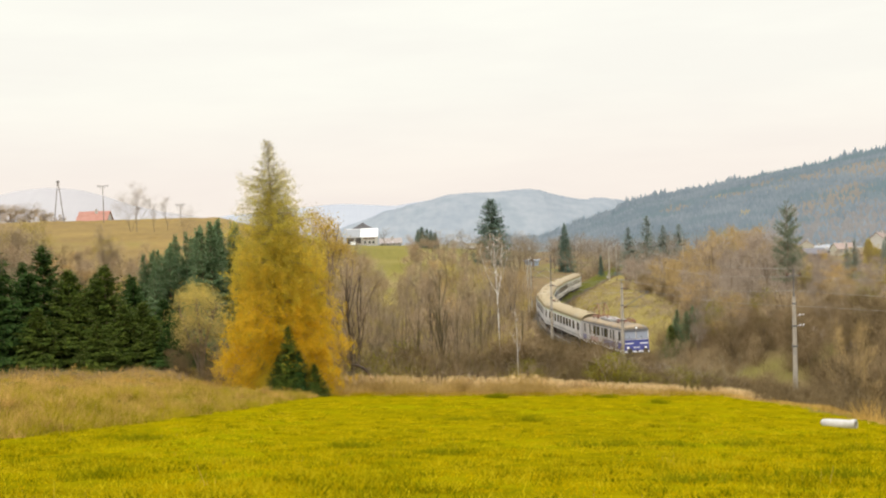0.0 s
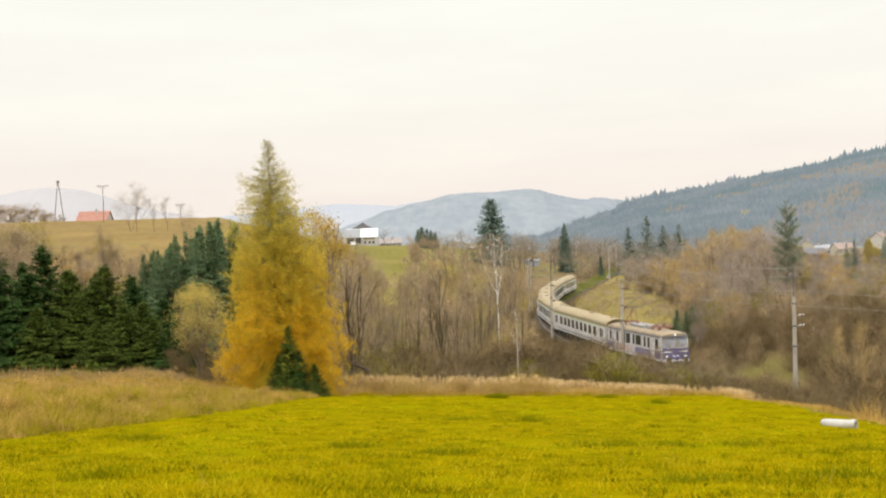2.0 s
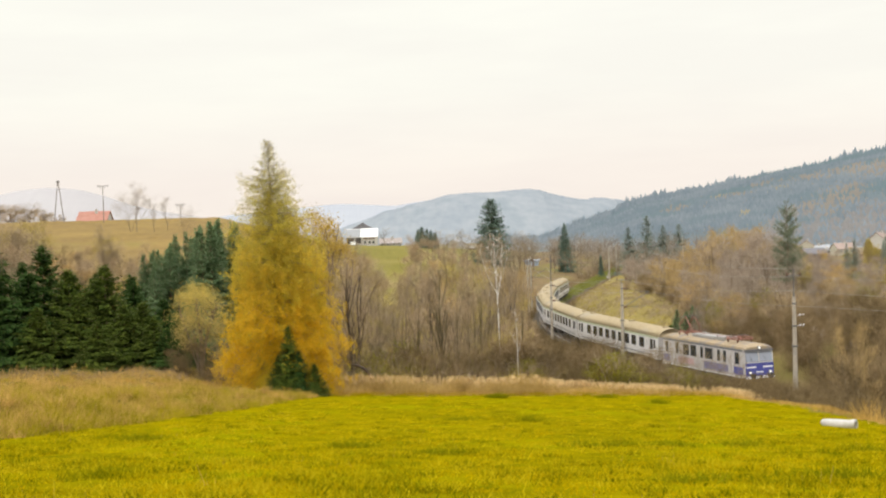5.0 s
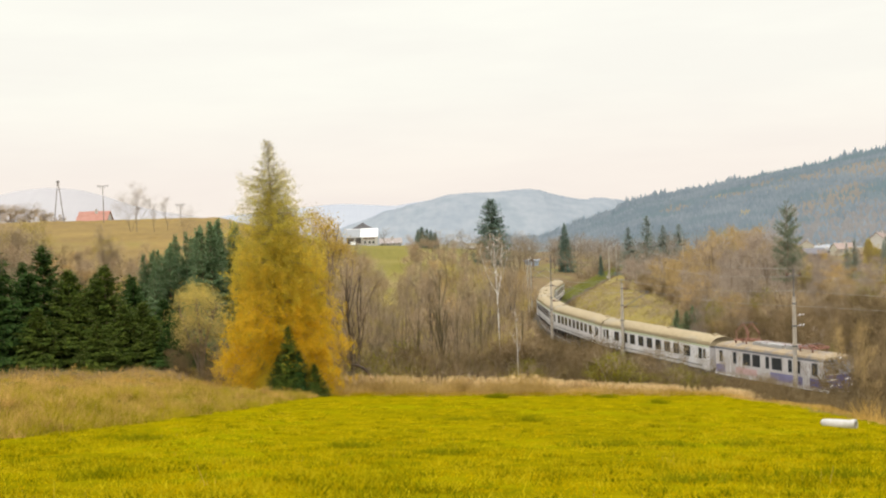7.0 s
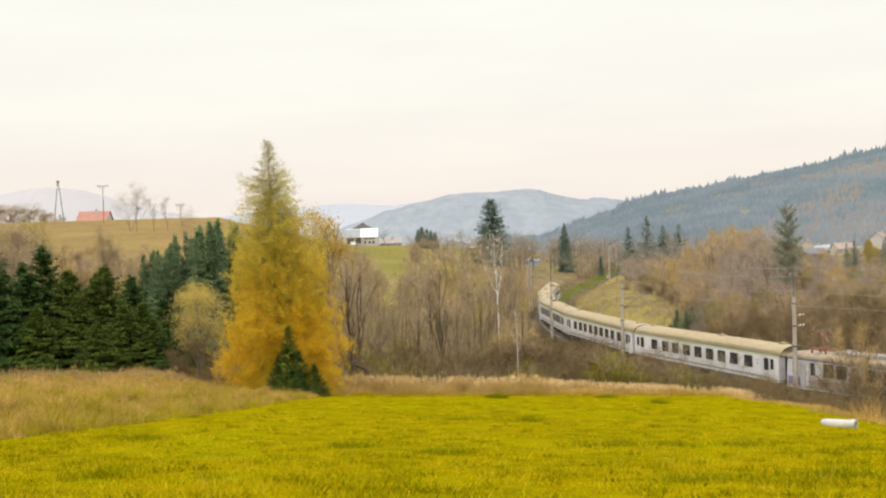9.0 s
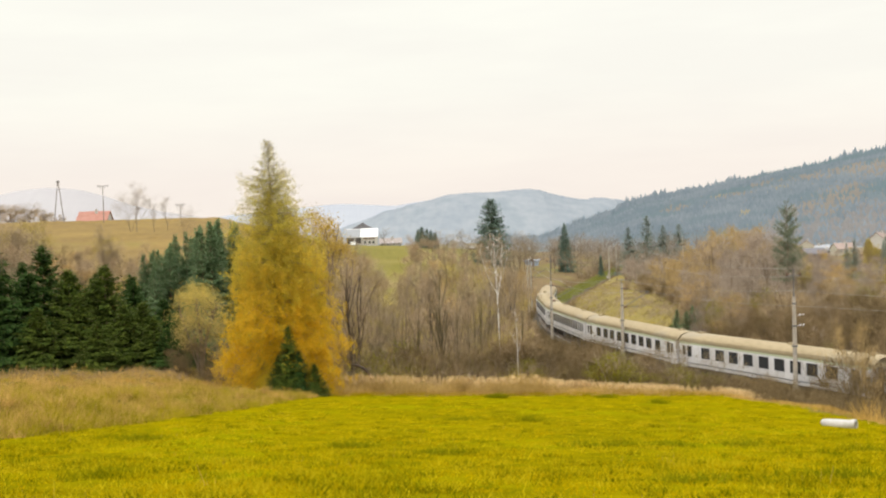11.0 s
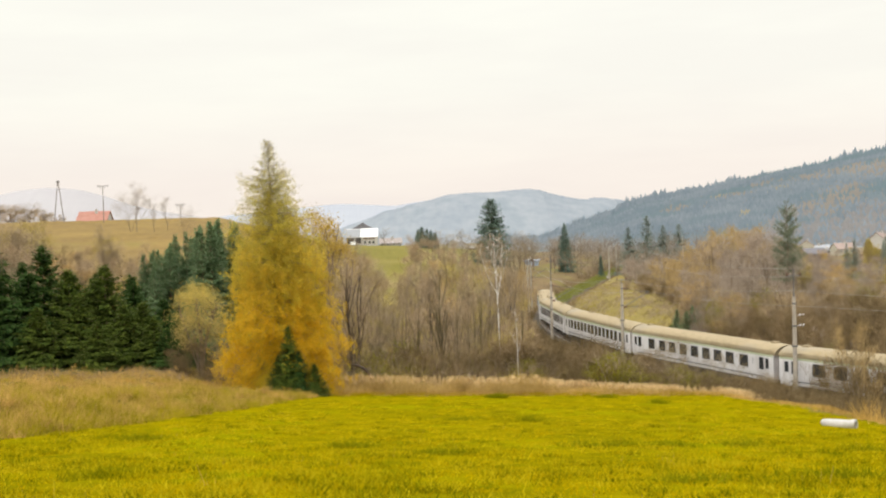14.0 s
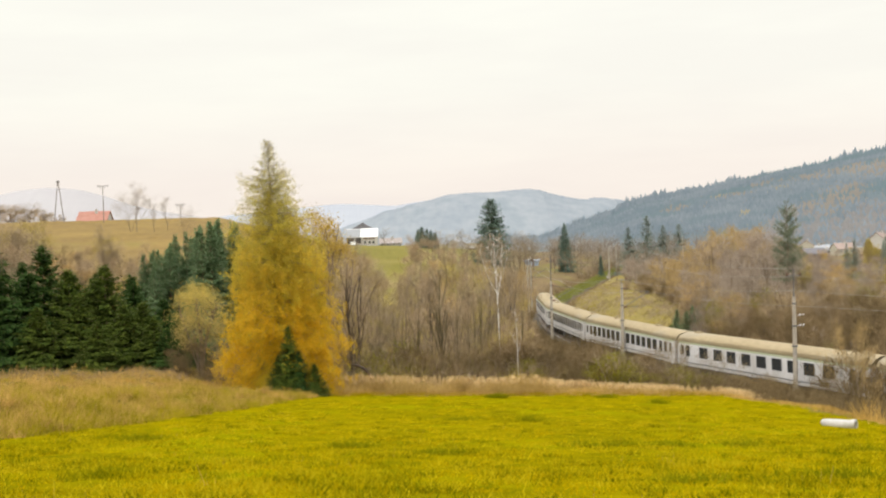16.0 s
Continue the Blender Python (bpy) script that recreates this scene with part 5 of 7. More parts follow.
        plant("brush", model, x, y, ("brown leafless brush " if k < 7 else "yellow-green leafy bush " if k == 7 else "rusty-leaved bush ") + where, "bush", rng.uniform(0, 360), size, group, wide=rng.uniform(1.0, 1.5))

    # low brush on the verge before the railway
    for i in range(100):
        s = rng.uniform(-75, 62)
        off = rng.uniform(4.0, 13.0)
        p = on_line(s, off)
        if p.y < 76 and p.x < 24:
            continue
        low = 0.62 if -22 < s < 8 else 1.0
        brush(p.x, p.y, low * rng.uniform(0.45, 0.8), "railway brush", "beside the railway")
    for i in range(4):
        plant("leafy_bush", LEAFY, rng.uniform(9, 21), rng.uniform(77, 82), "yellow-green leafy bush behind the meadow's edge", "bush", rng.uniform(0, 360), rng.uniform(0.5, 0.8), "edge brush", wide=1.4)
    for i in range(58):
        brush(rng.uniform(-8, 24), rng.uniform(77, 90), rng.uniform(0.5, 0.85), "edge brush", "behind the meadow's edge")
    # dense undergrowth that nobody could count
    lots, tall = [], []
    for i in range(260):
        p = on_line(rng.uniform(-80, -2), rng.uniform(2.7, 5.5))
        lots.append((p.x, p.y, rng.uniform(0.9, 1.6)))
    for i in range(230):
        lots.append((rng.uniform(20.0, 28.5), rng.uniform(50, 86), rng.uniform(1.1, 2.2)))
    for i in range(270):
        x = rng.uniform(-8, 22)
        (lots if x > 8 else tall).append((x, rng.uniform(77.5, 95), rng.uniform(2.4, 4.0) if x < 8 else rng.uniform(1.6, 3.0)))
    for i in range(130):
        p = on_line(rng.uniform(0, 50), rng.uniform(2.8, 7.0))
        lots.append((p.x, p.y, rng.uniform(1.3, 2.3)))
    for i in range(170):
        x = rng.uniform(9, 27)
        lots.append((x, rng.uniform(76.5, 85), rng.uniform(1.2, 2.0)))
    for i in range(110):
        lots.append((rng.uniform(5, 13), rng.uniform(86, 118), rng.uniform(1.5, 2.8)))
    for i in range(70):
        lots.append((rng.uniform(6.0, 10.2), rng.uniform(78.5, 86), rng.uniform(2.2, 4.0)))
    for i in range(60):
        lots.append((rng.uniform(27.0, 32.0), rng.uniform(73, 81), rng.uniform(1.3, 2.6)))
    undergrowth("thicket_undergrowth", tall[::2], M["twig"], "tall brown brush below the thicket trees", 40)
    undergrowth("thicket_scrub", tall[1::2], M["olive_twig"], "yellow-green scrub below the thicket trees", 41)
    undergrowth("verge_undergrowth", lots, M["dark_twig"], "dense dark brown brush along the railway", 31)
    lots = []
    for i in range(330):
        p = on_line(rng.uniform(-8, 66), -rng.uniform(5.0, 24.0))
        lots.append((p.x, p.y, rng.uniform(1.8, 4.2)))
    for i in range(290):
        y = rng.uniform(90, 170)
        lots.append((rng.uniform(-0.10, 0.065) * y, y, rng.uniform(1.8, 3.6)))
    undergrowth("wood_undergrowth", lots[:330], M["shrub_twig"], "dense brown undergrowth at the foot of the woods", 32)
    undergrowth("olive_undergrowth", lots[330:], M["olive_twig"], "yellow-green scrub between stream and railway", 36)


def undergrowth(name, lots, mat, label, seed):
    """Sprays of thin stems from many roots, as one mass."""
    rng = np.random.default_rng(seed)
    base, way, length = [], [], []
    for x, y, h in lots:
        k = 100
        z = gz(x, y)
        root = np.stack([x + rng.normal(size=k) * 0.35 * h ** 0.5, y + rng.normal(size=k) * 0.35 * h ** 0.5, np.full(k, z)], 1)
        w = unit(np.stack([rng.normal(size=k) * 0.5, rng.normal(size=k) * 0.5, np.ones(k)], 1))
        L = h * rng.uniform(0.35, 1.1, k)
        base.append(root)
        way.append(w)
        length.append(L)
        t = rng.uniform(0.3, 0.9, (k, 1))
        base.append(root + w * L[:, None] * t)
        way.append(unit(w + rng.normal(size=(k, 3)) * 0.6))
        length.append(h * rng.uniform(0.12, 0.35, k))
    base, way, length = np.concatenate(base), np.concatenate(way), np.concatenate(length)
    me = sliver_mesh(name, slivers(base, way, length, np.full(len(base), 0.024), rng))
    me.materials.append(mat)
    return tagged(new(name, me), label, "brush", kind="stuff")


scatter()
for i, (x, y, s) in enumerate(((10.4, 78, 0.8), (11.2, 77.6, 0.9), (12.0, 78.4, 1.0), (12.9, 78, 0.8), (11.6, 79.4, 1.0))):
    plant("leafy_bush", LEAFY, x, y, "yellow leafy bush behind the meadow's edge", "bush", 77 * i, s, "edge brush", wide=1.2)
for i, (x, y, s) in enumerate(((28.2, 77.5, 0.86), (29.8, 77, 0.52))):
    plant("golden_bush", GOLDEN[i % 2], x, y, "rust-tan twiggy bush above the railway", "bush", 60 * i, s, "slope bushes", wide=0.48 if i == 0 else 0.8)
for i, (x, y, s) in enumerate(((-18.3, 84.2, 0.72), (-17.0, 83.8, 0.8), (-19.8, 84.8, 0.66), (-15.8, 83.2, 0.6), (-21.0, 86.5, 0.5))):
    plant("shrub", SHRUB[(0, 3)[i % 2]], x, y, "brown leafless shrub at the willow's foot", "bush", 95 * i, s, "willow shrubs", wide=1.1)
# taller bare bushes at the meadow's right-hand edge
for i, (x, y, s) in enumerate(((27.6, 76, 1.5), (28.6, 77.5, 1.9), (29.2, 75.5, 1.7), (26.4, 77, 1.0), (28.2, 73, 1.1), (29.6, 79, 1.9), (30.4, 79, 1.9), (25.6, 76, 0.8), (31.0, 81, 2.0))):
    plant("brush", BRUSH[i % 2], x, y, "tall leafless bush on the slope above the railway", "bush", 70 * i, s, "slope bushes", wide=0.9)
for i, (x, y, s) in enumerate(((18.6, 99, 0.52), (19.6, 97, 0.62), (20.8, 98, 0.55), (21.8, 95, 0.48), (17.4, 101, 0.42), (23.4, 92, 0.5))):
    plant("sapling", THICKET[(0, 3)[i % 2]], x, y, "thin leafless sapling before the railway", "tree", 55 * i, s, "railway saplings", wide=0.8)


# ---- grass: clumps and stalks that rise from the sheet ----
def blades(name, pts, h, spread, per, width, mat, label, seed, lean=0.35):
    rng = np.random.default_rng(seed)
    h = np.repeat(np.broadcast_to(h, len(pts)), per)
    pts = np.repeat(pts, per, 0) + np.concatenate([rng.normal(size=(len(pts) * per, 2)) * spread, np.zeros((len(pts) * per, 1))], 1)
    pts[:, 2] = ground_z(pts[:, 0], pts[:, 1]) - 0.02
    k = len(pts)
    way = unit(np.stack([rng.normal(size=k) * lean, rng.normal(size=k) * lean, np.ones(k)], 1))
    me = sliver_mesh(name, slivers(pts, way, h * rng.uniform(0.5, 1.3, k) * (1 + 0.35 * np.sin(pts[:, 0] * 1.3 + np.sin(pts[:, 1])) * np.sin(pts[:, 1] * 0.9 + 1.7 * np.sin(pts[:, 0] * 0.5))), np.full(k, width) * rng.uniform(0.6, 1.4, k), rng))
    me.materials.append(mat)
    return tagged(new(name, me), label, "grass", kind="stuff")


def plumes(name, x, y, h, seed, mat):
    """Fluffy seed heads, each a few short wide slivers on the tip of a stalk."""
    rng = np.random.default_rng(seed)
    pick = np.sin(x * 1.1 + 2 * np.sin(y)) + rng.normal(size=len(x)) * 0.8 > 0.1
    x, y, h = x[pick], y[pick], h[pick] * rng.uniform(0.8, 1.35, int(pick.sum()))
    top = np.stack([x, y, ground_z(x, y) + h], 1)
    lean = np.stack([rng.normal(size=len(x)) * 0.45, rng.normal(size=len(x)) * 0.45, np.ones(len(x))], 1)
    base = np.repeat(top, 6, 0) + rng.normal(size=(len(x) * 6, 3)) * (0.03, 0.03, 0.07)
    way = unit(np.repeat(lean, 6, 0) + rng.normal(size=(len(x) * 6, 3)) * 0.35)
    k = len(base)
    stalk = slivers(top - np.array([0, 0, 1.0]) * h[:, None], unit(np.array([0, 0, 1.0]) + 0 * top), h * 1.15, np.full(len(x), 0.016), rng)
    me = sliver_mesh(name, np.concatenate([slivers(base, way, rng.uniform(0.14, 0.34, k), np.full(k, 0.06), rng), stalk]))
    me.materials.append(mat)
    return tagged(new(name, me), "pale fluffy reed plumes above the dry grass", "grass", kind="stuff")


def grasses():
    rng = np.random.default_rng(9)
    y = 9 + 63 * rng.uniform(size=9000) ** 1.25
    x = rng.uniform(-0.42, 0.42, 9000) * y
    ok = (x > meadow_edge(y) + 0.2) & (x < 18.5)
    p = np.stack([x, y, x * 0], 1)[ok]
    blades("meadow_grass", p, 0.10, 0.22, 13, 0.019, M["blade"], "short yellow-green mown meadow grass", 12, 1.2)
    pick = p[rng.choice(len(p), 90, False)]
    blades("grass_tufts", pick, 0.13, 0.2, 60, 0.014, M["lush"], "darker green tufts in the meadow", 13, 0.9)
    pick = p[rng.choice(len(p), 70, False)]
    blades("dry_stalks", pick, 0.22, 0.25, 3, 0.007, M["straw"], "thin dry stalks in the meadow", 14, 0.3)
    pick = p[rng.choice(len(p), 2300, False)]
    blades("pale_clumps", pick[:1500], 0.15, 0.13, 24, 0.017, M["pale_blade"], "pale yellowish clumps in the mown meadow", 33, 1.0)
    blades("deep_clumps", pick[1500:], 0.14, 0.13, 24, 0.017, M["deep_blade"], "deeper green clumps in the mown meadow", 34, 0.9)
    spots = np.array([(2.5, 66.0), (9.3, 66.5), (11.0, 58.0), (3.4, 25.3), (5.1, 25.4), (6.7, 26.2), (9.4, 25.0), (0.4, 42.5), (3.2, 42.0), (-2.2, 24.5), (-7.9, 28.5), (-0.4, 22.3), (3.0, 14.2), (5.4, 15.2)])
    spots = np.concatenate([spots + rng.normal(size=spots.shape) * 0.25 for _ in range(3)])
    blades("green_clumps", np.concatenate([spots, spots[:, :1] * 0], 1), 0.27, 0.26, 90, 0.018, M["lush"], "soft green clumps in the mown meadow", 29, 1.1)
    lone = np.array([(2.5, 66.0, 0.0), (2.9, 66.2, 0.0), (3.2, 66.0, 0.0), (9.2, 66.5, 0.0), (9.6, 66.3, 0.0), (11.0, 58.0, 0.0)])
    blades("rank_tufts", lone, 0.42, 0.22, 120, 0.02, M["lush"], "rank dark green tufts at the field's end", 46, 0.7)
    blades("rush_clump", np.array([[-4.75, 14.6, 0.0], [-4.5, 14.9, 0.0]]), 0.36, 0.2, 55, 0.011, M["deep_blade"], "dark clump of rushes in the near meadow", 19, 0.5)
    blades("pale_stalks", np.array([[-2.9, 13.2, 0.0]]), 0.34, 0.06, 4, 0.012, M["straw"], "pale dry stalks in the near meadow", 20, 0.3)
    blades("straw_tuft", np.array([[17.7, 47.0, 0.0], [17.95, 47.4, 0.0], [18.2, 46.6, 0.0], [17.35, 47.2, 0.0]]), 0.85, 0.3, 55, 0.018, M["straw"], "tall dry tuft at the meadow's corner", 39, 0.4)
    # unmown dry meadow
    y = 26 + 67 * rng.uniform(size=12000) ** 0.8
    x = rng.uniform(-0.44, -0.08, 12000) * y
    gap = meadow_edge(y) - x
    ok = gap > rng.normal(size=12000) * 0.35
    p, gap = np.stack([x, y, x * 0], 1)[ok], gap[ok]
    mound = np.sin(p[:, 0] * 0.9 + 1.3 * np.sin(p[:, 1] * 0.5)) * np.sin(p[:, 1] * 0.45 + 0.6 * np.sin(p[:, 0] * 0.7))
    green = rng.uniform(size=len(p)) < np.interp(p[:, 1] + 8 * mound, [42, 60, 73], [0.85, 0.65, 0.05])
    blades("dry_meadow", p[~green], 0.66 * np.interp(p[~green][:, 1], [30, 60, 76], [0.4, 0.5, 0.55]), 0.24, 9, 0.022, M["straw"], "tall dry straw-coloured meadow grass", 15, 0.55)
    blades("half_dry_grass", p[green], 0.30, 0.28, 12, 0.02, M["tuft"], "yellow-green unmown grass", 16, 0.7)
    near = np.interp(p[:, 1], [26, 58, 70, 80], [1.0, 0.9, 0.35, 0.12]) * np.interp(gap, [0, 4, 12], [1.0, 0.8, 0.4])
    pick = rng.choice(len(p), 1600, False, p=near / near.sum())
    blades("green_tussocks", p[pick[:460]], 0.56, 0.26, 95, 0.024, M["edge_green"], "arching yellow-green tussocks of unmown grass", 22, 0.85)
    blades("straw_tussocks", p[pick[880:]], 0.58, 0.18, 64, 0.024, M["straw"], "arching straw-coloured tussocks", 23, 0.8)
    blades("dark_tussocks", p[pick[640:800]], 0.46, 0.24, 70, 0.022, M["deep_blade"], "darker green tussocks in the unmown grass", 24, 0.8)
    x = rng.uniform(-40, -18, 900)
    y = rng.uniform(80, 91, 900)
    blades("brown_weeds", np.stack([x, y, x * 0], 1), 0.55, 0.3, 8, 0.02, M["bud_twig"], "brown withered weeds at the back of the dry meadow", 21, 0.25)
    # tussocks that overhang the mown field's edge
    y = rng.uniform(24, 71, 900)
    x = meadow_edge(y) + rng.normal(size=900) * 0.3 - 0.15
    e = np.stack([x, y, x * 0], 1)
    blades("edge_tussocks", e[e[:, 1] < 60][::2], 0.36, 0.2, 40, 0.022, M["edge_green"], "yellow-green tussocks along the mown edge", 43, 0.8)
    blades("edge_straw", e[1::4], 0.40, 0.2, 30, 0.022, M["straw"], "straw tussocks along the mown edge", 44, 0.75)
    x, y = rng.uniform(-7, 18, 700), 70.6 + rng.normal(size=700) * 0.6
    blades("field_end_grass", np.stack([x, y, x * 0], 1), 0.22, 0.2, 26, 0.02, M["blade"], "longer green grass at the field's end", 45, 0.7)
    # belt of reed grass along the far edge
    x = rng.uniform(-8, 23, 4000)
    y = np.maximum(rng.uniform(70.6, 76.5, 4000), 71.3 + 0.8 * np.sin(x * 0.9) + 0.5 * np.sin(x * 2.3))
    blades("reed_belt", np.stack([x, y, x * 0], 1), np.interp(x, [-8, 5, 8, 19], [0.85, 0.95, 0.55, 0.22]) * (1 + 0.25 * np.sin(x * 2.3) * np.sin(x * 0.9 + 1)), 0.2, 14, 0.024, M["reed"], "belt of pale dry reed grass along the meadow's edge", 17, 0.32)
    x2, y2 = rng.uniform(-8, 19, 1500), 71.0 + rng.normal(size=1500) * 0.7
    blades("reed_fringe", np.stack([x2, y2, x2 * 0], 1), 0.34, 0.2, 9, 0.02, M["straw"], "straggling straw where mown grass meets the reeds", 42, 0.6)
    plumes("reed_plumes", x, y, np.interp(x, [-8, 5, 8, 19], [0.74, 0.84, 0.46, 0.2]), 37, M["plume"])
    x, y = rng.uniform(-36, -9, 380), rng.uniform(74, 86, 380)
    ok = x < meadow_edge(y) - 0.5
    plumes("meadow_plumes", x[ok], y[ok], np.full(int(ok.sum()), 0.38), 38, M["straw"])
    y = rng.uniform(38, 74, 900)
    x = 18.2 + rng.normal(size=900) * 0.5
    blades("edge_grass", np.stack([x, y, x * 0], 1), 0.22, 0.25, 8, 0.022, M["straw"], "dry grass along the slope's edge", 18, 0.4)

    # grass on the bank inside the curve
    ss, oo = rng.uniform(-140, 12, 2600), -rng.uniform(3.5, 26, 2600)
    h = np.interp(ss, _S, TH)
    q = np.stack([np.interp(ss, _S, TX) - oo * np.cos(h), np.interp(ss, _S, TY) - oo * np.sin(h), oo * 0], 1)
    q = q[q[:, 0] < 0.215 * q[:, 1]]
    blades("bank_grass", q[::2], 0.45, 0.35, 14, 0.035, M["tuft"], "yellowed grass on the railway bank", 27, 0.6)
    blades("bank_straw", q[1::2], 0.7, 0.35, 14, 0.045, M["twig"], "dry brown weeds on the railway bank", 28, 0.5)
    ss, oo = rng.uniform(-330, -85, 2600), rng.uniform(-1.9, 1.9, 2600)
    h = np.interp(ss, _S, TH)
    q = np.stack([np.interp(ss, _S, TX) - oo * np.cos(h), np.interp(ss, _S, TY) - oo * np.sin(h), oo * 0], 1)
    blades("track_weeds", q, 1.25, 0.2, 9, 0.06, M["verge_green"], "weeds growing through the far ballast", 35, 0.3)
    # rank grass on the railway's shoulders
    ss = np.concatenate([rng.uniform(-90, 40, 2400), rng.uniform(-330, -90, 1600)])
    oo = np.where(rng.uniform(size=4000) < 0.62, rng.uniform(2.0, 5.0, 4000), -rng.uniform(2.0, 4.5, 4000))
    h = np.interp(ss, _S, TH)
    q = np.stack([np.interp(ss, _S, TX) - oo * np.cos(h), np.interp(ss, _S, TY) - oo * np.sin(h), oo * 0], 1)
    blades("verge_grass", q[::2], 0.8, 0.3, 14, 0.03, M["dark_twig"], "rank brown weeds on the railway's shoulders", 25, 0.4)
    blades("verge_straw", q[1::2], 0.6, 0.3, 14, 0.03, M["bud_twig"], "withered grass on the railway's shoulders", 26, 0.5)


grasses()


# ---- railway ----
def swept(offs, s0, s1, step=2.0):
    """A cross-section of (offset, height) carried along the line."""
    sh = Shape()
    ss = np.arange(s0, s1 + step, step)
    k = len(offs)
    for s in ss:
        for o, z in offs:
            sh.v.append(tuple(on_line(s, o, z)))
    for i in range(len(ss) - 1):
        for j in range(k):
            a, b = i * k + j, i * k + (j + 1) % k
            sh.f.append((a, b, b + k, a + k))
    return sh


def railway():
    track = tagged(new("railway_track"), "single railway track curving on grey ballast", "railway track", kind="structure")
    part("ballast", swept([(2.6, -0.66), (1.75, -0.2), (-1.75, -0.2), (-2.6, -0.66)], -330, 112), M["ballast"], track)
    for o in (0.75, -0.75):
        part("rail", swept([(o + 0.07, -0.17), (o + 0.035, -0.02), (o + 0.035, 0), (o - 0.035, 0), (o - 0.035, -0.02), (o - 0.07, -0.17)], -330, 112), M["rail"], track, "worn steel rail")
    sl = Shape().prism([(-1.25, -0.12), (1.25, -0.12), (1.2, 0.1), (-1.2, 0.1)], -0.13, 0.13).mesh("sleeper")
    sl.materials.append(M["sleeper"])
    s = -72.0
    while s < 60:
        part("sleeper", sl, None, track, at=Matrix.Translation((0, 0, -0.27)) @ pose_on_line(s, 0.5))
        s += 0.62


railway()

M["car_white"] = material("dirty_white_paint", (0.52, 0.51, 0.505), (0.63, 0.615, 0.61), 0.25, 3.0, 0.45, spot=(0.46, 0.44, 0.42), spot_scale=0.5, stretch=(1, 1, 0.3), spec=0.5)
M["car_roof"] = material("dusty_tan_grey_roof", (0.258, 0.203, 0.115), (0.345, 0.276, 0.165), 0.35, 4.0, 0.85, spot=(0.275, 0.232, 0.157), spot_scale=0.4, stretch=(1, 0.35, 1))
M["car_green"] = material("green_stripe_paint", (0.32, 0.35, 0.22), (0.39, 0.41, 0.28), 0.5, 4.0, 0.5)
M["car_line"] = material("dark_stripe_paint", (0.12, 0.13, 0.15), (0.18, 0.19, 0.20), 0.5, 4.0, 0.5)
# Soot on the train; also the painted shade of barn bay and pipe bore.
M["under"] = material("underframe_soot_and_shade", (0.035, 0.032, 0.03), (0.085, 0.075, 0.065), 0.8, 6.0, 0.85)
M["wheel"] = material("rusty_wheel_steel", (0.09, 0.065, 0.05), (0.18, 0.13, 0.10), 2.0, 10.0, 0.7, metal=0.3)
M["rubber"] = material("black_rubber", (0.02, 0.02, 0.02), (0.045, 0.045, 0.045), 2.0, 10.0, 0.8)
M["frame_grey"] = material("grey_window_frame", (0.16, 0.16, 0.165), (0.26, 0.26, 0.265), 2.0, 10.0, 0.5, metal=0.4)
M["loco_grey"] = material("light_grey_paint", (0.40, 0.375, 0.365), (0.50, 0.475, 0.46), 0.4, 4.0, 0.45, spot=(0.36, 0.33, 0.31), spot_scale=0.6, spec=0.5)
M["loco_blue"] = material("deep_blue_paint", (0.05, 0.06, 0.23), (0.075, 0.085, 0.32), 0.5, 4.0, 0.4, spec=0.5)
M["loco_violet"] = material("faded_blue_paint", (0.13, 0.125, 0.22), (0.18, 0.17, 0.28), 0.5, 4.0, 0.45, spec=0.5)
M["loco_red"] = material("faded_red_marks", (0.42, 0.27, 0.255), (0.50, 0.36, 0.34), 0.9, 4.0, 0.5)
M["loco_dark"] = material("dark_grey_eave_paint", (0.10, 0.10, 0.11), (0.16, 0.16, 0.165), 0.5, 4.0, 0.5)
M["loco_roof"] = material("tan_dusty_roof", (0.22, 0.165, 0.10), (0.32, 0.25, 0.16), 0.6, 5.0, 0.85, spot=(0.19, 0.165, 0.145), spot_scale=0.8)
M["roof_metal"] = material("dull_silver_metal", (0.26, 0.25, 0.235), (0.36, 0.35, 0.33), 1.0, 8.0, 0.5, metal=0.2)
M["panto"] = material("red_oxide_frame", (0.20, 0.085, 0.06), (0.31, 0.145, 0.105), 1.0, 8.0, 0.6)
M["insul"] = material("brown_glazed_insulator", (0.10, 0.05, 0.03), (0.18, 0.09, 0.06), 2.0, 8.0, 0.3)
M["loco_white"] = material("white_band_paint", (0.72, 0.72, 0.74), (0.82, 0.82, 0.84), 1.0, 8.0, 0.45)


def glass_material(name, tint):
    m = bpy.data.materials.new(name)
    m.use_nodes = True
    b = m.node_tree.nodes["Principled BSDF"]
    b.inputs["Base Color"].default_value = lin(tint)
    b.inputs["Roughness"].default_value = 0.08
    b.inputs["Specular IOR Level"].default_value = 0.5
    return m


M["glass"] = glass_material("dark_tinted_glass", (0.03, 0.033, 0.036))
# The pale base colour paints the sky's reflection onto the screens.
M["screen"] = glass_material("painted_reflection_glass", (0.27, 0.29, 0.34))
M["lamp_glass"] = bpy.data.materials.new("lit_headlamp_glass")
M["lamp_glass"].use_nodes = True
_b = M["lamp_glass"].node_tree.nodes["Principled BSDF"]
_b.inputs["Emission Color"].default_value = (1.0, 0.93, 0.80, 1)
_b.inputs["Emission Strength"].default_value = 0.3


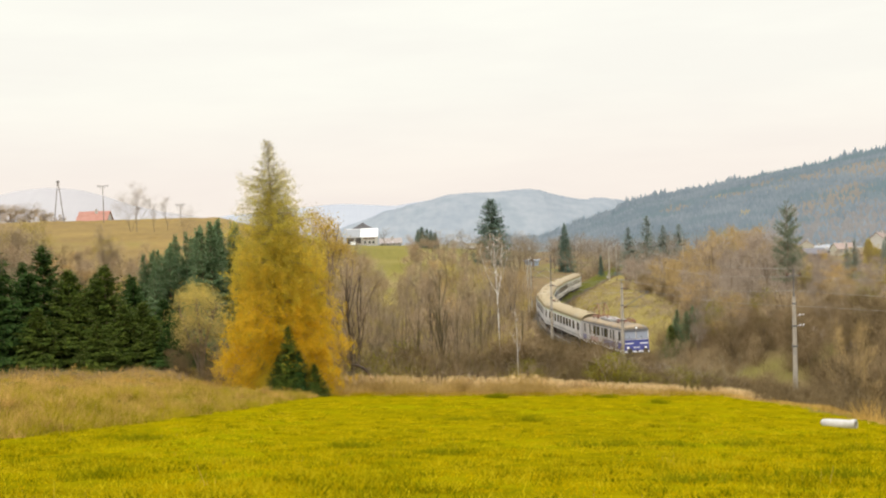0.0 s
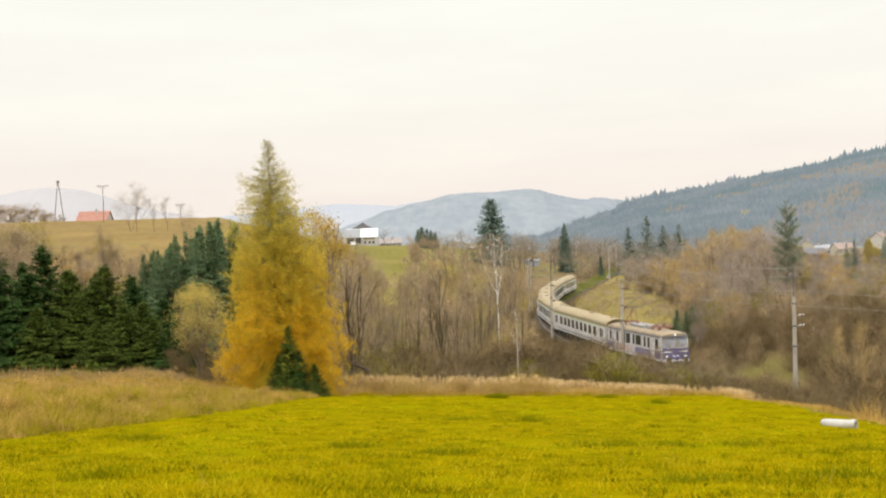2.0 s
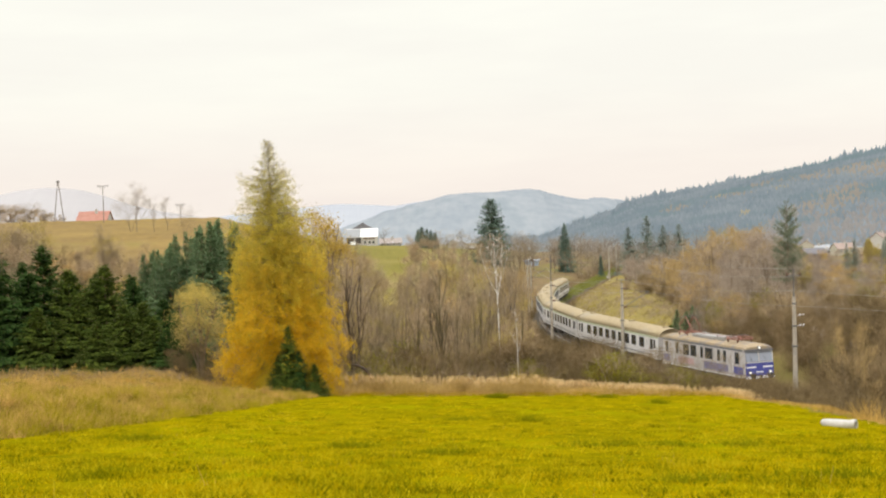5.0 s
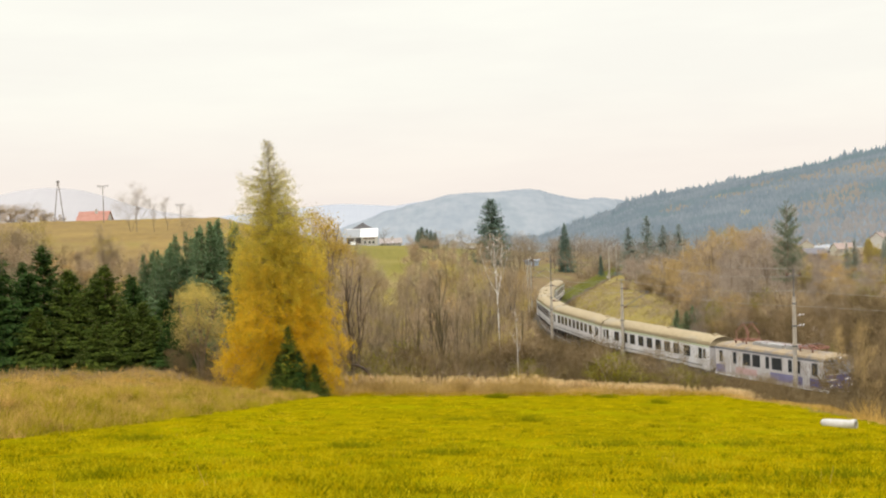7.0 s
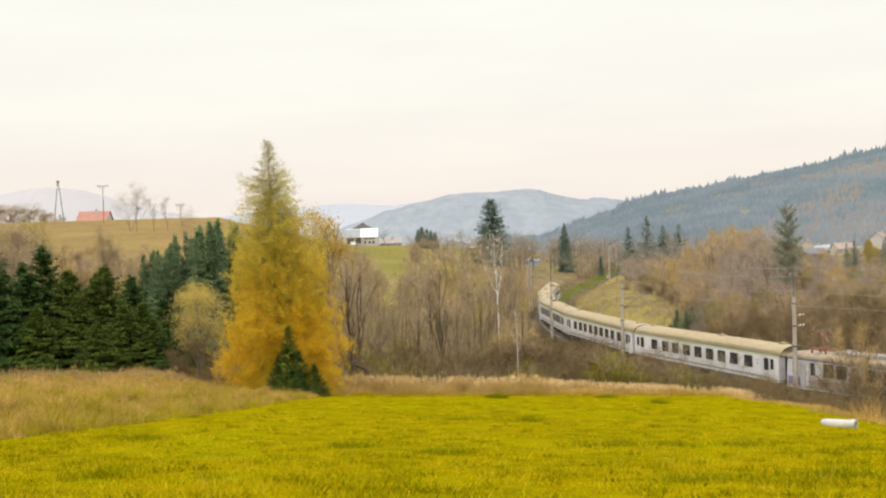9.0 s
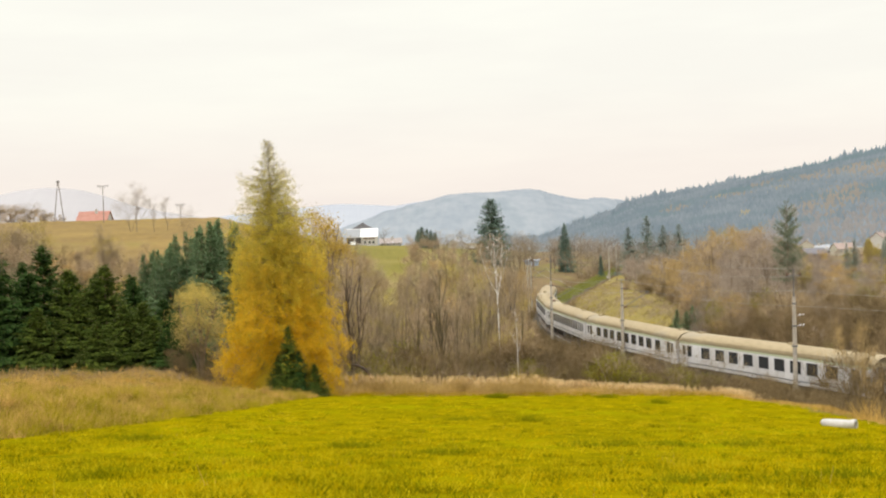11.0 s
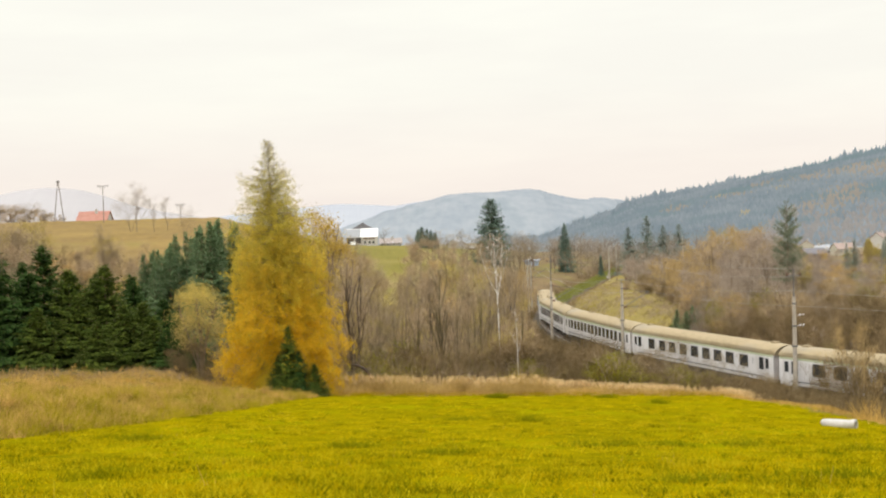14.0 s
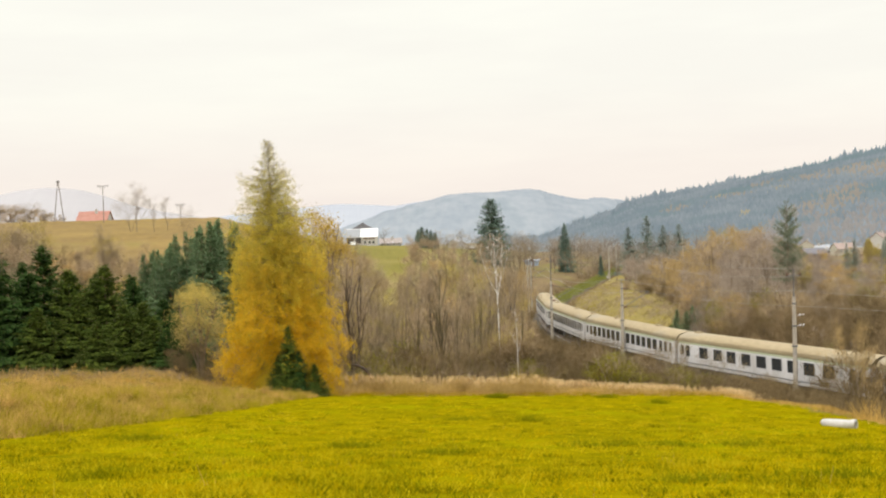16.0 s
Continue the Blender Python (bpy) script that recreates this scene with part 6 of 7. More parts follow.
def frame_mesh(w, h, bar, deep):
    s = Shape()
    s.box(0, deep, -w / 2 - bar, w / 2 + bar, -h / 2 - bar, -h / 2)
    s.box(0, deep, -w / 2 - bar, w / 2 + bar, h / 2, h / 2 + bar)
    s.box(0, deep, -w / 2 - bar, -w / 2, -h / 2, h / 2)
    s.box(0, deep, w / 2, w / 2 + bar, -h / 2, h / 2)
    me = s.mesh("window_frame")
    me.materials.append(M["frame_grey"])
    pane = Shape().box(-0.01, deep * 0.4, -w / 2, w / 2, -h / 2, h / 2)
    p = pane.mesh("pane")
    p.materials.append(M["glass"])
    return me, p


WINDOWS = {w: frame_mesh(w, h, 0.045, 0.03) for w, h in ((1.25, 0.95), (1.0, 0.98), (0.62, 0.95), (0.42, 0.95))}
WINDOWS["door"] = frame_mesh(0.40, 0.80, 0.035, 0.03)


def wheelset_mesh(r):
    s = Shape()
    for x in (-0.75, 0.75):
        s.tube([(x - 0.07, 0, 0), (x + 0.07, 0, 0)], [r, r], 20)
        s.tube([(x * 0.93 - 0.02, 0, 0), (x * 0.93 + 0.02, 0, 0)], [r + 0.03, r + 0.03], 20)
        for q in range(3):  # lightening holes' raised rims, so that the turning shows
            a = q * 2.094
            o = 0.075 if x > 0 else -0.075
            s.tube([(x + o, math.cos(a) * r * 0.55, math.sin(a) * r * 0.55), (x + o * 1.3, math.cos(a) * r * 0.55, math.sin(a) * r * 0.55)], [r * 0.16, r * 0.13], 8)
    s.tube([(-1.0, 0, 0), (1.0, 0, 0)], [0.08, 0.08], 8)
    return s.mesh("wheelset")


def bogie(parent, y, base, r, mesh):
    s = Shape()
    for x in (-1.0, 1.0):
        s.prism([(x - 0.07, r + 0.10), (x + 0.07, r + 0.10), (x + 0.07, r - 0.12), (x - 0.07, r - 0.12)], -base / 2 - 0.45, base / 2 + 0.45)
        for q in (-base / 2, base / 2):
            s.box(x - 0.13, x + 0.13, q - 0.2, q + 0.2, r - 0.2, r + 0.2)
            s.tube([(x, q - 0.4, r), (x, q - 0.4, r + 0.35)], [0.09, 0.09], 8)
            s.tube([(x, q + 0.4, r), (x, q + 0.4, r + 0.35)], [0.09, 0.09], 8)
    s.box(-1.0, 1.0, -0.3, 0.3, r - 0.05, r + 0.32)
    b = part("bogie", s, M["under"], parent, "sooty steel bogie", at=pose(0, y, 0))
    made = []
    for q in (-base / 2, base / 2):
        w = part("wheelset", mesh, M["wheel"], b, at=pose(0, q, r))
        made.append(w)
    return made


CAR_WHEEL, LOCO_WHEEL = wheelset_mesh(0.46), wheelset_mesh(0.62)
CAR_L = 26.4
HALF = CAR_L / 2 - 0.28


def car_sides(z0=1.0):
    """Half outline of a coach up to the eaves, and of its roof."""
    return [(1.36, z0), (1.40, 1.35), (1.415, 1.7), (1.415, 2.85), (1.38, 3.22)], [(1.38, 3.22), (1.26, 3.52), (1.02, 3.76), (0.62, 3.95), (0.2, 4.04)]


def digit_mesh(text, size, mat):
    """Flat lettering in the built-in font, as a mesh."""
    cu = bpy.data.curves.new("lettering", "FONT")
    cu.body, cu.size, cu.align_x, cu.resolution_u = text, size, "CENTER", 3
    ob = bpy.data.objects.new("lettering", cu)
    me = bpy.data.meshes.new_from_object(ob)
    bpy.data.objects.remove(ob)
    me.materials.append(mat)
    return me


DIGIT = digit_mesh("2", 0.62, M["car_line"])


def passenger_car(layout, label, vents):
    car = thing("passenger_car", Matrix.Identity(4), label, "train car", "train")
    side, roof = car_sides()
    part("body", Shape().prism(side + [(-x, z) for x, z in reversed(side)], -HALF, HALF), M["car_white"], car, "dirty white steel body", smooth=False)
    # roof with rounded-down ends
    r = Shape()
    rows = [(-HALF - 0.18, 0.97), (-HALF + 0.12, 0.99), (-HALF + 0.5, 1.0), (HALF - 0.5, 1.0), (HALF - 0.12, 0.99), (HALF + 0.18, 0.97)]
    outline = roof + [(-x, z) for x, z in reversed(roof)]
    for y, f in rows:
        r.v += [(x * (0.5 + 0.5 * f), y, 3.224 + (z - 3.22) * f) for x, z in outline]
    k = len(outline)
    for i in range(len(rows) - 1):
        r.f += [(i * k + j, i * k + (j + 1) % k, (i + 1) * k + (j + 1) % k, (i + 1) * k + j) for j in range(k)]
    r.f += [tuple(range(k)), tuple(range((len(rows) - 1) * k, len(rows) * k))[::-1]]
    part("roof", r, M["car_roof"], car, "dusty grey curved roof", smooth=True)
    for y in vents:
        part("roof_vent", Shape().box(-0.28, 0.28, -0.35, 0.35, 0, 0.13).box(-0.22, 0.22, -0.29, 0.29, 0.13, 0.17), M["car_roof"], car, at=pose(0.0, y, 4.0))
    # roof ribs
    rib = Shape()
    for x, z in ((1.27, 3.53), (-1.27, 3.53)):
        rib.box(x - 0.03, x + 0.03, -HALF + 0.2, HALF - 0.2, z - 0.015, z + 0.035)
    part("rain_gutter", rib, M["car_roof"], car)
    for sx in (-1, 1):
        part("green_stripe", Shape().prism([(sx * 1.392, 3.06), (sx * 1.41, 3.06), (sx * 1.392, 3.235), (sx * 1.376, 3.235)], -HALF + 0.02, HALF - 0.02), M["car_green"], car, "thin green stripe below the eaves")
        part("dark_stripe", Shape().prism([(sx * 1.385, 1.27), (sx * 1.405, 1.27), (sx * 1.412, 1.38), (sx * 1.39, 1.38)], -HALF + 0.6, HALF - 0.6), M["car_line"], car, "thin dark stripe along the sill")
        turn = pose(0, 0, 0, 0, 0, 0 if sx > 0 else 180)
        part("class_number", DIGIT, None, car, "blue-grey class number", at=pose(sx * 1.42, 9.9, 2.3, 90, 0, 90 * sx))
        for y, w in layout:
            f = part("window", WINDOWS[w][0], None, car, at=Matrix.Translation((sx * 1.412, y, 2.42)) @ turn)
            part("pane", WINDOWS[w][1], None, f)
        for y in (-HALF + 0.85, HALF - 0.85):
            d = part("door", Shape().box(-0.01, 0.022, -0.42, 0.42, -1.5, 0.62).box(0.022, 0.05, 0.30, 0.34, -0.9, -0.2), M["car_white"], car, "white entrance door", at=Matrix.Translation((sx * 1.415, y, 2.42)) @ turn)
            part("door_window", WINDOWS["door"][0], None, d, at=pose(0.02, 0, 0.05))
            part("door_pane", WINDOWS["door"][1], None, d, at=pose(0.025, 0, 0.05))
            part("step", Shape().box(-0.25, 0.05, -0.4, 0.4, -0.03, 0.03).box(-0.25, 0.05, -0.4, 0.4, -0.38, -0.33), M["under"], car, at=Matrix.Translation((sx * 1.3, y, 0.9)) @ turn)
    for e in (-1, 1):
        part("end_panel", Shape().prism([(-1.33, 1.02), (1.33, 1.02), (1.36, 1.7), (1.36, 2.85), (1.30, 3.25), (-1.30, 3.25), (-1.36, 2.85), (-1.36, 1.7)], 0.0, 0.02), M["loco_grey"], car, "grey end panel", at=pose(0, e * HALF, 0, 0, 0, 0 if e > 0 else 180))
        part("gangway", Shape().box(-0.55, 0.55, -0.02, 0.24, 1.15, 3.2).box(-0.75, 0.75, -0.02, 0.14, 1.05, 3.35), M["rubber"], car, "black rubber gangway", at=pose(0, e * HALF, 0, 0, 0, 0 if e > 0 else 180))
        for sx in (-0.88, 0.88):
            part("buffer", Shape().tube([(0, -0.05, 0), (0, 0.12, 0), (0, 0.13, 0), (0, 0.24, 0)], [0.10, 0.09, 0.23, 0.23], 10), M["under"], car, at=pose(sx, e * HALF, 1.06, 0, 0, 0 if e > 0 else 180))
    gear = Shape().box(-1.25, 1.25, -HALF + 0.3, HALF - 0.3, 0.86, 1.0)
    part("underframe", gear, M["under"], car)
    for y, l, x0, x1, z in ((-3.5, 2.2, -1.25, -0.4, 0.35), (-0.6, 1.5, 0.3, 1.25, 0.4), (2.4, 2.6, -1.25, -0.3, 0.3), (4.2, 1.2, 0.4, 1.25, 0.45), (0.2, 1.0, -1.2, -0.5, 0.45)):
        part("equipment_box", Shape().box(x0, x1, -l / 2, l / 2, z, 0.86).box(x0 + 0.05, x1 - 0.05, -l / 2 - 0.03, l / 2 + 0.03, z + 0.08, 0.8), M["under"], car, at=pose(0, y, 0))
    wheels = bogie(car, -9.5, 2.5, 0.46, CAR_WHEEL) + bogie(car, 9.5, 2.5, 0.46, CAR_WHEEL)
    return car, wheels


def locomotive():
    lo = thing("electric_locomotive", Matrix.Identity(4), "light grey and blue electric locomotive, headlamps lit, hauling coaches", "locomotive", "train")
    hb = 7.35
    W = 1.48
    # body with raked cab ends, in rows along its length
    b = Shape()
    rows = [(-hb, 0.93, 1.0), (-hb + 0.25, 1.0, 1.0), (hb - 0.25, 1.0, 1.0), (hb, 0.93, 1.0)]
    outline = [(W, 0.95), (W, 2.35), (W - 0.02, 3.3), (-W + 0.02, 3.3), (-W, 2.35), (-W, 0.95)]
    for i, (y, fx, _) in enumerate(rows):
        for x, z in outline:
            rake = 0.22 * max(z - 2.15, 0) / 1.15 if i in (0, 3) else 0.0
            b.v.append((x * fx, y - math.copysign(rake, y), z))
    k = 6
    for i in range(3):
        b.f += [(i * k + j, i * k + (j + 1) % k, (i + 1) * k + (j + 1) % k, (i + 1) * k + j) for j in range(k)]
    b.f += [tuple(range(k)), tuple(range(3 * k, 4 * k))[::-1]]
    part("body", b, M["loco_grey"], lo, "light grey steel body")
    r = Shape()
    prof = [(W - 0.02, 3.3), (W - 0.10, 3.5), (1.05, 3.66), (0.5, 3.74), (-0.5, 3.74), (-1.05, 3.66), (-W + 0.10, 3.5), (-W + 0.02, 3.3)]
    for y, f in ((-hb + 0.1, 0.55), (-hb + 0.45, 0.9), (-hb + 0.9, 1.0), (hb - 0.9, 1.0), (hb - 0.45, 0.9), (hb - 0.1, 0.55)):
        r.v += [(x * (0.86 + 0.14 * f), y, 3.304 + (z - 3.3) * f) for x, z in prof]
    for i in range(5):
        r.f += [(i * 8 + j, i * 8 + (j + 1) % 8, (i + 1) * 8 + (j + 1) % 8, (i + 1) * 8 + j) for j in range(8)]
    r.f += [tuple(range(8)), tuple(range(40, 48))[::-1]]
    part("roof", r, M["loco_roof"], lo, "tan dusty roof", smooth=False)
    for sx in (-1, 1):
        turn = pose(0, 0, 0, 0, 0, 0 if sx > 0 else 180)
        part("eave_band", Shape().prism([(sx * (W - 0.03), 3.14), (sx * (W + 0.008), 3.14), (sx * (W - 0.01), 3.32), (sx * (W - 0.05), 3.32)], -hb + 0.25, hb - 0.3), M["loco_dark"], lo, "dark grey band below the roof")
        for y0, y1, mat, lab in ((-hb + 0.25, -5.0, "loco_violet", "dull blue lower band"), (-4.2, -1.2, "loco_red", "faded red mark on the side"), (0.6, 4.7, "loco_violet", "dull blue lower band"), (5.6, hb - 0.25, "loco_blue", "deep blue cab band")):
            z1 = 1.78 if mat != "loco_red" else 1.75
            part("side_band", Shape().box(sx * W - 0.004, sx * W + 0.006, y0, y1, 1.12 if mat != "loco_red" else 1.2, z1), M[mat], lo, lab)
        for y, w in ((-6.3, 0.42), (-4.3, 0.42), (-2.6, 1.0), (-1.25, 1.0), (0.25, 0.42), (1.5, 1.25), (3.2, 0.42), (4.2, 0.42), (6.2, 0.62)):
            f = part("window", WINDOWS[w][0], None, lo, at=Matrix.Translation((sx * W, y, 2.52)) @ turn)
            part("pane", WINDOWS[w][1], None, f)
        for y in (-5.35, 5.1):
            d = part("door", Shape().box(-0.01, 0.02, -0.36, 0.36, -1.3, 0.55), M["loco_grey"], lo, "grey cab door", at=Matrix.Translation((sx * W, y, 2.4)) @ turn)
            part("handrail", Shape().tube([(0.06, 0.45, -1.2), (0.06, 0.45, 0.2)], [0.02, 0.02], 5), M["loco_white"], d)
        for y in (-5.35, 5.1):
            part("step", Shape().box(-0.3, 0.06, -0.3, 0.3, 0.0, 0.05).box(-0.3, 0.06, -0.3, 0.3, -0.35, -0.3), M["under"], lo, at=Matrix.Translation((sx * 1.35, y, 0.9)) @ turn)
        part("skirt", Shape().box(sx * 1.40 - 0.05, sx * 1.40 + 0.05, -hb + 0.4, hb - 0.4, 0.82, 1.02), M["loco_white"], lo, "pale sill beam")
    for e in (-1, 1):
        end = part("cab_front", Shape().prism([(-1.37, 1.0), (1.37, 1.0), (1.37, 2.15), (-1.37, 2.15)], -0.01, 0.012), M["loco_blue"], lo, "deep blue cab front", at=pose(0, e * hb, 0, 0, 0, 0 if e > 0 else 180))
        [part("white_band", Shape().box(q, q + 0.95, 0.0, 0.02, 1.72, 1.86), M["loco_white"], end) for q in (-1.30, 0.35)]
        part("brow", Shape().box(-1.36, 1.36, -0.28, 0.02, 3.16, 3.32), M["loco_dark"], end, "dark brow above the windscreens")
        for x in (-0.68, 0.68):
            v = Shape()
            v.v += [(x - 0.60, 0.006, 2.26), (x + 0.60, 0.006, 2.26), (x + 0.60, -0.155, 3.10), (x - 0.60, -0.155, 3.10)]
            v.v += [(a, y - 0.05, z) for a, y, z in v.v[:4]]
            v.f += [(0, 1, 2, 3), (4, 7, 6, 5), (0, 4, 5, 1), (1, 5, 6, 2), (2, 6, 7, 3), (3, 7, 4, 0)]
            part("windscreen", v, M["screen"], end, "windscreen with the sky's reflection in its colour")
            part("wiper", Shape().tube([(x, 0.04, 2.25), (x + 0.25, -0.04, 2.75)], [0.015, 0.012], 4), M["rubber"], end)
            l = part("headlamp", Shape().tube([(x * 1.45, 0.0, 1.34), (x * 1.45, 0.12, 1.34)], [0.16, 0.15], 14), M["frame_grey"], end, "round lit headlamp" if e > 0 else "round headlamp")
            part("lens", Shape().tube([(x * 1.45, 0.115, 1.34), (x * 1.45, 0.135, 1.34)], [0.125, 0.11], 14), M["lamp_glass"] if e > 0 else M["screen"], l)
            part("buffer", Shape().tube([(x * 1.29, 0.0, 1.05), (x * 1.29, 0.35, 1.05), (x * 1.29, 0.36, 1.05), (x * 1.29, 0.5, 1.05)], [0.13, 0.11, 0.25, 0.24], 12), M["under"], end)
        top = part("top_lamp", Shape().tube([(0, -0.3, 3.45), (0, 0.06, 3.45)], [0.14, 0.13], 14), M["frame_grey"], end, "lit top headlamp" if e > 0 else "top headlamp")
        part("lens", Shape().tube([(0, 0.055, 3.45), (0, 0.075, 3.45)], [0.11, 0.10], 14), M["lamp_glass"] if e > 0 else M["screen"], top)
        part("handrail", Shape().tube([(-1.2, 0.08, 2.18), (1.2, 0.08, 2.18)], [0.018, 0.018], 5), M["loco_white"], end)
        [part("number_bar", Shape().box(q, q + 0.32, 0.0, 0.02, 1.30, 1.42), M["loco_white"], end, "pale bar of a number") for q in (-0.35, 0.03)]
        part("bumper_beam", Shape().prism([(-1.40, 0.82), (1.40, 0.82), (1.40, 1.02), (-1.40, 1.02)], -0.10, 0.10), M["loco_white"], end, "white buffer beam")
        part("snow_plough", Shape().prism([(-1.2, 0.22), (1.2, 0.22), (1.3, 0.62), (-1.3, 0.62)], -0.05, 0.03), M["under"], end)
        part("coupler", Shape().box(-0.08, 0.08, 0.0, 0.35, 0.95, 1.1).tube([(0, 0.3, 1.0), (0, 0.36, 0.7)], [0.04, 0.04], 6), M["under"], end)
    # roof gear
    for y, l, w, h in ((0.0, 2.6, 0.8, 0.22), (2.2, 1.2, 0.7, 0.28), (-2.1, 1.3, 0.7, 0.25)):
        part("roof_box", Shape().box(-w, w, -l / 2, l / 2, 0, h).box(-w + 0.1, w - 0.1, -l / 2 + 0.1, l / 2 - 0.1, h, h + 0.05), M["roof_metal"], lo, at=pose(0, y, 3.72))
    part("roof_conductor", Shape().tube([(0.35, -4.5, 4.12), (0.35, 0, 4.1), (0.35, 4.5, 4.12)], [0.025, 0.025, 0.025], 5), M["panto"], lo)
    for y, x in ((-4.6, 0.35), (-1.2, 0.35), (1.2, 0.35), (4.6, 0.35)):
        part("insulator", Shape().tube([(x, y, 3.7), (x, y, 3.8), (x, y, 3.82), (x, y, 3.95), (x, y, 4.1)], [0.09, 0.06, 0.09, 0.06, 0.05], 8), M["insul"], lo)
    for y, up in ((-4.4, 1.35), (4.3, 0.16)):
        p = part("pantograph", Shape().box(-0.85, 0.85, -0.85, -0.75, 0.0, 0.08).box(-0.85, 0.85, 0.75, 0.85, 0.0, 0.08).box(-0.85, -0.77, -0.8, 0.8, 0.0, 0.08).box(0.77, 0.85, -0.8, 0.8, 0.0, 0.08),
                 M["panto"], lo, "red-brown pantograph, raised" if up > 1 else "red-brown pantograph, folded", at=pose(0, y, 3.95))
        spread = 1.25 if up < 1 else 0.95
        for x in (-0.6, 0.6):
            for q in (-1, 1):
                part("arm", Shape().tube([(x, q * 0.7, 0.06), (x * 0.9, q * spread, 0.10 + up * 0.45), (x * 0.7, 0, 0.16 + up)], [0.055, 0.05, 0.042], 5), M["panto"], p)
        part("contact_strip", Shape().tube([(-1.0, 0, 0.05 + up), (-0.7, 0, 0.2 + up), (0.7, 0, 0.2 + up), (1.0, 0, 0.05 + up)], [0.03] * 4, 5), M["steel"], p)
        for x in (-0.7, 0.7):
            for q in (-0.75, 0.75):
                part("insulator", Shape().tube([(x, q, -0.26), (x, q, -0.1), (x, q, 0.0)], [0.09, 0.06, 0.07], 8), M["insul"], p)
    part("underframe", Shape().box(-1.2, 1.2, -hb + 0.4, hb - 0.4, 0.75, 0.95), M["under"], lo)
    part("battery_box", Shape().box(-1.3, 1.3, -1.2, 1.2, 0.3, 0.78).box(-1.34, 1.34, -1.0, 1.0, 0.36, 0.7), M["under"], lo)
    wheels = bogie(lo, -4.25, 3.05, 0.62, LOCO_WHEEL) + bogie(lo, 4.25, 3.05, 0.62, LOCO_WHEEL)
    return lo, wheels


WIDE = [(y, 1.25 if abs(y) < 9 else 0.62) for y in (-11.2, -8.6, -6.35, -4.3, -2.15, 0.0, 2.1, 4.15, 6.2, 8.5, 11.2)]
SLIM = [(-10.8, 0.62)] + [(-9.55 + 1.47 * i, 1.0) for i in range(13)] + [(9.6, 0.62), (10.8, 0.62)]
TRAIN = []  # thing, its wheels, its middle behind the first coupling, half the distance of its pivots, wheel radius
_lo, _w = locomotive()
TRAIN.append((_lo, _w, 7.75, 4.25, 0.62))
for _i in range(5):
    _c, _w = passenger_car(WIDE if _i in (0, 1, 4) else SLIM, "white passenger coach with dusty roof and wide windows" if _i in (0, 1, 4) else "white passenger coach with a long row of narrow windows",
                           ((11.6, 2.0, -11.2), (11.2, -11.4), (6.0, -6.0))[_i % 3])
    TRAIN.append((_c, _w, -CAR_L * (_i + 0.5), 9.5, 0.46))


# ---- masts and wires ----
def catenary_mast(x, y, h, arm=1, top=1.6, lean=0.0):
    z = gz(x, y)
    t = thing("catenary_mast", pose(x, y, z, 0, lean, 0), "weathered tapered concrete catenary mast beside the railway", "mast", "catenary masts")
    part("pole", Shape().tube([(0, 0, -0.4), (0, 0, h)], [0.22, 0.13], 12), M["concrete"], t)
    for q in (0.55, 0.73, 0.93):
        part("band", Shape().tube([(0, 0, h * q), (0, 0, h * q + 0.12)], [0.30 - 0.12 * q, 0.30 - 0.12 * q], 12), M["steel"], t)
    part("steel_top", Shape().tube([(0, 0, h - 0.3), (0, 0, h + top)], [0.07, 0.05], 6), M["steel"], t, "thin dark steel extension")
    part("crossbar", Shape().tube([(-0.55, 0, h + top * 0.75), (0.55, 0, h + top * 0.75)], [0.04, 0.04], 5), M["steel"], t)
    for q in (-0.5, 0.5):
        part("insulator", Shape().tube([(q, 0, h + top * 0.75), (q, 0, h + top * 0.75 + 0.12), (q, 0, h + top * 0.75 + 0.25)], [0.05, 0.08, 0.04], 7), M["insul"], t)
    if arm:
        part("bracket_arm", Shape().tube([(0.1, 0, h - 2.6), (3.0, 1.0, h - 1.0)], [0.045, 0.035], 6).tube([(0.1, 0, h - 0.6), (3.0, 1.0, h - 1.0)], [0.02, 0.02], 5).tube([(0.1, 0, h - 2.6), (2.6, 0.9, h - 2.5)], [0.035, 0.03], 6), M["steel"], t)
        for q in (h - 2.6, h - 0.6):
            part("insulator", Shape().tube([(0.12, 0, q), (0.3, 0.06, q + 0.06), (0.5, 0.13, q + 0.1)], [0.06, 0.1, 0.05], 8), M["insul"], t)
    for q in (h * 0.74, h * 0.83) if top > 2 and not arm else ():
        part("side_insulator", Shape().tube([(0.2, 0, q), (0.8, 0, q + 0.03)], [0.018, 0.018], 5).tube([(0.75, 0, q), (0.75, 0, q + 0.14)], [0.035, 0.04], 7).tube([(0.45, 0, q), (0.45, 0, q + 0.14)], [0.035, 0.04], 7), M["loco_white"], t, "pale insulators on a side bracket")
    return Vector((x, y, z + h))


MASTS = [catenary_mast(27.6, 88.5, 8.9, 0, 2.2, 0.6), catenary_mast(18.9, 119.5, 8.9, 1, 0.5, 0.6), catenary_mast(13.9, 146, 8.2, 1, 3.5, 0.4),
         catenary_mast(14.4, 192, 9.0, 0, 1.0), catenary_mast(15.8, 203, 9.0, 1, 0.6), catenary_mast(44.5, 300, 9.0, 0, 1.0), catenary_mast(48.0, 310, 9.0, 0, 1.0)]


def wire(a, b, sag, label="thin dark overhead wire along the railway", r=0.013):
    pts = []
    for i in range(13):
        t = i / 12
        p = Vector(a).lerp(Vector(b), t)
        p.z -= sag * 4 * t * (1 - t)
        pts.append(tuple(p))
    ob = part("overhead_wire", Shape().tube(pts, [r] * 13, 4), M["wire"])
    return tagged(ob, label, "wire", "overhead wires", "")


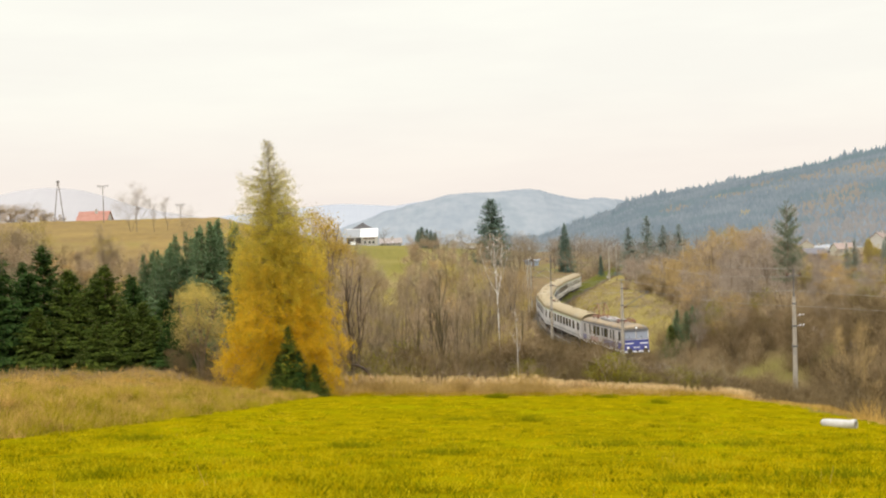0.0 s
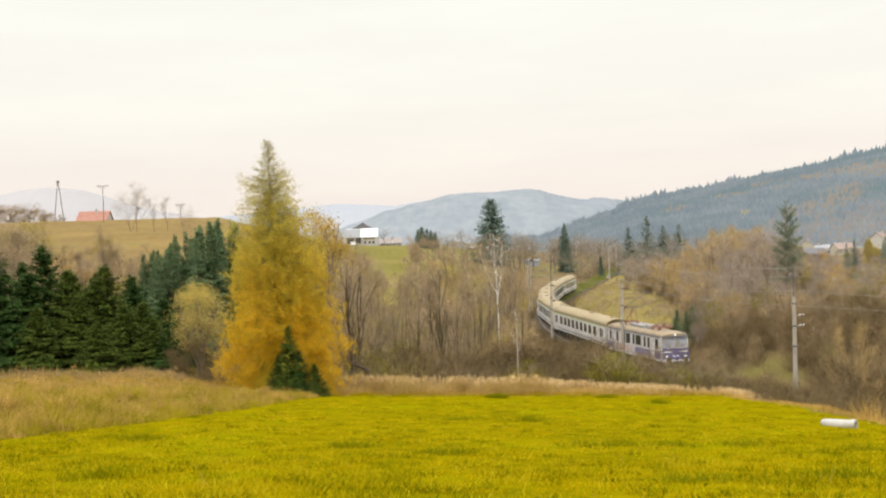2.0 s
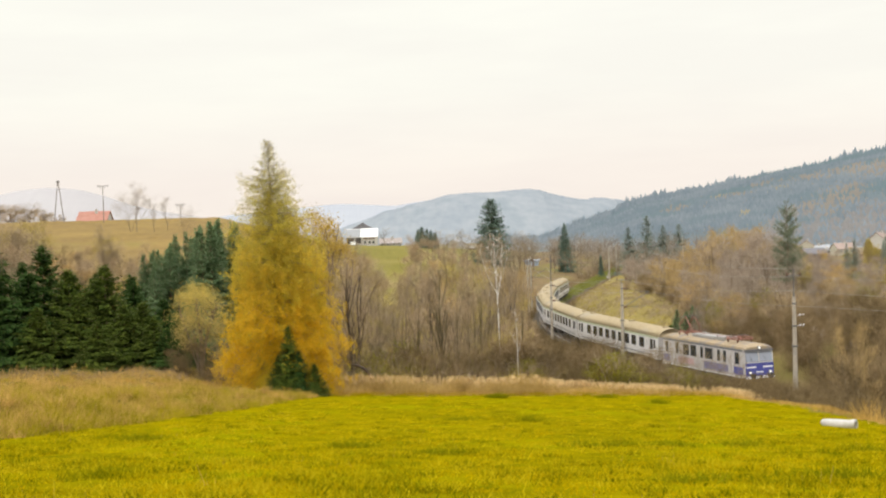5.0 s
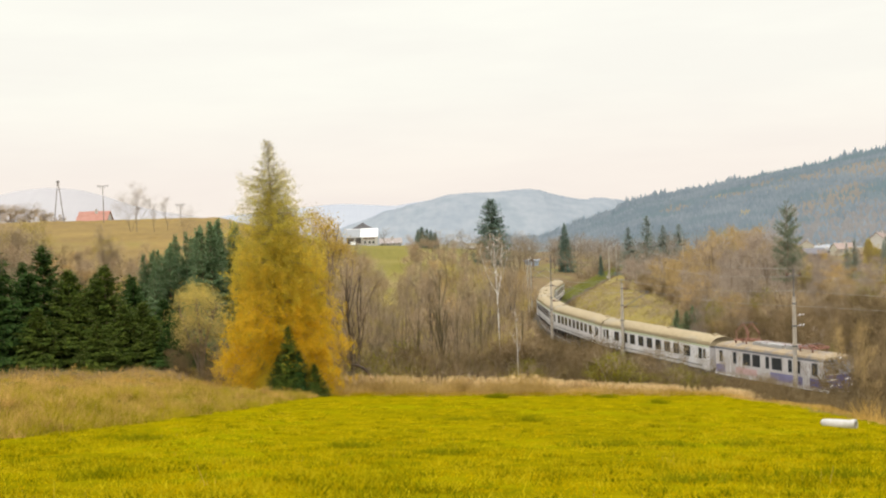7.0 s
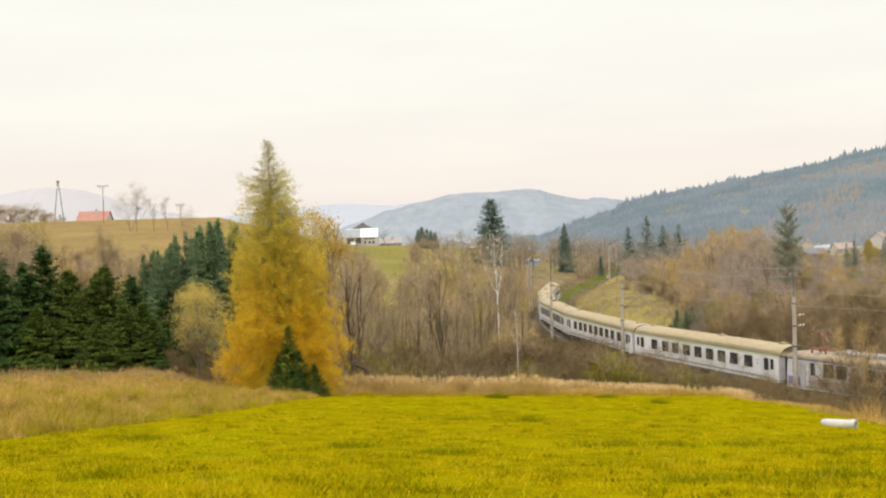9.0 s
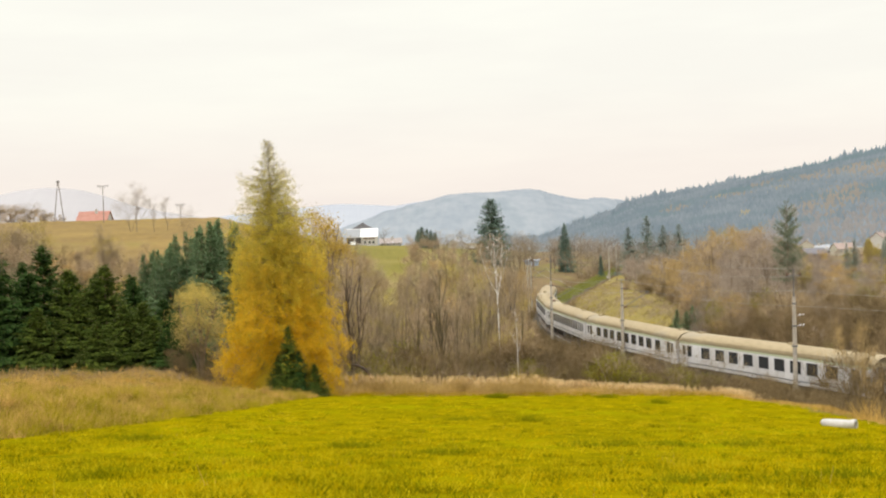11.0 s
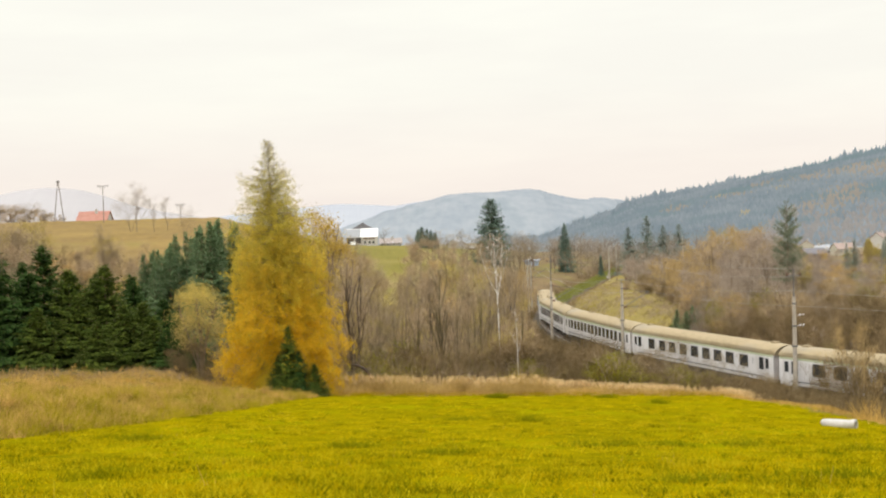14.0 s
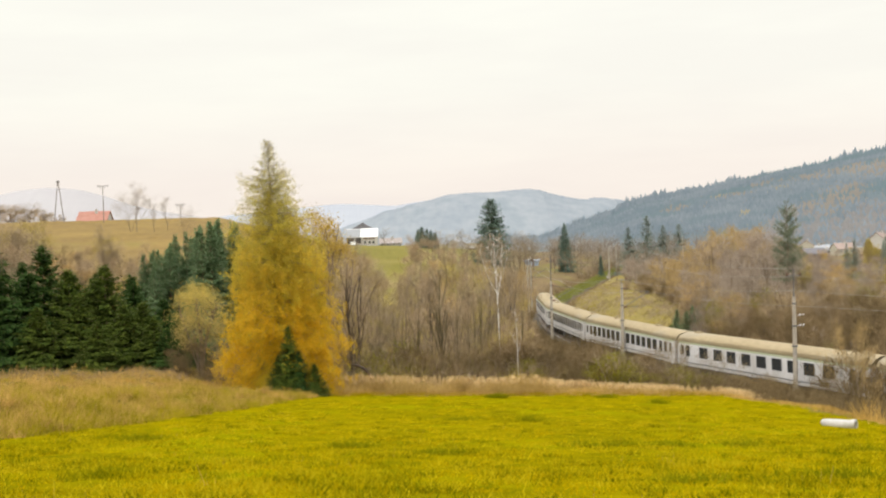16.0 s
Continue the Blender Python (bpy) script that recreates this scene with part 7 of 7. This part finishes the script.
def span(h0, h1, dx, sag):
    for p, q in zip(MASTS[:3], MASTS[1:3] + [MASTS[4]]):
        wire((p.x + dx, p.y + dx * 0.3, p.z + h0), (q.x + dx, q.y + dx * 0.3, q.z + h1), sag)


span(-1.0, -1.0, 3.0, 0.35)
span(0.5, 0.5, -0.3, 0.5)
_p = MASTS[0]
for _h, _s, _d in ((-1.0, 0.4, 3.0), (0.5, 0.6, -0.3), (1.6, 0.6, 0.4)):
    wire((_p.x + _d, _p.y, _p.z + _h), (_p.x + 24 + _d, _p.y - 34, _p.z + _h + 0.5), _s)
wire((_p.x, _p.y, _p.z + 1.6), (28.5, 160, -3.0), 0.8)
wire((_p.x, _p.y, _p.z + 2.2), (30, 170, -1.5), 0.8)


def power_pole(x, y, h, style):
    z = gz(x, y)
    t = thing("power_pole", pose(x, y, z), "A-shaped wooden power pole on the hill" if style == "a" else "slim power pole with a crossarm on the hill", "power pole", "power poles")
    if style == "a":
        for q in (-1, 1):
            part("leg", Shape().tube([(q * 1.75, 0, -0.5), (q * 0.12, 0, h)], [0.17, 0.12], 7), M["wood_pole"], t)
        part("tie", Shape().tube([(-0.5, 0, h * 0.82), (0.5, 0, h * 0.82)], [0.09, 0.09], 5), M["wood_pole"], t)
        part("switch_box", Shape().box(-0.45, 0.45, -0.25, 0.25, h - 0.3, h + 0.35).box(-0.7, 0.7, -0.06, 0.06, h - 0.8, h - 0.65), M["steel"], t)
    else:
        part("pole", Shape().tube([(0, 0, -0.5), (0, 0, h)], [0.17, 0.11], 7), M["wood_pole"], t)
        part("crossarm", Shape().box(-1.9, 1.9, -0.08, 0.08, h - 0.35, h - 0.15).tube([(-1.2, 0, h - 0.3), (0, 0, h - 1.4), (1.2, 0, h - 0.3)], [0.05, 0.05, 0.05], 5), M["steel"], t)
        for q in (-1.8, -0.9, 0.9, 1.8):
            part("insulator", Shape().tube([(q, 0, h - 0.15), (q, 0, h + 0.0), (q, 0, h + 0.2)], [0.08, 0.11, 0.06], 7), M["insul"], t)


power_pole(-133.6, 390, 14.2, "a")
power_pole(-115.0, 380, 12.6, "t")
power_pole(-98.2, 420, 5.6, "t")


# ---- houses ----
M["tile_red"] = material("red_roof_tile", (0.29, 0.135, 0.10), (0.37, 0.19, 0.145), 0.6, 5.0, 0.85)
M["tile_faded"] = material("faded_brown_red_tile", (0.25, 0.192, 0.165), (0.32, 0.25, 0.215), 0.6, 5.0, 0.9)
M["plaster"] = material("pale_plaster", (0.36, 0.34, 0.30), (0.46, 0.44, 0.40), 0.4, 4.0, 0.9)
M["plaster_y"] = material("cream_plaster", (0.36, 0.335, 0.265), (0.45, 0.42, 0.345), 0.4, 4.0, 0.9)
M["plaster_dim"] = material("greyed_plaster", (0.27, 0.25, 0.225), (0.35, 0.33, 0.30), 0.4, 4.0, 0.9)
M["tile_dim"] = material("greyish_roof_tile", (0.25, 0.215, 0.195), (0.33, 0.285, 0.26), 0.6, 5.0, 0.85)
M["sheet_white"] = material("white_sheet_metal", (0.74, 0.75, 0.76), (0.88, 0.88, 0.88), 0.3, 3.0, 0.35)
M["slate"] = material("dark_slate_roof", (0.10, 0.10, 0.11), (0.18, 0.17, 0.18), 0.6, 5.0, 0.8)
M["roof_grey"] = material("grey_sheet_roof", (0.24, 0.25, 0.26), (0.32, 0.33, 0.34), 0.4, 4.0, 0.5)
M["brown_wood"] = material("brown_boarded_wall", (0.12, 0.09, 0.07), (0.22, 0.17, 0.13), 0.5, 5.0, 0.9)
M["blue_sheet"] = material("blue_grey_sheet", (0.22, 0.27, 0.34), (0.30, 0.35, 0.42), 0.4, 4.0, 0.5)


def house(x, y, wx, wy, wall_h, roof_h, turn, wall, roof, label, windows=3, chimney=True, z=None, category="house", over=0.4):
    t = thing("house", pose(x, y, gz(x, y) if z is None else z, 0, 0, turn), label, category, "village houses")
    part("wall", Shape().box(-wx / 2, wx / 2, -wy / 2, wy / 2, -2.0, wall_h).prism([(-wx / 2 + 0.01, wall_h), (wx / 2 - 0.01, wall_h), (wx / 2 - 0.01, wall_h + 0.01)], -0.1, 0.1), M[wall], t)
    g = Shape()
    g.v += [(s * (wx / 2), q * (wy / 2 - 0.02), zz) for s in (-1, 1) for q, zz in ((-1, wall_h), (1, wall_h))] + [(-wx / 2, 0, wall_h + roof_h), (wx / 2, 0, wall_h + roof_h)]
    g.f += [(0, 1, 4), (2, 5, 3), (0, 4, 5, 2), (1, 3, 5, 4)]
    part("gable", g, M[wall], t)
    lip = roof_h / (wy / 2)
    for q in (-1, 1):
        r = Shape()
        a, b = (0.0, wall_h + roof_h + 0.02), (q * (wy / 2 + over), wall_h - over * lip + 0.02)
        for xx in (-wx / 2 - over, wx / 2 + over):
            r.v += [(xx, a[0], a[1]), (xx, b[0], b[1]), (xx, b[0], b[1] + 0.18), (xx, a[0], a[1] + 0.18)]
        r.f += [(0, 1, 2, 3), (4, 7, 6, 5), (0, 4, 5, 1), (1, 5, 6, 2), (2, 6, 7, 3), (3, 7, 4, 0)]
        part("roof_slope", r, M[roof], t)
    if chimney:
        part("chimney", Shape().box(-0.4, 0.4, -0.3, 0.3, wall_h + roof_h * 0.5, wall_h + roof_h + 0.9).box(-0.48, 0.48, -0.38, 0.38, wall_h + roof_h + 0.75, wall_h + roof_h + 0.9), M["plaster"], t, at=pose(wx * 0.08, -wy * 0.1, 0))
    for i in range(windows):
        xx = (i + 0.5) / windows * wx - wx / 2
        f = part("window", Shape().box(-0.55, 0.55, -0.05, 0.02, -0.05, 1.25), M["sheet_white"], t, at=pose(xx, -wy / 2, 1.0))
        part("pane", Shape().box(-0.45, 0.45, -0.07, 0.0, 0.05, 1.15), M["glass"], f)
    return t


house(-124.2, 400, 10.5, 9.0, 1.2, 3.6, 0, "plaster", "tile_red", "low house with a red tiled roof on the hilltop", 0, True, z=9.6)
# the white-roofed barn on the pasture
_t = thing("barn", pose(-37.4, 520, -1.6), "old barn with a white sheet roof and a dark bay panel", "barn")
part("wall", Shape().box(-7.2, 7.0, -3.6, 5.5, -1.5, 3.7), M["plaster"], _t, "pale grey wall")
part("roof_slope", Shape().prism([(-7.4, -5.2), (7.5, -5.2), (7.5, -5.02), (-7.4, -5.02)], 0.0, 5.0).mesh("roof_slope"), M["sheet_white"], _t, "white sheet roof slope", at=Matrix(((1, 0, 0, 0), (0, 0.6, 0.8, 0.9), (0, 0.8, -0.6, 0.55), (0, 0, 0, 1))))
part("grey_sheets", Shape().box(-7.45, -0.6, 0.0, 4.6, 0.0, 0.04), M["roof_grey"], _t, "grey sheets over the left half of the roof", at=Matrix(((1, 0, 0, 0), (0, 0.6, -0.8, -3.36), (0, 0.8, 0.6, 3.81), (0, 0, 0, 1))))
part("upper_roof", Shape().prism([(-5.2, 7.4), (6.0, 7.4), (2.6, 9.0), (1.0, 10.0), (0.2, 10.6), (-0.4, 10.0), (-2.2, 9.0)], -0.2, 5.4), M["slate"], _t, "dark steep roof behind")
# No opening is cut: a dark panel paints the shade in the bay.
part("bay_panel", Shape().box(-6.9, -0.4, -3.75, -3.6, 0.9, 3.4), M["under"], _t, "dark panel standing for the shaded open bay")
part("bay_panel", Shape().box(0.6, 6.0, -3.75, -3.6, 2.6, 3.5), M["brown_wood"], _t, "boarded band below the eaves")
for _x in (-7.1, -3.2, 0.1):
    part("post", Shape().box(_x - 0.16, _x + 0.16, -4.2, -3.9, -1.2, 3.6), M["plaster"], _t)
for _x in (1.6, 3.6, 5.4):
    part("window", Shape().box(_x - 0.45, _x + 0.45, -3.72, -3.6, 0.6, 1.7), M["glass"], _t)
part("hay_cart", Shape().box(-5.2, -2.8, -4.6, -3.8, 0.3, 1.7), M["sheet_white"], _t, "pale sheeted stack under the roof")
house(-25.2, 540, 10.5, 7, 1.9, 2.3, 4, "plaster_dim", "tile_dim", "long low farmhouse beside the barn", 4, True, z=-3.2)
house(5.6, 480, 7.0, 5.0, 2.3, 2.6, 70, "plaster", "roof_grey", "small pale house among the trees", 2, True, z=-5.0)
house(11.0, 470, 4.5, 5.0, 0.9, 0.7, 0, "brown_wood", "plaster", "low shed with a pale roof", 1, False, z=-5.0)
house(29.2, 370, 4.4, 3.0, 1.4, 0.4, 0, "blue_sheet", "blue_sheet", "small blue-grey hut beyond the railway", 1, False, category="hut")
house(162.8, 500, 6.5, 6.5, 4.4, 2.2, 70, "plaster_y", "tile_faded", "cream house with a faded red roof across the valley", 2, True, z=-13.0)
house(173.8, 520, 12.0, 8.0, 2.6, 2.2, 0, "plaster", "roof_grey", "long house with a grey roof across the valley", 4, True, z=-13.9)
house(182.0, 508, 9.0, 7.0, 2.8, 2.4, 10, "plaster_y", "tile_faded", "house with a brownish-red roof across the valley", 3, True, z=-13.5)
house(205.5, 525, 9.0, 8.0, 3.6, 3.2, 50, "plaster", "tile_faded", "pale house with a red roof across the valley", 3, True, z=-11.0)
house(142.5, 430, 9.0, 6.0, 2.0, 2.0, 15, "brown_wood", "slate", "dark wooden barn below the houses", 1, False, z=-12.4, category="barn")

# lineside marker boards where a path meets the railway
for _x, _y, _h in ((46.6, 318, 1.5), (47.6, 322, 2.2)):
    _t = thing("marker_board", pose(_x, _y, gz(_x, _y), 0, 0, 6), "small pale marker board on a post by the railway", "sign", "marker boards")
    part("post", Shape().tube([(0, 0, -0.3), (0, 0, _h)], [0.05, 0.05], 6), M["steel"], _t)
    part("board", Shape().box(-0.32, 0.32, -0.09, -0.05, _h - 0.7, _h), M["plaster"], _t)

# concrete pipe lying in the meadow
_t = thing("concrete_pipe", pose(14.62, 42.0, gz(14.62, 42.0) - 0.05, 0, 0, -42), "short pale concrete pipe lying half sunk in grass", "pipe")
_s = Shape()
_s.tube([(-0.62, 0, 0.20), (-0.56, 0, 0.18), (-0.35, 0, 0.15), (0.0, 0, 0.14), (0.58, 0, 0.17)], [0.06, 0.12, 0.175, 0.195, 0.18], 18)
part("barrel", _s, M["white_concrete"], _t, smooth=False)
_s = Shape()
for _k in range(18):
    _a, _b = _k * math.pi / 9, (_k + 1) * math.pi / 9
    _n = len(_s.v)
    for _w in (_a, _b):
        for _x, _r in ((0.56, 0.205), (0.72, 0.205), (0.72, 0.135), (0.56, 0.135)):
            _s.v.append((_x, math.cos(_w) * _r, 0.175 + math.sin(_w) * _r))
    _s.f += [(_n, _n + 1, _n + 5, _n + 4), (_n + 1, _n + 2, _n + 6, _n + 5), (_n + 2, _n + 3, _n + 7, _n + 6)]
part("socket", _s, M["white_concrete"], _t, "thicker socket end with an open mouth")
# A flat dark disc paints the shade inside the pipe.
part("bore_shade_disc", Shape().tube([(0.585, 0, 0.175), (0.6, 0, 0.175)], [0.134, 0.134], 18), M["under"], _t, "dark disc standing for the shaded hollow")

# single trees on the hilltop
HILLTOP = [tree_model("hilltop_tree", bare_tree(231 + i, 10.0, (3, 1, 1)[i], (0.8, 0.8, 0.5)[i], 3, (6, 9, 9)[i], 0.13, 0.026, 3, 0.16, 0.2, 0.011, 0.5, (1.3, 1.4, 0.9)[i]), M["bark"], M["twig"]) for i in range(3)]
for _i, (_x, _y, _h, _k, _w) in enumerate(((-88.6, 318, 10.4, 0, 1.0), (-86.4, 316, 10.8, 1, 1.0), (-82.4, 320, 8.6, 2, 0.9), (-79.0, 322, 8.9, 2, 1.0), (-58.4, 150, 11.2, 0, 0.8), (-45.6, 150, 9.2, 1, 0.75), (-43.4, 151, 7.6, 2, 1.0), (-49.0, 152, 7.2, 2, 1.0), (-60.5, 156, 10.0, 2, 1.0),
                                           (-56.0, 240, 8.0, 1, 1.0), (-118.0, 330, 6.0, 2, 1.0), (-124.5, 330, 4.6, 2, 1.3))):
    plant("hill_tree", HILLTOP[_k] if _y > 200 else BARE[(0, 3, 1)[_k]], _x, _y, "leafless tree on the hilltop" if _y > 200 else "leafless tree behind the spruces", "tree", 77 * _i, _h / 10, "hilltop trees" if _y > 200 else "trees below the hill", wide=_w)

YELLOWISH = tree_model("yellow_green_tree", leafy(75, 9.0, 2.4, 130, 60, 0.22, 6, 0.1), M["bark"], M["olive_twig"])
for _i, (_x, _y, _s, _w) in enumerate(((72.4, 190, 0.76, 0.55), (73.4, 192, 0.68, 0.7), (72.8, 188, 0.6, 0.7))):
    plant("yellow_green_tree", YELLOWISH, _x, _y, "yellow-green leafy tree near the far houses", "tree", 90 * _i, _s, "garden trees", wide=_w)
for _i, (_x, _y, _h) in enumerate(((71.9, 195, 7.2), (71.2, 197, 6.4), (73.0, 185, 6.6), (74.2, 187, 7.4))):
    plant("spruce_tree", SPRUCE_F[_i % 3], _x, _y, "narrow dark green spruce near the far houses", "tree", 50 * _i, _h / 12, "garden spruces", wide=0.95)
for _i, (_x, _y, _s) in enumerate(((29.8, 122, 0.85), (31.4, 126, 1.0), (37.0, 128, 0.9), (52.0, 140, 1.0), (35.0, 118, 0.7), (46.0, 121, 0.9))):
    plant("leafy_bush", LEAFY, _x, _y, "yellow-green leafy bush below the brown wood", "bush", 43 * _i, 1.3 * _s, "wood edge bushes", wide=1.2)
for _i in range(14):
    _x, _y = -176.0 + 2.2 * _i, 428 + 7 * (_i % 3)
    plant("copse_tree", HAZE[(0, 2, 5)[_i % 3]], _x, _y, "hazy brown tree in the copse on the hilltop", "tree", 77 * _i, (0.9, 1.05, 0.95)[_i % 3] * (1.0 if _i < 8 else 1.0 - 0.11 * (_i - 7)) * 0.85, "hilltop copse", wide=1.7)
plant("golden_tree", GOLDEN[0], 7.9, 126, "slim yellow-leaved tree before the railway", "tree", 10, 1.15, wide=0.5)


# ---- what moves ----
SPEED, GAIN, START = 4.798, 0.0307, -12.12


def run(t):
    """Where the first coupling stands on the line at t seconds."""
    return START + SPEED * t + GAIN * t * t / 2


def motions():
    for body, wheels, ahead, half, radius in TRAIN:
        walk(body, [(t / 4, pose_on_line(run(t / 4) + ahead, half)) for t in range(65)])
        for w in wheels:
            x, y, z = w.matrix_basis.translation
            walk(w, [(t / 10, pose(x, y, z, -math.degrees((run(t / 10) - START) / radius), 0, 0)) for t in range(161)])


motions()
